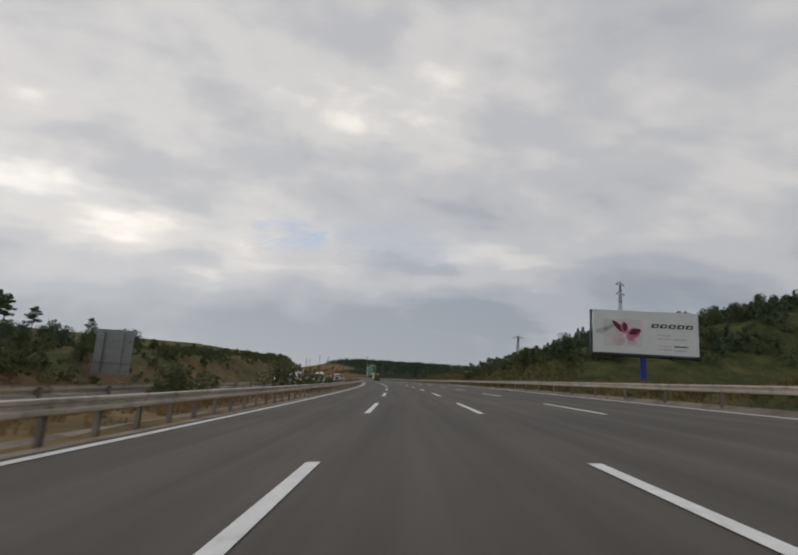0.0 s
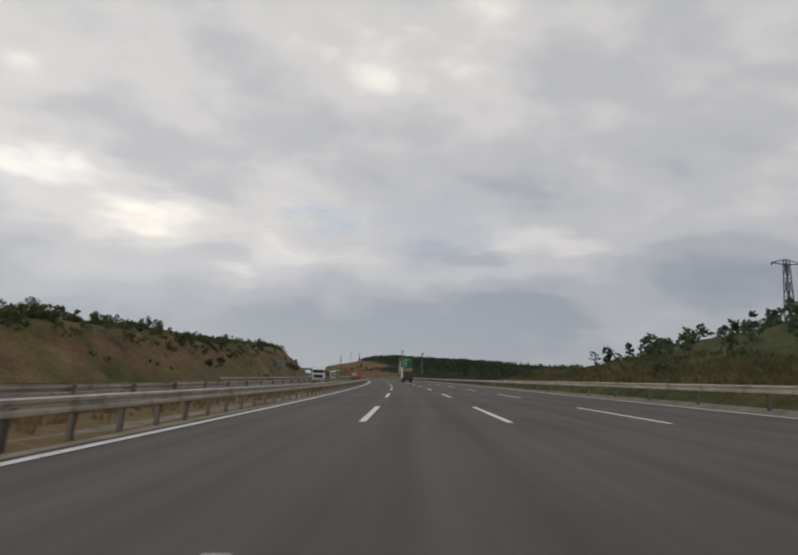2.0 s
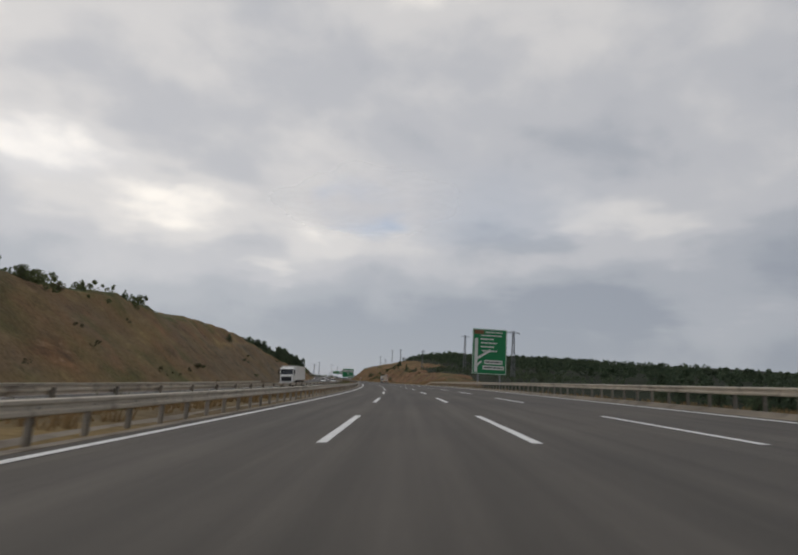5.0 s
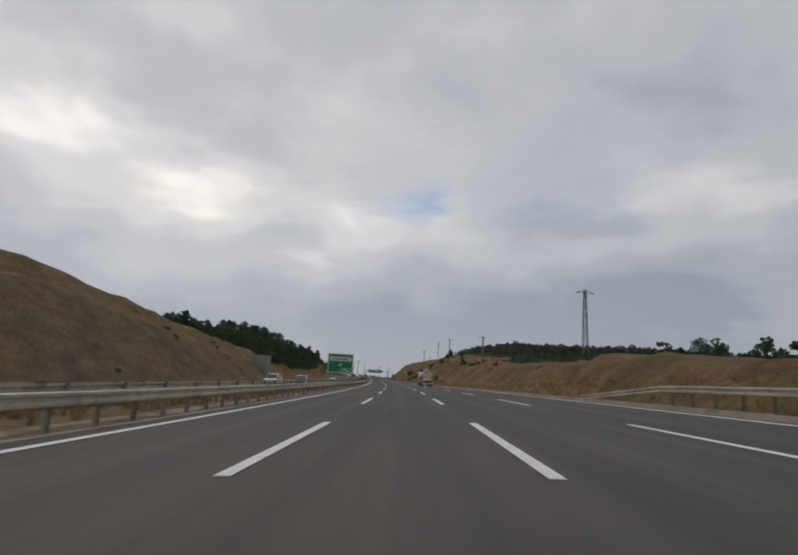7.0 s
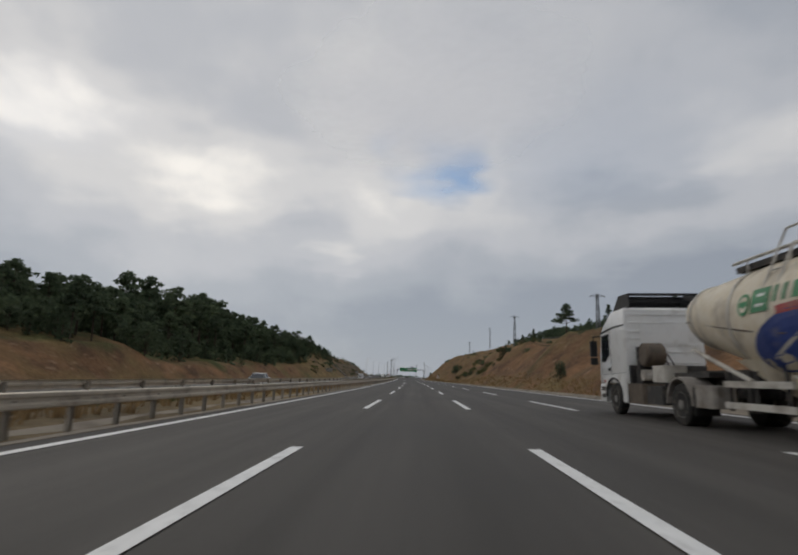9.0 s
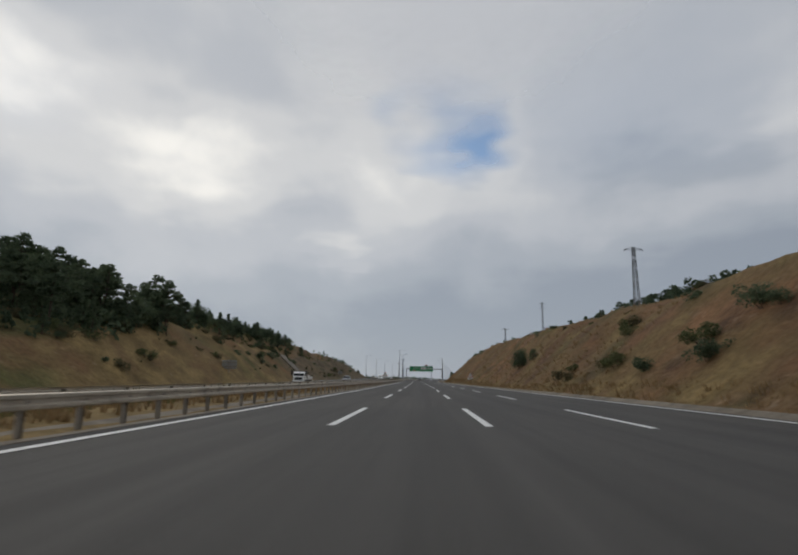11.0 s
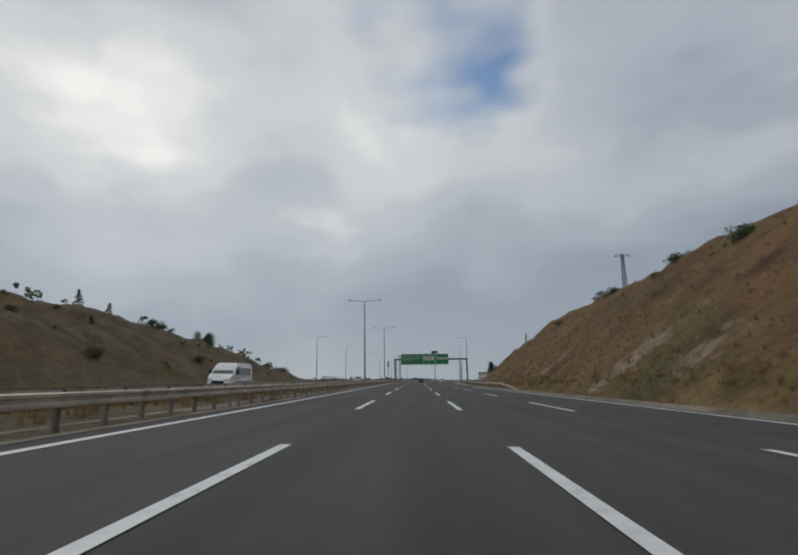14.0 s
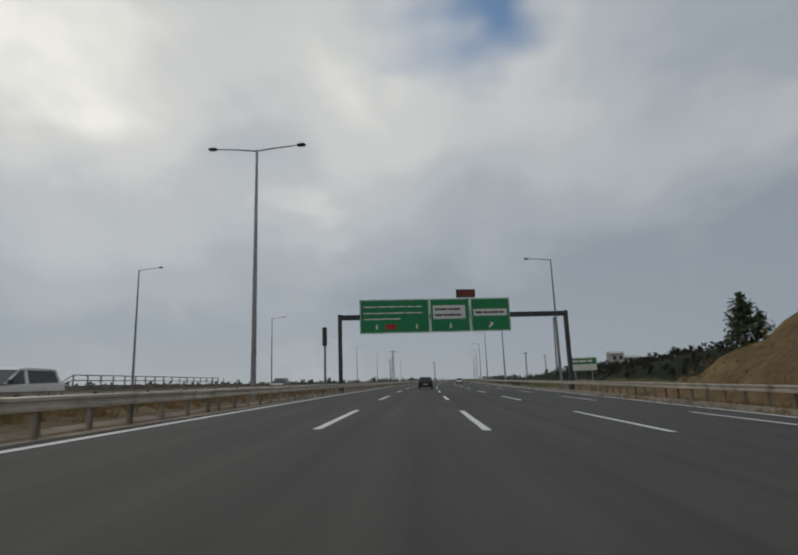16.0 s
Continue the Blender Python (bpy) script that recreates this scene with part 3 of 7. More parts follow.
part("gutter", g, material("verge_gutter", (0.225, 0.19, 0.145), 0.9, vary=0.25, grain=20, stain=0.4, bump=0.3, dirt=(0.10, 0.08, 0.058), dirt_amount=0.5), gut)
cross = tagged(new("median_crossing"), "grey paved crossing through the central reserve", "pavement", kind="structure")
part("slab", strip([s for s in np.arange(211, 290, 3.0)], [(-6.28, 0.006), (-9.0, 0.02), (-12.7, 0.02)]), material("crossing_paving", (0.150, 0.146, 0.132), 0.9, vary=0.2, grain=30, stain=0.4, bump=0.3, dirt=(0.10, 0.088, 0.07), dirt_amount=0.3), cross)

# ---- guard rails ----
BEAM = [(0.0, 0.0), (0.055, 0.025), (0.055, 0.085), (0.0, 0.125), (0.0, 0.185), (0.055, 0.225), (0.055, 0.285), (0.0, 0.31)]


def post_mesh(height):
    g = Geo()
    g.box(-0.05, 0.05, -0.055, -0.045, -0.4, height).box(-0.05, 0.05, 0.045, 0.055, -0.4, height).box(-0.045, -0.037, -0.045, 0.045, -0.4, height)
    g.box(0.0, 0.12, -0.06, 0.06, height - 0.25, height - 0.08)
    return g.mesh("post")


POST = post_mesh(0.78)
POST.materials.append(STEEL_POST)


def guard_rail(a, c, place, top, face, gap=1.75, label="galvanised steel guard rail on closely set posts", ends=(0, 0), posts=True):
    """place(s): where it runs; top: its height; face: 1 faces right, -1 left; ends: metres over which it dips to the ground."""
    rail = thing("guard_rail", label, "guard rail", "guard rails along the motorway", m=stand(a, place(a)))
    inv = rail.matrix_basis.inverted()
    s_list = list(np.arange(a, c, 2.0)) + [c]
    g = Geo()
    for s in s_list:
        drop = 0.0
        if ends[0] and s - a < ends[0]:
            drop = (1 - (s - a) / ends[0]) * (top - 0.2)
        if ends[1] and c - s < ends[1]:
            drop = (1 - (c - s) / ends[1]) * (top - 0.2)
        wob = 0.012 * noise.noise(Vector((s * 0.2, top, face)))
        g.v += [tuple(inv @ spot(s, place(s) + face * (0.12 + u), top - 0.31 + w - drop + wob)) for u, w in BEAM]
    n = len(BEAM)
    g.f = [(i * n + j, i * n + j + 1, (i + 1) * n + j + 1, (i + 1) * n + j) for i in range(len(s_list) - 1) for j in range(n - 1)]
    part("beam", g, STEEL, rail)
    if posts:
        for i, s in enumerate(np.arange(a + 0.6 + ends[0], c - ends[1], gap)):
            m = stand(s, place(s), top - 0.84 + (0.0 if face > 0 else 0.0), turn=0 if face > 0 else 180)
            part("post", POST, STEEL_POST, rail, m=inv @ m)
    return rail


for a, c in ((-40, 60), (60, 160), (160, 232)):
    guard_rail(a, c, lambda s: -6.9, 0.82, 1)
guard_rail(232, 262, lambda s: -6.9, 0.80, 1, gap=4.0, label="galvanised steel guard rail across the paved median crossing")
for a, c in ((262, 380), (380, 500), (500, 620), (620, 740), (740, 860), (860, 980), (980, 1200)):
    guard_rail(a, c, lambda s: -6.9, 0.80, 1)
for a, c in ((-40, 140), (140, 300), (300, 460), (460, 620), (620, 780), (780, 940), (940, 1200)):
    guard_rail(a, c, lambda s: -11.7, 0.96 - 0.22 * max(0.0, min(1.0, ((a + c) / 2 - 560) / 150)), -1, gap=4.0, label="galvanised steel guard rail on the far side of the reserve")
for a, c in ((205, 310), (310, 420)):
    guard_rail(a, c, lambda s: -28.9, 0.95, 1, gap=4.0, label="galvanised steel guard rail beyond the far carriageway")
for a, c in ((-60, 90), (90, 190)):
    guard_rail(a, c, lambda s: 12.75, 0.98, -1, gap=4.85)
guard_rail(190, 330, lambda s: 12.75, 0.95, -1)
guard_rail(330, 452, lambda s: 12.75, 0.95, -1, ends=(0, 12))
guard_rail(904, 1010, lambda s: edge_right(s) + 1.75, 0.95, -1, ends=(14, 0))
guard_rail(1010, 1200, lambda s: edge_right(s) + 1.75, 0.95, -1, gap=4.0)

# ---- cloud layer ----


CLOUD_TOP = 380.0
# thinner, brighter places in the cloud, thicker ones, and the sun's glow painted at -400, 1150: x, y, radius, how much
THIN_AND_GLOW = [(-320, 1440, 240, 0.14), (-150, 1410, 180, 0.09), (-400, 1150, 140, 0.17), (-112, 1800, 60, 0.05), (-104, 1880, 70, 0.07), (-96, 1970, 70, 0.06), (-200, 1650, 200, 0.06), (620, 1250, 110, 0.09), (720, 1190, 90, 0.05), (740, 580, 150, 0.05),
        (135, 671, 190, 0.06), (-300, 760, 260, 0.05), (246, 960, 200, -0.04), (610, 860, 220, -0.09), (640, 2000, 330, -0.09), (440, 1440, 170, -0.06), (1150, 1250, 330, -0.16), (787, 2403, 400, -0.04),
        (560, 1400, 130, -0.07), (92, 1560, 150, 0.07), (1000, 1850, 330, -0.18), (40, 2350, 250, -0.05)]


def cloud_material():
    """Cloud lets sunlight through diffusely where it is thick, and shows the sky where it thins."""
    m = bpy.data.materials.new("cloud")
    m.use_nodes = True
    n, k = m.node_tree.nodes, m.node_tree.links
    n.remove(n["Principled BSDF"])
    tc = n.new("ShaderNodeTexCoord")
    # heaps of cloud keep their round shape towards the horizon
    away = n.new("ShaderNodeVectorMath")
    away.operation = "SUBTRACT"
    away.inputs[1].default_value = (90, 450, -170)
    k.new(tc.outputs["Object"], away.inputs[0])
    unit = n.new("ShaderNodeVectorMath")
    unit.operation = "NORMALIZE"
    k.new(away.outputs[0], unit.inputs[0])
    ball = n.new("ShaderNodeVectorMath")
    ball.operation = "SCALE"
    ball.inputs["Scale"].default_value = 1000
    k.new(unit.outputs[0], ball.inputs[0])

    def tex(scale, detail, rough, dist=0.0, shift=(0, 0, 0), turn=0.0, stretch=(1, 1, 1)):
        mp = n.new("ShaderNodeMapping")
        mp.inputs["Location"].default_value, mp.inputs["Scale"].default_value = shift, stretch
        mp.inputs["Rotation"].default_value = (0, 0, radians(turn))
        t = n.new("ShaderNodeTexNoise")
        t.inputs["Scale"].default_value, t.inputs["Detail"].default_value = scale, detail
        t.inputs["Roughness"].default_value, t.inputs["Distortion"].default_value = rough, dist
        k.new(ball.outputs["Vector"], mp.inputs["Vector"]), k.new(mp.outputs[0], t.inputs["Vector"])
        return t.outputs["Fac"]

    def ramp(src, a, c, lo=0.0, hi=1.0):
        r = n.new("ShaderNodeMapRange")
        r.interpolation_type = "SMOOTHSTEP"
        for i, v in zip((1, 2, 3, 4), (a, c, lo, hi)):
            r.inputs[i].default_value = v
        k.new(src, r.inputs[0])
        return r.outputs[0]

    def math_node(op, a, c):
        x = n.new("ShaderNodeMath")
        x.operation = op
        for slot, v in zip(x.inputs, (a, c)):
            if isinstance(v, float):
                slot.default_value = v
            else:
                k.new(v, slot)
        return x.outputs[0]

    broad = tex(0.0030, 3.0, 0.45, 0.15, (300, 100, 0))
    puff = tex(0.0070, 4.0, 0.45, 0.2, (170, 40, 0))
    wisp = tex(0.026, 4.0, 0.5, 0.15, (20, 340, 0))
    sep = n.new("ShaderNodeSeparateXYZ")
    k.new(tc.outputs["Object"], sep.inputs[0])
    wob = n.new("ShaderNodeTexNoise")
    wob.inputs["Scale"].default_value, wob.inputs["Detail"].default_value = 0.007, 2.0
    k.new(tc.outputs["Object"], wob.inputs["Vector"])
    bent = n.new("ShaderNodeVectorMath")
    bent.operation = "MULTIPLY_ADD"
    bent.inputs[1].default_value = (260, 260, 0)
    k.new(wob.outputs["Color"], bent.inputs[0]), k.new(tc.outputs["Object"], bent.inputs[2])

    def near(x, y, radius, amount):
        """How much of a cloud feature at x, y is felt here, with ragged edges."""
        d = n.new("ShaderNodeVectorMath")
        d.operation = "MULTIPLY_ADD"
        d.inputs[1].default_value, d.inputs[2].default_value = (1, 1, 0), (-x - 130, -y - 130, 0)
        k.new(bent.outputs[0], d.inputs[0])
        ln = n.new("ShaderNodeVectorMath")
        ln.operation = "LENGTH"
        k.new(d.outputs[0], ln.inputs[0])
        return ramp(ln.outputs["Value"], radius * 0.1, radius * 1.5, amount, 0.0)

    low = ramp(sep.outputs["Z"], CLOUD_TOP * 0.45, CLOUD_TOP * 0.99, 0.285, 0.0)
    thick = math_node("ADD", math_node("MULTIPLY", broad, 0.40), math_node("MULTIPLY", puff, 0.24))
    thick = math_node("ADD", math_node("ADD", thick, math_node("MULTIPLY", wisp, 0.04)), math_node("ADD", low, 0.148))
    for x, y, radius, amount in THIN_AND_GLOW:
        thick = math_node("SUBTRACT", thick, near(x, y, radius, amount))
    mix = n.new("ShaderNodeValToRGB")
    mix.color_ramp.interpolation = "EASE"
    e = mix.color_ramp.elements
    # warm highlights and bluish shade of the cloud are put into these tints
    e[0].position, e[0].color = 0.30, (0.95, 0.91, 0.84, 1)
    e[1].position, e[1].color = 0.78, (0.30, 0.33, 0.374, 1)
    for at_, col in ((0.42, (0.645, 0.637, 0.625, 1)), (0.54, (0.50, 0.511, 0.530, 1)), (0.64, (0.393, 0.416, 0.450, 1))):
        el = mix.color_ramp.elements.new(at_)
        el.color = col
    k.new(thick, mix.inputs[0])
    lit = n.new("ShaderNodeBsdfTranslucent")
    k.new(mix.outputs[0], lit.inputs["Color"])
    clear = n.new("ShaderNodeBsdfTransparent")
    gap = math_node("ADD", near(165, 1420, 75, 0.78), math_node("ADD", near(150, 1330, 70, 0.75), near(-430, 1190, 150, 0.10)))
    gap = math_node("ADD", gap, math_node("ADD", near(130, 1240, 60, 0.2), near(390, 1290, 230, 0.13)))
    gap = math_node("ADD", gap, 0.035)
    both = n.new("ShaderNodeMixShader")
    k.new(gap, both.inputs[0]), k.new(lit.outputs[0], both.inputs[1]), k.new(clear.outputs[0], both.inputs[2])
    k.new(both.outputs[0], n["Material Output"].inputs["Surface"])
    return m


def build_clouds():
    cx, cy, top, reach = 60.0, 560.0, CLOUD_TOP, 3200.0
    n = 72
    v = []
    for i in range(n + 1):
        for j in range(n + 1):
            x, y = (2 * i / n - 1), (2 * j / n - 1)
            r = max(abs(x), abs(y))
            q = math.hypot(x, y) or 1.0
            x, y = x / q * r * reach, y / q * r * reach
            v.append((cx + x, cy + y, top * (1 - r * r) - 12))
    f = [(i * (n + 1) + j, (i + 1) * (n + 1) + j, (i + 1) * (n + 1) + j + 1, i * (n + 1) + j + 1) for i in range(n) for j in range(n)]
    me = bpy.data.meshes.new("cloud_layer")
    me.from_pydata(v, [], f)
    me.polygons.foreach_set("use_smooth", [True] * len(me.polygons))
    me.materials.append(cloud_material())
    tagged(new("cloud_layer", me), "broken grey and white cloud cover with blue gaps", "clouds", kind="structure")


build_clouds()


def low_cloud():
    """A loose bank of cloud that hangs below the rest and hides the gap from far off."""
    m = bpy.data.materials.new("low_cloud")
    m.use_nodes = True
    n, k = m.node_tree.nodes, m.node_tree.links
    n.remove(n["Principled BSDF"])
    tc = n.new("ShaderNodeTexCoord")
    t = n.new("ShaderNodeTexNoise")
    t.inputs["Scale"].default_value, t.inputs["Detail"].default_value = 0.012, 4.0
    k.new(tc.outputs["Object"], t.inputs["Vector"])
    size = n.new("ShaderNodeVectorMath")
    size.operation = "MULTIPLY"
    size.inputs[1].default_value = (1 / 170, 1 / 190, 0)
    ln = n.new("ShaderNodeVectorMath")
    ln.operation = "LENGTH"
    k.new(tc.outputs["Object"], size.inputs[0]), k.new(size.outputs[0], ln.inputs[0])
    ragged = n.new("ShaderNodeMath")
    ragged.operation = "MULTIPLY_ADD"
    ragged.inputs[1].default_value = 0.5
    k.new(t.outputs["Fac"], ragged.inputs[0]), k.new(ln.outputs["Value"], ragged.inputs[2])
    r = n.new("ShaderNodeMapRange")
    r.interpolation_type = "SMOOTHSTEP"
    for i, v in zip((1, 2, 3, 4), (0.25, 1.22, 0.97, 0.0)):
        r.inputs[i].default_value = v
    k.new(ragged.outputs[0], r.inputs[0])
    lit, clear, both = n.new("ShaderNodeBsdfTranslucent"), n.new("ShaderNodeBsdfTransparent"), n.new("ShaderNodeMixShader")
    lit.inputs["Color"].default_value = (0.97, 0.97, 0.98, 1)
    k.new(r.outputs[0], both.inputs[0]), k.new(clear.outputs[0], both.inputs[1]), k.new(lit.outputs[0], both.inputs[2])
    k.new(both.outputs[0], n["Material Output"].inputs["Surface"])
    g = Geo()
    c = 14
    for i in range(c + 1):
        for j in range(c + 1):
            x, y = (2 * i / c - 1) * 190, (2 * j / c - 1) * 210
            g.v.append((x, y, 12 * math.sin(x / 60) * math.cos(y / 75)))
    g.f = [(i * (c + 1) + j, (i + 1) * (c + 1) + j, (i + 1) * (c + 1) + j + 1, i * (c + 1) + j + 1) for i in range(c) for j in range(c)]
    ob = part("cloud_bank", g, m, smooth=True, m=Matrix.Translation((120, 892, 200)))
    tagged(ob, "loose grey bank of low cloud", "clouds", kind="structure")


low_cloud()

# ---- signs ----


def lettering(text, size, mat, parent, x, y, z, align="CENTER", name="lettering"):
    """Built-in font as a mesh, upright, read from the -y side."""
    cu = bpy.data.curves.new("text", "FONT")
    cu.body, cu.size, cu.align_x, cu.align_y, cu.extrude = text, size, align, "CENTER", 0.004
    cu.offset = 0.014
    tmp = new("text", cu)
    me = bpy.data.meshes.new_from_object(tmp.evaluated_get(bpy.context.evaluated_depsgraph_get()))
    bpy.data.objects.remove(tmp)
    me.materials.clear()
    me.materials.append(mat)
    return part(name, me, mat, parent, m=pose(x, y, z, 90, 0, 0))


def plate(x0, x1, z0, z1, y, depth=0.006):
    return Geo().box(x0, x1, y - depth, y, z0, z1)


def bars(parent, mat, x0, x1, z, height, rng, y, words=3):
    """Writing too small to read, as bars word by word."""
    x = x0
    while x < x1 - 0.2:
        w = min(rng.uniform(0.5, 1.0) * (x1 - x0) / words, x1 - x)
        part("writing", plate(x, x + w * 0.9, z - height / 2, z + height / 2, y), mat, parent)
        x += w * 1.02


def frame_strip(parent, w, z0, z1, y, mat, t=0.09, inset=0.06):
    g = Geo()
    a, b, c, d = -w / 2 + inset, w / 2 - inset, z0 + inset, z1 - inset
    g.box(a, b, y - 0.006, y, c, c + t).box(a, b, y - 0.006, y, d - t, d).box(a, a + t, y - 0.006, y, c + t, d - t).box(b - t, b, y - 0.006, y, c + t, d - t)
    part("border", g, mat, parent)


def arrow_geo(y, points):
    g = Geo()
    n = len(points)
    g.add([(x, y - 0.006, z) for x, z in points] + [(x, y, z) for x, z in points], [tuple(range(n)), tuple(range(n, 2 * n))[::-1]] + [(i, (i + 1) % n, n + (i + 1) % n, n + i) for i in range(n)])
    return g


def turned(points, degrees, cx, cz, k=1.0):
    c, s = math.cos(radians(degrees)), math.sin(radians(degrees))
    return [(cx + k * (x * c - z * s), cz + k * (x * s + z * c)) for x, z in points]


ARROW = [(-0.12, -0.5), (0.12, -0.5), (0.12, 0.1), (0.34, 0.1), (0, 0.5), (-0.34, 0.1), (-0.12, 0.1)]


def sign_posts(parent, xs, z0, z1, y=0.12, r=0.09):
    for x in xs:
        part("post", Geo().tube([(x, y, z0), (x, y, z1)], r, 8), STEEL_LAMP, parent)


def green_panel(name, label, s, l0, l1, z0, z1, turn=0.0):
    ob = thing(name, label, "road sign", m=stand(s, (l0 + l1) / 2, 0, turn))
    w = l1 - l0
    part("panel", Geo().box(-w / 2, w / 2, -0.03, 0.03, z0, z1), SIGN_GREEN, ob, "green sheet panel")
    part("backing", Geo().box(-w / 2 + 0.1, w / 2 - 0.1, 0.034, 0.06, z0 + 0.3, z0 + 0.42).box(-w / 2 + 0.1, w / 2 - 0.1, 0.034, 0.06, z1 - 0.5, z1 - 0.38), SIGN_BACK, ob)
    frame_strip(ob, w, z0, z1, -0.034, SIGN_WHITE)
    return ob, w


rng = random.Random(5)
# tall direction sign beside the right lane
ob, w = green_panel("direction_sign", "tall green direction sign with white route diagram and brown plate", 392.5, 14.1, 20.4, 2.5, 10.7)
sign_posts(ob, (-2.0, 2.0), -2.6, 10.3, r=0.14)
y = -0.034
part("plate", plate(-2.85, -1.1, 9.75, 10.45, y), material("brown_plate", (0.20, 0.085, 0.035), 0.5, vary=0.1, grain=8, stain=0.6, bump=0.02), ob, "brown plate")
bars(ob, SIGN_WHITE, -0.8, 2.4, 10.1, 0.2, rng, y, 3)
bars(ob, SIGN_WHITE, -1.6, 2.3, 9.5, 0.2, rng, y, 4)
part("route_diagram", arrow_geo(y, [(-2.75, 2.85), (-2.15, 2.85), (-2.15, 3.9), (-1.4, 4.6), (-1.4, 5.0), (-2.15, 4.4), (-2.15, 5.1), (0.2, 6.6), (0.2, 7.1), (-2.15, 5.6), (-2.15, 8.8), (-2.45, 9.15), (-2.75, 8.8)]), SIGN_WHITE, ob)
for z, a, b in ((8.85, -1.7, 0.8), (8.15, -1.6, 1.4), (7.45, -1.6, 0.9), (6.7, -1.4, 1.6)):
    bars(ob, SIGN_WHITE, a, b, z, 0.24, rng, y, 3)
for a, b, z in ((-1.6, 2.2, 3.35), (-1.3, 1.9, 4.35)):
    part("white_plate", plate(a + 0.4, b + 0.5, z, z + 0.72, y), SIGN_WHITE, ob)
    bars(ob, SIGN_BLACK, a + 0.6, b + 0.3, z + 0.36, 0.22, rng, y - 0.007, 3)
# exit sign in the reserve
ob, w = green_panel("exit_sign", "green exit sign with white place name plate and arrow", 507.2, -12.0, -7.6, 2.05, 5.35, turn=-4)
sign_posts(ob, (-1.3, 1.3), -0.3, 5.0, r=0.06)
part("white_plate", plate(-1.85, 1.85, 4.1, 4.85, y), SIGN_WHITE, ob)
lettering("Arnavutköy", 0.62, SIGN_BLACK, ob, 0, y - 0.012, 4.47)
part("arrow", arrow_geo(y, turned(ARROW, -45, 0.0, 3.5, 0.75)), SIGN_WHITE, ob)
rim = Geo()
rim.box(0.1, 1.95, y - 0.006, y, 2.85, 2.9).box(0.1, 0.15, y - 0.006, y, 2.3, 2.85).box(0.1, 1.95, y - 0.006, y, 2.25, 2.3).box(1.9, 1.95, y - 0.006, y, 2.3, 2.85)
part("distance_frame", rim, SIGN_WHITE, ob)
lettering("400 m", 0.5, SIGN_WHITE, ob, 1.02, y - 0.005, 2.57)

# signs seen from behind


def sign_from_behind(s, l, w, z0, z1, turn=0.0, base=-0.5):
    ob = thing("road_sign", "grey ribbed back of a road sign on steel posts", "road sign", m=stand(s, l, 0, turn))
    n = max(3, round(w / 0.3))
    part("panel", Geo().box(-w / 2, w / 2, -0.02, 0.02, z0, z1, 0.01), SIGN_BACK, ob)
    rib = Geo().box(-0.03, 0.03, -0.055, -0.022, z0 + 0.01, z1 - 0.01).mesh("rib")
    for i in range(n):
        part("rib", rib, SIGN_BACK, ob, m=Matrix.Translation((-w / 2 + w * (i + 0.5) / n, 0, 0)))
    for z in (z0 + 0.25 * (z1 - z0), z0 + 0.75 * (z1 - z0)):
        part("rail", Geo().box(-w / 2, w / 2, -0.1, -0.052, z - 0.05, z + 0.05), STEEL_POST, ob)
    for x in ((-w / 4, w / 4) if w > 3 else (0.0,)):
        part("post", Geo().tube([(x, -0.17, base), (x, -0.17, z1 - 0.3)], 0.07, 8), STEEL_POST, ob)


sign_from_behind(56, -30.2, 3.9, 1.5, 6.1)
sign_from_behind(285.0, -33.0, 2.3, 2.8, 5.6)
sign_from_behind(546, -32.6, 5.4, 3.6, 5.9)
sign_from_behind(546, -31.6, 2.4, 1.6, 3.4)
sign_from_behind(743, -31.2, 2.5, 2.3, 3.7)
sign_from_behind(874, -31.2, 1.8, 2.0, 3.3)


def warning_sign(s, l, top, size):
    ob = thing("warning_sign", "white warning triangle with red border over a white plate", "road sign", "warning signs on both sides", m=stand(s, l))
    h = size * 0.87
    tri = lambda k, y: arrow_geo(y, [(-size / 2 * k, top - h / 2 - h / 2 * k + 0.08 * (1 - k)), (size / 2 * k, top - h / 2 - h / 2 * k + 0.08 * (1 - k)), (0, top - h / 2 + h / 2 * k - 0.1 * (1 - k))])
    part("triangle", tri(1.0, 0.0), SIGN_RED, ob, "red triangle border")
    part("face", tri(0.80, -0.008), SIGN_WHITE, ob)
    part("symbol", plate(-0.06, 0.06, top - h * 0.72, top - h * 0.38, -0.016), SIGN_BLACK, ob)
    part("plate", plate(-size / 2, size / 2, top - h - 0.62, top - h - 0.06, 0.0), SIGN_WHITE, ob)
    bars(ob, SIGN_BLACK, -size * 0.36, size * 0.36, top - h - 0.34, 0.14, rng, -0.008, 2)
    part("post", Geo().tube([(0, 0.06, -0.4), (0, 0.06, top - 0.2)], 0.045, 8), STEEL_POST, ob)


warning_sign(813.2, 15.35, 3.5, 1.6)
warning_sign(820.2, -9.9, 3.1, 1.5)

# hazard marker on the end of the crossing rail
ob = thing("hazard_marker", "orange and black striped hazard board on a post", "road sign", m=stand(261.8, -8.9))
part("board", Geo().box(-0.32, 0.32, -0.015, 0.015, 0.55, 1.4), SIGN_ORANGE, ob)
for i, z in enumerate((0.52, 0.84, 1.16)):
    part("stripe", arrow_geo(-0.018, [(-0.315, z + 0.16), (0.315, max(0.56, z - 0.1)), (0.315, max(0.56, z + 0.07)), (-0.315, min(1.39, z + 0.33))]), SIGN_BLACK, ob)
part("post", Geo().tube([(0, 0.05, -0.3), (0, 0.05, 1.3)], 0.04, 8), STEEL_POST, ob)

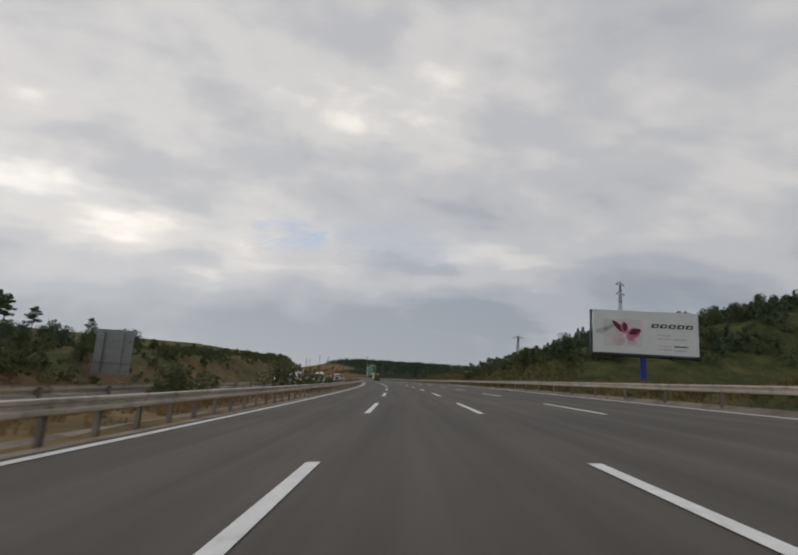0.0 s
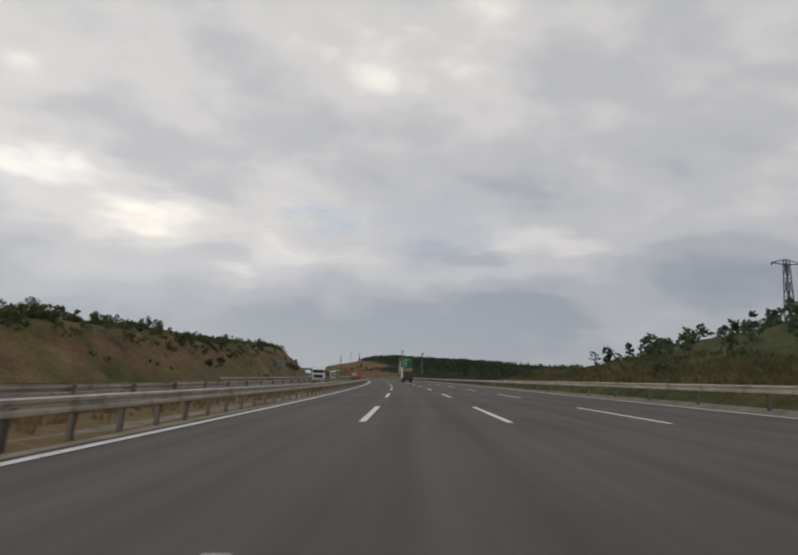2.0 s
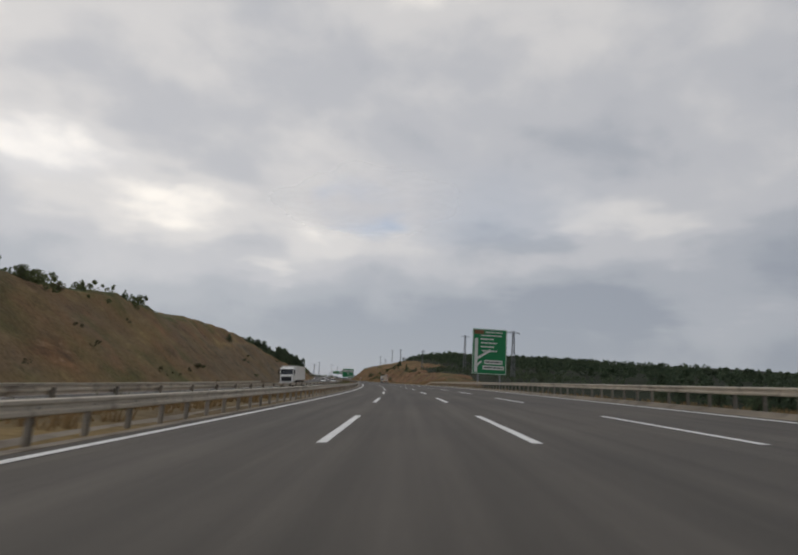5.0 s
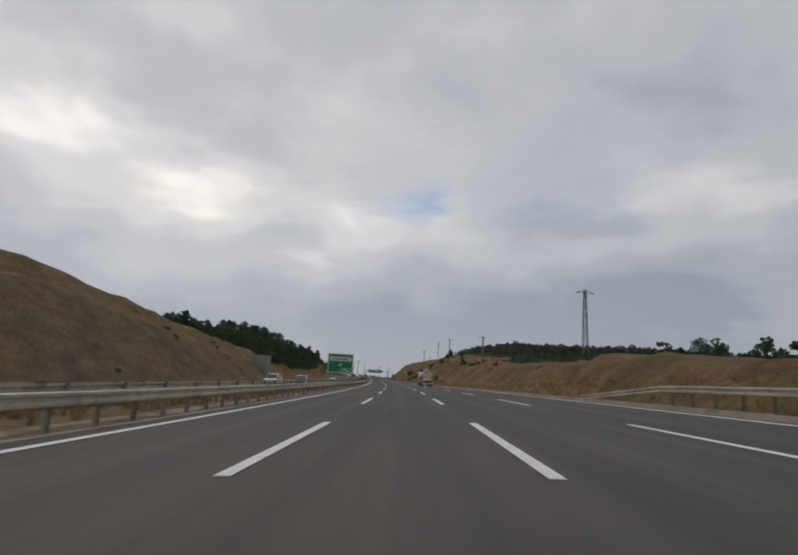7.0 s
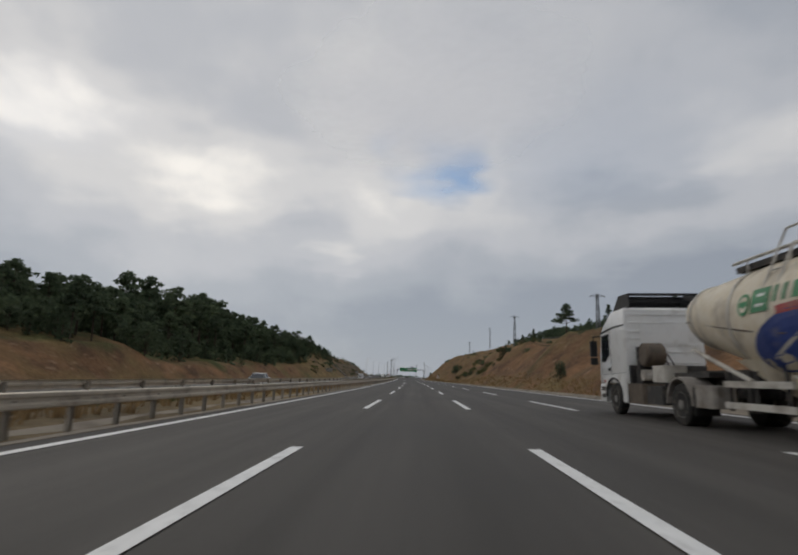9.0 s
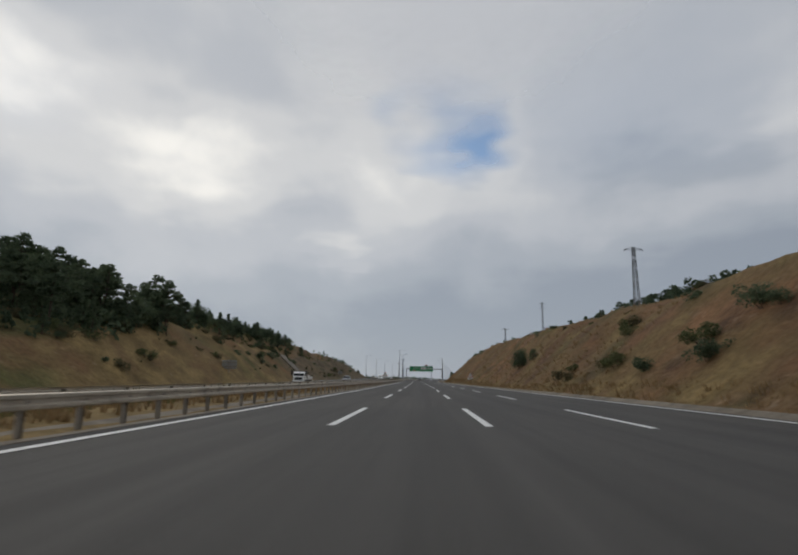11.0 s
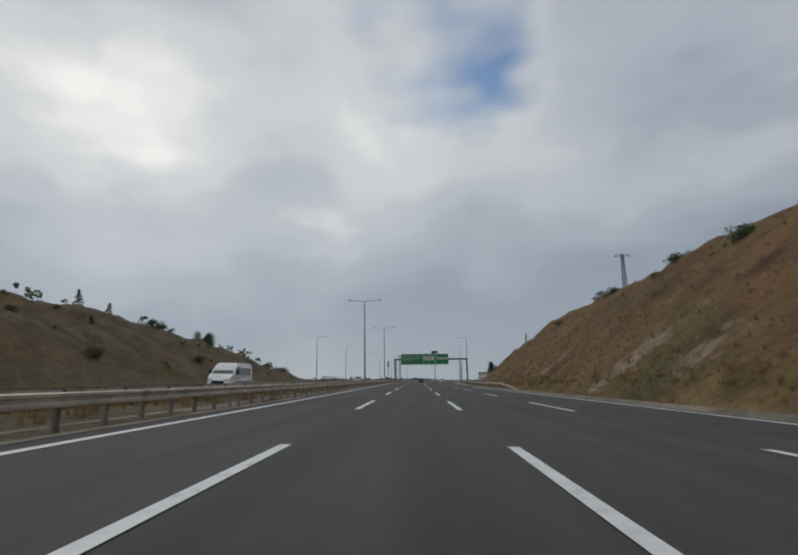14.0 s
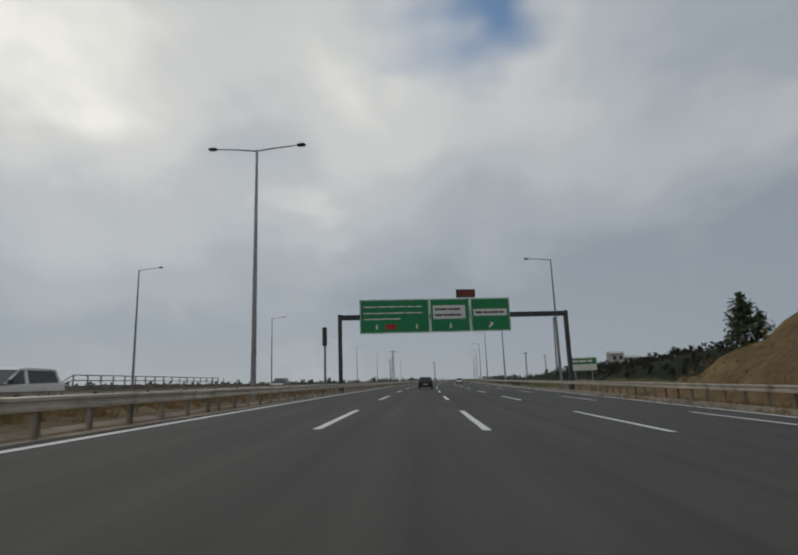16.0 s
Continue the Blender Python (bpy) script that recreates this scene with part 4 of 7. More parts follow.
# gantry over the road
gm = stand(1014.8, -0.7, turn=10)
ob = thing("sign_gantry", "dark steel gantry carrying three green direction panels", "sign gantry", m=gm)
for x, base in ((-6.8, -0.5), (17.1, -0.6)):
    part("column", Geo().box(x - 0.2, x + 0.2, -0.2, 0.2, base, 7.85, 0.05), STEEL_DARK, ob)
part("crossbeam", Geo().box(-7.0, 17.3, -0.17, 0.17, 7.3, 7.8, 0.05), STEEL_DARK, ob)
for i, (a, b) in enumerate(((-4.8, 2.35), (2.42, 6.62), (6.7, 10.9))):
    p = part("panel", Geo().box(a, b, -0.3, -0.24, 5.85, 9.3), SIGN_GREEN, ob, "green direction panel")
    yy = -0.304
    g = Geo()
    g.box(a + 0.05, b - 0.05, yy - 0.006, yy, 5.9, 5.95).box(a + 0.05, b - 0.05, yy - 0.006, yy, 9.2, 9.25).box(a + 0.05, a + 0.1, yy - 0.006, yy, 5.95, 9.2).box(b - 0.1, b - 0.05, yy - 0.006, yy, 5.95, 9.2)
    part("border", g, SIGN_WHITE, p)
    if i == 0:
        for z in (8.55, 7.9, 7.3):
            bars(p, SIGN_WHITE, a + 0.4, b - 0.7 - (2.2 if z < 7.5 else 0), z, 0.12, rng, yy, 4)
        part("red_plate", plate(-2.2, -1.1, 6.25, 6.75, yy), SIGN_RED, p)
        for x in (-3.1, 1.0):
            part("arrow", arrow_geo(yy, turned(ARROW, 180, x, 6.5, 0.55)), SIGN_WHITE, p)
    elif i == 1:
        part("white_plate", plate(a + 0.3, b - 0.5, 7.2, 8.6, yy), SIGN_WHITE, p)
        for z in (8.2, 7.6):
            bars(p, SIGN_BLACK, a + 0.5, b - 0.9, z, 0.2, rng, yy - 0.007, 3)
        part("arrow", arrow_geo(yy, turned(ARROW, 180, (a + b) / 2, 6.5, 0.55)), SIGN_WHITE, p)
    else:
        part("white_plate", plate(a + 0.3, b - 0.35, 7.45, 8.15, yy), SIGN_WHITE, p)
        bars(p, SIGN_BLACK, a + 0.5, b - 0.6, 7.8, 0.2, rng, yy - 0.007, 3)
        part("arrow", arrow_geo(yy, turned(ARROW, -40, (a + b) / 2, 6.5, 0.7)), SIGN_WHITE, p)
box = part("lane_signal", Geo().box(5.3, 7.3, -0.3, 0.0, 9.42, 10.25, 0.04), SIGN_BLACK, ob, "black lane signal box")
part("display", plate(5.45, 7.15, 9.5, 10.15, -0.304), material("dim_display", (0.16, 0.022, 0.018), 0.5, vary=0.3, grain=6, stain=3, bump=0.0), box)

ob, w = green_panel("exit_sign", "small green sign with a pale lower half beside the exit", 1040, 21.6, 25.5, 2.0, 3.9)
part("pale_half", plate(-w / 2 + 0.15, w / 2 - 0.15, 2.1, 2.95, -0.034), SIGN_WHITE, ob)
bars(ob, SIGN_WHITE, -1.5, 1.4, 3.4, 0.3, rng, -0.034, 2)
sign_posts(ob, (-1.2, 1.2), -3.0, 3.7)
ob = thing("camera_mast", "grey mast with a dark equipment box in the reserve", "mast", m=stand(1019, -10))
part("mast", Geo().tube([(0, 0, -0.5), (0, 0, 6.8)], [0.14, 0.09], 8), STEEL_LAMP, ob)
part("box", Geo().box(-0.22, 0.22, -0.3, 0.3, 4.9, 6.9, 0.06), STEEL_DARK, ob)
part("bracket", Geo().box(-0.06, 0.06, -0.5, -0.3, 5.8, 6.6), STEEL_DARK, ob)

ob = thing("bridge_parapet", "grey concrete parapet with a pale steel railing beyond the far carriageway", "parapet", m=stand(1003, -29.6))
inv = ob.matrix_basis.inverted()
g = Geo()
wall_run = list(np.arange(1003, 1100, 6.0))
for s in wall_run:
    top = 0.75 if s > 1004 else 0.6
    g.v += [tuple(inv @ spot(s, l, z)) for l, z in ((-29.4, -1.2), (-29.4, top), (-29.75, top), (-29.75, -1.2))]
g.f = [(i * 4 + j, i * 4 + (j + 1) % 4, (i + 1) * 4 + (j + 1) % 4, (i + 1) * 4 + j) for i in range(len(wall_run) - 1) for j in range(4)] + [(0, 1, 2, 3)]
part("wall", g, WEATHERED, ob, "weathered concrete wall")
for z in (1.15, 1.62):
    g = Geo()
    g.tube([inv @ spot(1003.6, -29.6, 0.6)] + [inv @ spot(s, -29.6, z) for s in np.arange(1006, 1042, 4.0)], 0.055, 6)
    part("rail", g, STEEL_LAMP, ob)
for s in np.arange(1006, 1042, 2.0):
    part("post", Geo().box(-0.05, 0.05, -0.05, 0.05, 0.5, 1.62), STEEL_LAMP, ob, m=inv @ stand(s, -29.6))
# ---- lamps ----


def street_lamp(s, l, height, arms, label, m=None):
    """arms: reach of each arm to the right (+) or left (-)."""
    ob = thing("street_lamp", label, "street lamp", "motorway lamps", m=m or stand(s, l))
    part("base", Geo().box(-0.28, 0.28, -0.28, 0.28, -0.6, 0.12, 0.04), CONCRETE, ob)
    part("pole", Geo().tube([(0, 0, 0.1), (0, 0, height * 0.5), (0, 0, height)], [0.17, 0.13, 0.075], 10), STEEL_LAMP, ob, smooth=True)
    for a in arms:
        d = 1 if a > 0 else -1
        arm = part("arm", Geo().tube([(0, 0, height - 0.05), (a * 0.4, 0, height + 0.10), (a * 0.86, 0, height + 0.22)], [0.05, 0.045, 0.035], 8), STEEL_LAMP, ob)
        g = Geo()
        ring = lambda x, w, h: [(x, w * math.cos(t), height + 0.22 + h * math.sin(t)) for t in np.linspace(0, 2 * math.pi, 9)[:-1]]
        g.ring_stack([ring(a * 0.82, 0.07, 0.05), ring(a * 0.86, 0.17, 0.10), ring(a * 0.96, 0.19, 0.11), ring(a, 0.1, 0.05)])
        part("lamp_head", g, STEEL_DARK, arm, "dark lamp head", smooth=True)
    return ob


double = street_lamp(937.6, -9.0, 15.4, (3.1, -3.1), "tall steel lamp post with two arms in the reserve")
for i in range(1, 2):
    copy_thing(double, stand(937.6 + 53.8 * i, -9.0))
single = street_lamp(1024.6, 16.7, 15.4, (-3.2,), "tall steel lamp post with one arm beside the road")
for i in range(1, 7):
    copy_thing(single, stand(1024.6 + 53.8 * i, 16.9))
left_lamp = street_lamp(1026.5, -35.9, 15.6, (3.2,), "tall steel lamp post with one arm beyond the far carriageway")
for i in range(1, 7):
    copy_thing(left_lamp, stand(1026.5 + 53.8 * i, -35.0))

# ---- pylons ----


def lattice_pylon(height, foot, head, arm, crossarms, label, group="pylons of the power line", bar=0.045):
    ob = thing("pylon", label, "pylon", group)
    n = max(5, int(height / 2.2))
    for cx, cy in ((-1, -1), (1, -1), (1, 1), (-1, 1)):
        part("leg", Geo().tube([(cx * foot, cy * foot, -1.5), (cx * head, cy * head, height)], bar * 1.5, 4), LATTICE, ob)
    g = Geo()
    for i in range(n):
        a, b = i / n, (i + 1) / n
        ra, rb = foot + (head - foot) * a, foot + (head - foot) * b
        za, zb = a * height, b * height
        for (x0, y0), (x1, y1) in (((-1, -1), (1, -1)), ((1, -1), (1, 1)), ((1, 1), (-1, 1)), ((-1, 1), (-1, -1))):
            g.tube([(x0 * ra, y0 * ra, za), (x1 * rb, y1 * rb, zb)], bar, 3, False).tube([(x1 * ra, y1 * ra, za), (x0 * rb, y0 * rb, zb)], bar, 3, False)
            g.tube([(x0 * rb, y0 * rb, zb), (x1 * rb, y1 * rb, zb)], bar * 0.9, 3, False)
    part("bracing", g, LATTICE, ob)
    for z in crossarms:
        g = Geo()
        g.tube([(-arm, 0, z), (0, 0.3, z - 0.1), (arm, 0, z)], 0.07, 4).tube([(-arm, 0, z), (0, 0, z + 0.55), (arm, 0, z)], 0.06, 4)
        for x in (-arm, arm):
            g.tube([(x, 0, z), (x, 0, z - 0.35)], [0.07, 0.1], 6)
        part("crossarm", g, LATTICE, ob)
    return ob


tall = lattice_pylon(14.0, 0.6, 0.24, 1.9, (13.6,), "grey lattice pylon with one wide crossarm")
PYLONS = [(184.4, 47.2, 18.8), (450.8, 38.1, 17.6), (530.5, 41.6, 23.1), (668.8, 46.6, 23.5), (766, 45.3, 29.0), (967.6, 51.3, 30.4)]
tall.matrix_basis = stand(PYLONS[0][0], PYLONS[0][1], PYLONS[0][2] - 14.0 - bank_of(PYLONS[0][0], 14))
for s, l, top in PYLONS[1:]:
    copy_thing(tall, stand(s, l, top - 14.0 - bank_of(s, 14)))
wood = lattice_pylon(13.0, 0.5, 0.13, 1.3, (12.7, 10.6), "slim lattice mast with two short crossarms", bar=0.028)
wood.matrix_basis = stand(110.5, 47.2, 24.5 - 13.0 - bank_of(110, 14), turn=30)
copy_thing(wood, stand(890.4, 55.1, 34.8 - 13.0 - bank_of(890, 14), turn=20))
for s, l in ((1500, -60), (1650, 88), (1700, -90), (1760, 128), (1900, -40)):
    t = copy_thing(tall, stand(s, l, 0))
    t.scale = (2.0, 2.0, 2.2)

mast = lattice_pylon(45.0, 1.5, 0.5, 1.0, (), "tall slim lattice mast standing far beyond the exit", group="", bar=0.11)
mast.matrix_basis = stand(1375, 80, -0.5)

# ---- buildings beyond the exit ----
PLASTER = material("pale_plaster", (0.46, 0.44, 0.41), 0.85, vary=0.1, grain=4, stain=0.3, bump=0.05)
SHEET_ROOF = material("sheet_roof", (0.50, 0.51, 0.51), 0.5, 0.2, vary=0.1, grain=3, stain=0.2, bump=0.03)
ob = thing("storage_hall", "pale storage hall with a low arched sheet roof", "hall", m=stand(1200, 112, ground_z(1200, 112) - 0.4))
part("wall", Geo().box(-10, 10, -6, 6, 0, 4.0), PLASTER, ob)
part("roof", Geo().prism([(x, 4.0 + 1.7 * math.cos(math.pi * x / 21)) for x in np.linspace(10.5, -10.5, 15)] + [(-10.5, 3.9), (10.5, 3.9)], -6.4, 6.4), SHEET_ROOF, ob, "arched grey sheet roof", m=Matrix.Rotation(math.pi / 2, 4, "Z"))
for i, (s_, l_, w_, h_) in enumerate(((1150, 61, 4.0, 4.2), (1158, 68, 5.0, 3.6))):
    ob = thing("house", "small pale house on the low rise", "house", "houses on the rise", m=stand(s_, l_, ground_z(s_, l_) - 0.5, 12 * i))
    part("wall", Geo().box(-w_ / 2, w_ / 2, -3, 3, 0, h_), PLASTER, ob)
    part("roof", Geo().prism([(-3.3, h_), (0, h_ + 0.9), (3.3, h_), (3.3, h_ - 0.1), (-3.3, h_ - 0.1)], -w_ / 2 - 0.3, w_ / 2 + 0.3), SHEET_ROOF, ob)
    for x in (-w_ / 4, w_ / 4):
        part("window", Geo().box(x - 0.4, x + 0.4, -3.04, -2.98, h_ - 2.0, h_ - 0.9), glass("window_glass"), ob)

# ---- billboard ----
ob = thing("billboard", "large white billboard with a pink flower picture on a blue post", "billboard", m=stand(62.5, 28.1, 0, turn=-7))
BOARD_WHITE = material("billboard_sheet", (0.86, 0.86, 0.84), 0.5, vary=0.04, grain=6, stain=0.4, bump=0.02)
part("board", Geo().box(-5.95, 5.95, -0.1, 0.1, 4.95, 10.0), BOARD_WHITE, ob)
g = Geo()
for x in (-6.15, -3, 0, 3, 6.0):
    g.box(x, x + 0.14, 0.1, 0.7, 4.5, 10.0)
g.box(-6.2, 6.15, 0.5, 0.7, 4.6, 4.8).box(-6.2, 6.15, 0.5, 0.7, 9.7, 9.9).box(-6.2, 6.15, -0.2, 0.7, 4.7, 4.85)
part("frame", g, STEEL_DARK, ob)
BLUE_POST = material("blue_post", (0.02, 0.045, 0.30), 0.4, vary=0.15, grain=6, stain=0.8, bump=0.03)
part("post", Geo().tube([(-0.2, 0.3, -3.0), (-0.2, 0.3, 4.5)], 0.36, 14), BLUE_POST, ob, "blue painted post", smooth=True)
PINK = material("print_pink", (0.72, 0.20, 0.30), 0.5, vary=0.3, grain=3, stain=1.2, bump=0.0, second=(0.55, 0.10, 0.22))
PALE_PINK = material("print_pale_pink", (0.80, 0.62, 0.62), 0.5, vary=0.15, grain=3, stain=0.9, bump=0.0)
CRIMSON = material("print_crimson", (0.16, 0.012, 0.035), 0.5, vary=0.4, grain=3, stain=1.2, bump=0.0, second=(0.05, 0.012, 0.018))
GREY_PRINT = material("print_grey", (0.66, 0.64, 0.63), 0.5, vary=0.1, grain=4, stain=0.8, bump=0.0)
y = -0.104
part("picture", plate(-4.75, -0.35, 5.75, 8.95, y), material("print_ground", (0.80, 0.75, 0.74), 0.5, vary=0.06, grain=3, stain=0.6, bump=0.0), ob, "pale pink picture ground")


def petal(cx, cz, length, width, turn):
    pts = [(0, 0)] + [(width * 0.5 * math.sin(math.pi * k) ** 0.8, length * k) for k in np.linspace(0.12, 0.88, 6)] + [(0, length)] + [(-width * 0.5 * math.sin(math.pi * k) ** 0.8, length * k) for k in np.linspace(0.88, 0.12, 6)]
    return arrow_geo(y - 0.007, turned(pts, turn, cx, cz))


for cx, cz, turn, length, width, mat in ((-2.6, 7.2, 150, 1.6, 1.5, PALE_PINK), (-2.2, 7.1, -130, 1.5, 1.3, PALE_PINK), (-2.3, 7.2, 62, 1.7, 0.6, PALE_PINK), (-2.3, 7.3, 45, 2.1, 0.6, CRIMSON), (-2.25, 7.2, 8, 1.5, 0.9, PINK), (-2.3, 7.5, 2, 1.1, 0.6, CRIMSON),
                                         (-2.2, 7.1, -72, 1.8, 1.2, PINK), (-1.9, 7.25, -68, 1.5, 0.7, CRIMSON), (-2.2, 7.0, -115, 1.1, 0.7, PINK)):
    part("petal", petal(cx, cz, length, width, turn), mat, ob)
    y -= 0.002
y = -0.104
part("ribbon", arrow_geo(y, [(-5.6, 7.2), (-4.9, 7.1), (-3.6, 8.0), (-3.4, 8.5), (-4.4, 8.0), (-5.6, 7.6)]), GREY_PRINT, ob)
for i in range(5):
    part("mark", arrow_geo(y, [(0.65 + i * 0.96, 8.1), (1.42 + i * 0.96, 8.1), (1.56 + i * 0.96, 8.56), (0.79 + i * 0.96, 8.56)]), STEEL_DARK, ob)
    part("mark_gap", arrow_geo(y - 0.008, [(0.95 + i * 0.96, 8.22), (1.28 + i * 0.96, 8.22), (1.33 + i * 0.96, 8.42), (1.0 + i * 0.96, 8.42)]), BOARD_WHITE, ob)
for z, a, b, mat in ((7.25, 1.3, 2.9, GREY_PRINT), (6.85, 1.3, 2.8, PALE_PINK), (6.82, 3.0, 4.6, GREY_PRINT), (6.0, 1.4, 2.9, PALE_PINK), (6.0, 3.2, 4.7, STEEL_DARK), (5.6, 1.4, 2.9, GREY_PRINT), (5.55, 3.2, 4.6, GREY_PRINT)):
    part("writing", plate(a, b, z - 0.08, z + 0.08, y), mat, ob)

# ---- concrete drains on the cut slopes ----


def drain(s0, s1, l0, l1, width, label, mat=CONCRETE):
    ob = thing("drain_chute", label, "drain", "concrete drain chutes", m=stand(s0, l0))
    inv = ob.matrix_basis.inverted()
    g = Geo()
    n = 10
    for i in range(n + 1):
        k = i / n
        s, l = s0 + (s1 - s0) * k, l0 + (l1 - l0) * k
        h = max(ground_z(s + u, l) for u in (0, width / 2, width))
        for u, z in ((0, -0.8), (0, 0.42), (0.14, 0.42), (0.16, 0.25), (width - 0.16, 0.25), (width - 0.14, 0.42), (width, 0.42), (width, -0.8)):
            g.v.append(tuple(inv @ spot(s + u, l, h + z)))
    g.f = [(i * 8 + j, i * 8 + j + 1, i * 8 + j + 9, i * 8 + j + 8) for i in range(n) for j in range(7)]
    part("channel", g, mat, ob)


drain(312.0, 325.5, -31.0, -42.5, 1.5, "narrow concrete drain running down the red slope")
drain(801.0, 804.5, -30.3, -39.0, 7.0, "wide weathered concrete chute lying on the brown slope", WEATHERED)

# ---- trees ----


def leaf_cloud(blobs, size, seed, stretch=1.0):
    """Small leaf cards thrown over and into a set of blobs (x, y, z, radius, flatness, count)."""
    r = np.random.RandomState(seed)
    verts = []
    for x, y, z, rad, flat, count in blobs:
        d = r.normal(size=(count, 3))
        d /= np.linalg.norm(d, axis=1)[:, None]
        p = d * (rad * (0.45 + 0.6 * r.rand(count) ** 0.6))[:, None] * (1, 1, flat) + (x, y, z)
        a = r.normal(size=(count, 3))
        a /= np.linalg.norm(a, axis=1)[:, None]
        b = np.cross(a, r.normal(size=(count, 3)))
        b /= np.linalg.norm(b, axis=1)[:, None] + 1e-9
        k = size * (0.6 + 0.8 * r.rand(count))[:, None]
        verts.append(np.stack([p - a * k * stretch, p + b * k * 0.6, p + a * k * stretch, p - b * k * 0.6], 1).reshape(-1, 3))
    v = np.concatenate(verts)
    me = bpy.data.meshes.new("crown")
    me.from_pydata(v.tolist(), [], np.arange(len(v)).reshape(-1, 4).tolist())
    return me


def pine_tree(seed, height):
    """A tall pine: bare leaning trunk, level limbs, flat pads of needles with sky between them."""
    r = random.Random(seed)
    lean = (r.uniform(-0.6, 0.6), r.uniform(-0.6, 0.6))
    spine = [Vector((lean[0] * k * k, lean[1] * k * k, height * 0.95 * k)) for k in np.linspace(0, 1, 7)]
    spine[0].z = -0.6
    g = Geo().tube(spine, [0.030 * height * (1 - 0.85 * k) * 0.6 for k in np.linspace(0, 1, 7)], 7)
    blobs = []
    n = r.randint(10, 13)
    low = r.uniform(0.42, 0.55)
    for i in range(n):
        k = low + (0.97 - low) * (i + r.random() * 0.7) / n
        w = i * 2.4 + r.uniform(-0.7, 0.7)
        reach = height * 0.30 * min(1.0, 1.9 * (1.08 - k)) * r.uniform(0.45, 1.0)
        base = Vector((lean[0] * k * k, lean[1] * k * k, height * 0.95 * k))
        tip = base + Vector((reach * math.cos(w), reach * math.sin(w), reach * r.uniform(0.05, 0.4)))
        g.tube([base, (base + tip) / 2 + Vector((0, 0, -0.1)), tip], [0.08, 0.05, 0.02], 5)
        blobs.append((*tip, height * r.uniform(0.085, 0.14), 0.27, 66))
        if reach > height * 0.13:
            blobs.append((*((base + tip * 2) / 3), height * r.uniform(0.05, 0.085), 0.27, 30))
    blobs.append((*spine[-1], height * 0.08, 0.6, 60))
    ob = thing("pine_tree", "dark green pine with a bare trunk and layered flat crown", "tree", "pines on the hills")
    part("trunk", g, BARK, ob)
    part("crown", leaf_cloud(blobs, height * 0.022, seed, 1.5), PINE, ob)
    return ob


def young_pine(seed, height):
    r = random.Random(seed)
    g = Geo().tube([(0, 0, -0.5), (0.05, 0, height * 0.5), (0, 0.05, height * 0.95)], [0.03 * height, 0.018 * height, 0.006 * height], 6)
    blobs = []
    for i in range(16):
        k = 0.1 + 0.88 * i / 15
        w = i * 2.4 + r.uniform(-0.4, 0.4)
        reach = height * 0.30 * (1.02 - k) * r.uniform(0.6, 1.1)
        tip = (reach * math.cos(w), reach * math.sin(w), height * k)
        g.tube([(0, 0, height * k * 0.95), tip], [0.03, 0.01], 4)
        blobs.append((*tip, height * (0.05 + 0.09 * (1 - k)), 0.6, 42))
    ob = thing("young_pine", "young dark green pine with upswept branches", "tree", "young pines on the slopes")
    part("trunk", g, BARK, ob)
    part("crown", leaf_cloud(blobs, height * 0.03, seed, 1.5), PINE, ob)
    return ob


def broad_tree(seed, height, mat, name="tree", label="broad-leaved tree with a rounded uneven crown"):
    r = random.Random(seed)
    g = Geo()
    blobs = []
    g.tube([(0, 0, -0.5), (0.1, 0.05, height * 0.35), (0.1, 0.1, height * 0.6)], [0.045 * height * 0.5, 0.03 * height * 0.5, 0.012 * height], 7)
    for i in range(18):
        w = i * 2.4 + r.uniform(-0.5, 0.5)
        k = 0.16 + 0.72 * (i + r.random()) / 18
        reach = height * 0.36 * r.uniform(0.35, 1.0) * min(1.0, 1.6 * (1.08 - k))
        tip = (reach * math.cos(w), reach * math.sin(w), height * k)
        g.tube([(0.08, 0.05, height * k * 0.55), tip], [0.05, 0.015], 5)
        blobs.append((*tip, height * r.uniform(0.14, 0.22), 0.85, 70))
    ob = thing(name, label, "tree", "broad-leaved trees")
    part("trunk", g, BARK, ob)
    part("crown", leaf_cloud(blobs, height * 0.030, seed), mat, ob)
    return ob


def bush(seed, height, mat, label):
    r = random.Random(seed)
    blobs = [(r.uniform(-0.55, 0.55) * height, r.uniform(-0.55, 0.55) * height, height * r.uniform(0.12, 0.6), height * r.uniform(0.24, 0.40), 0.8, 110) for _ in range(11)]
    g = Geo()
    for b in blobs[:5]:
        g.tube([(b[0] * 0.15, b[1] * 0.15, -0.3), (b[0] * 0.8, b[1] * 0.8, b[2])], [0.035, 0.012], 4)
    ob = thing("bush", label, "bush", "bushes on the slopes")
    part("stem", g, BARK, ob)
    part("foliage", leaf_cloud(blobs, height * 0.044, seed), mat, ob)
    return ob


BIG = [pine_tree(i, 10.0) for i in (11, 12, 13, 14)]
YOUNG = [young_pine(i, 4.0) for i in (21, 22, 23)]
BROAD = [broad_tree(31, 5.0, LEAF), broad_tree(32, 5.0, PINE), broad_tree(33, 5.0, LEAF)]
BUSH = [bush(41, 1.5, SCRUB, "low olive-green scrub bush"), bush(42, 1.5, LEAF, "low green leafy bush"), bush(43, 1.5, PINE, "low dark evergreen bush")]
PLANTED = set()


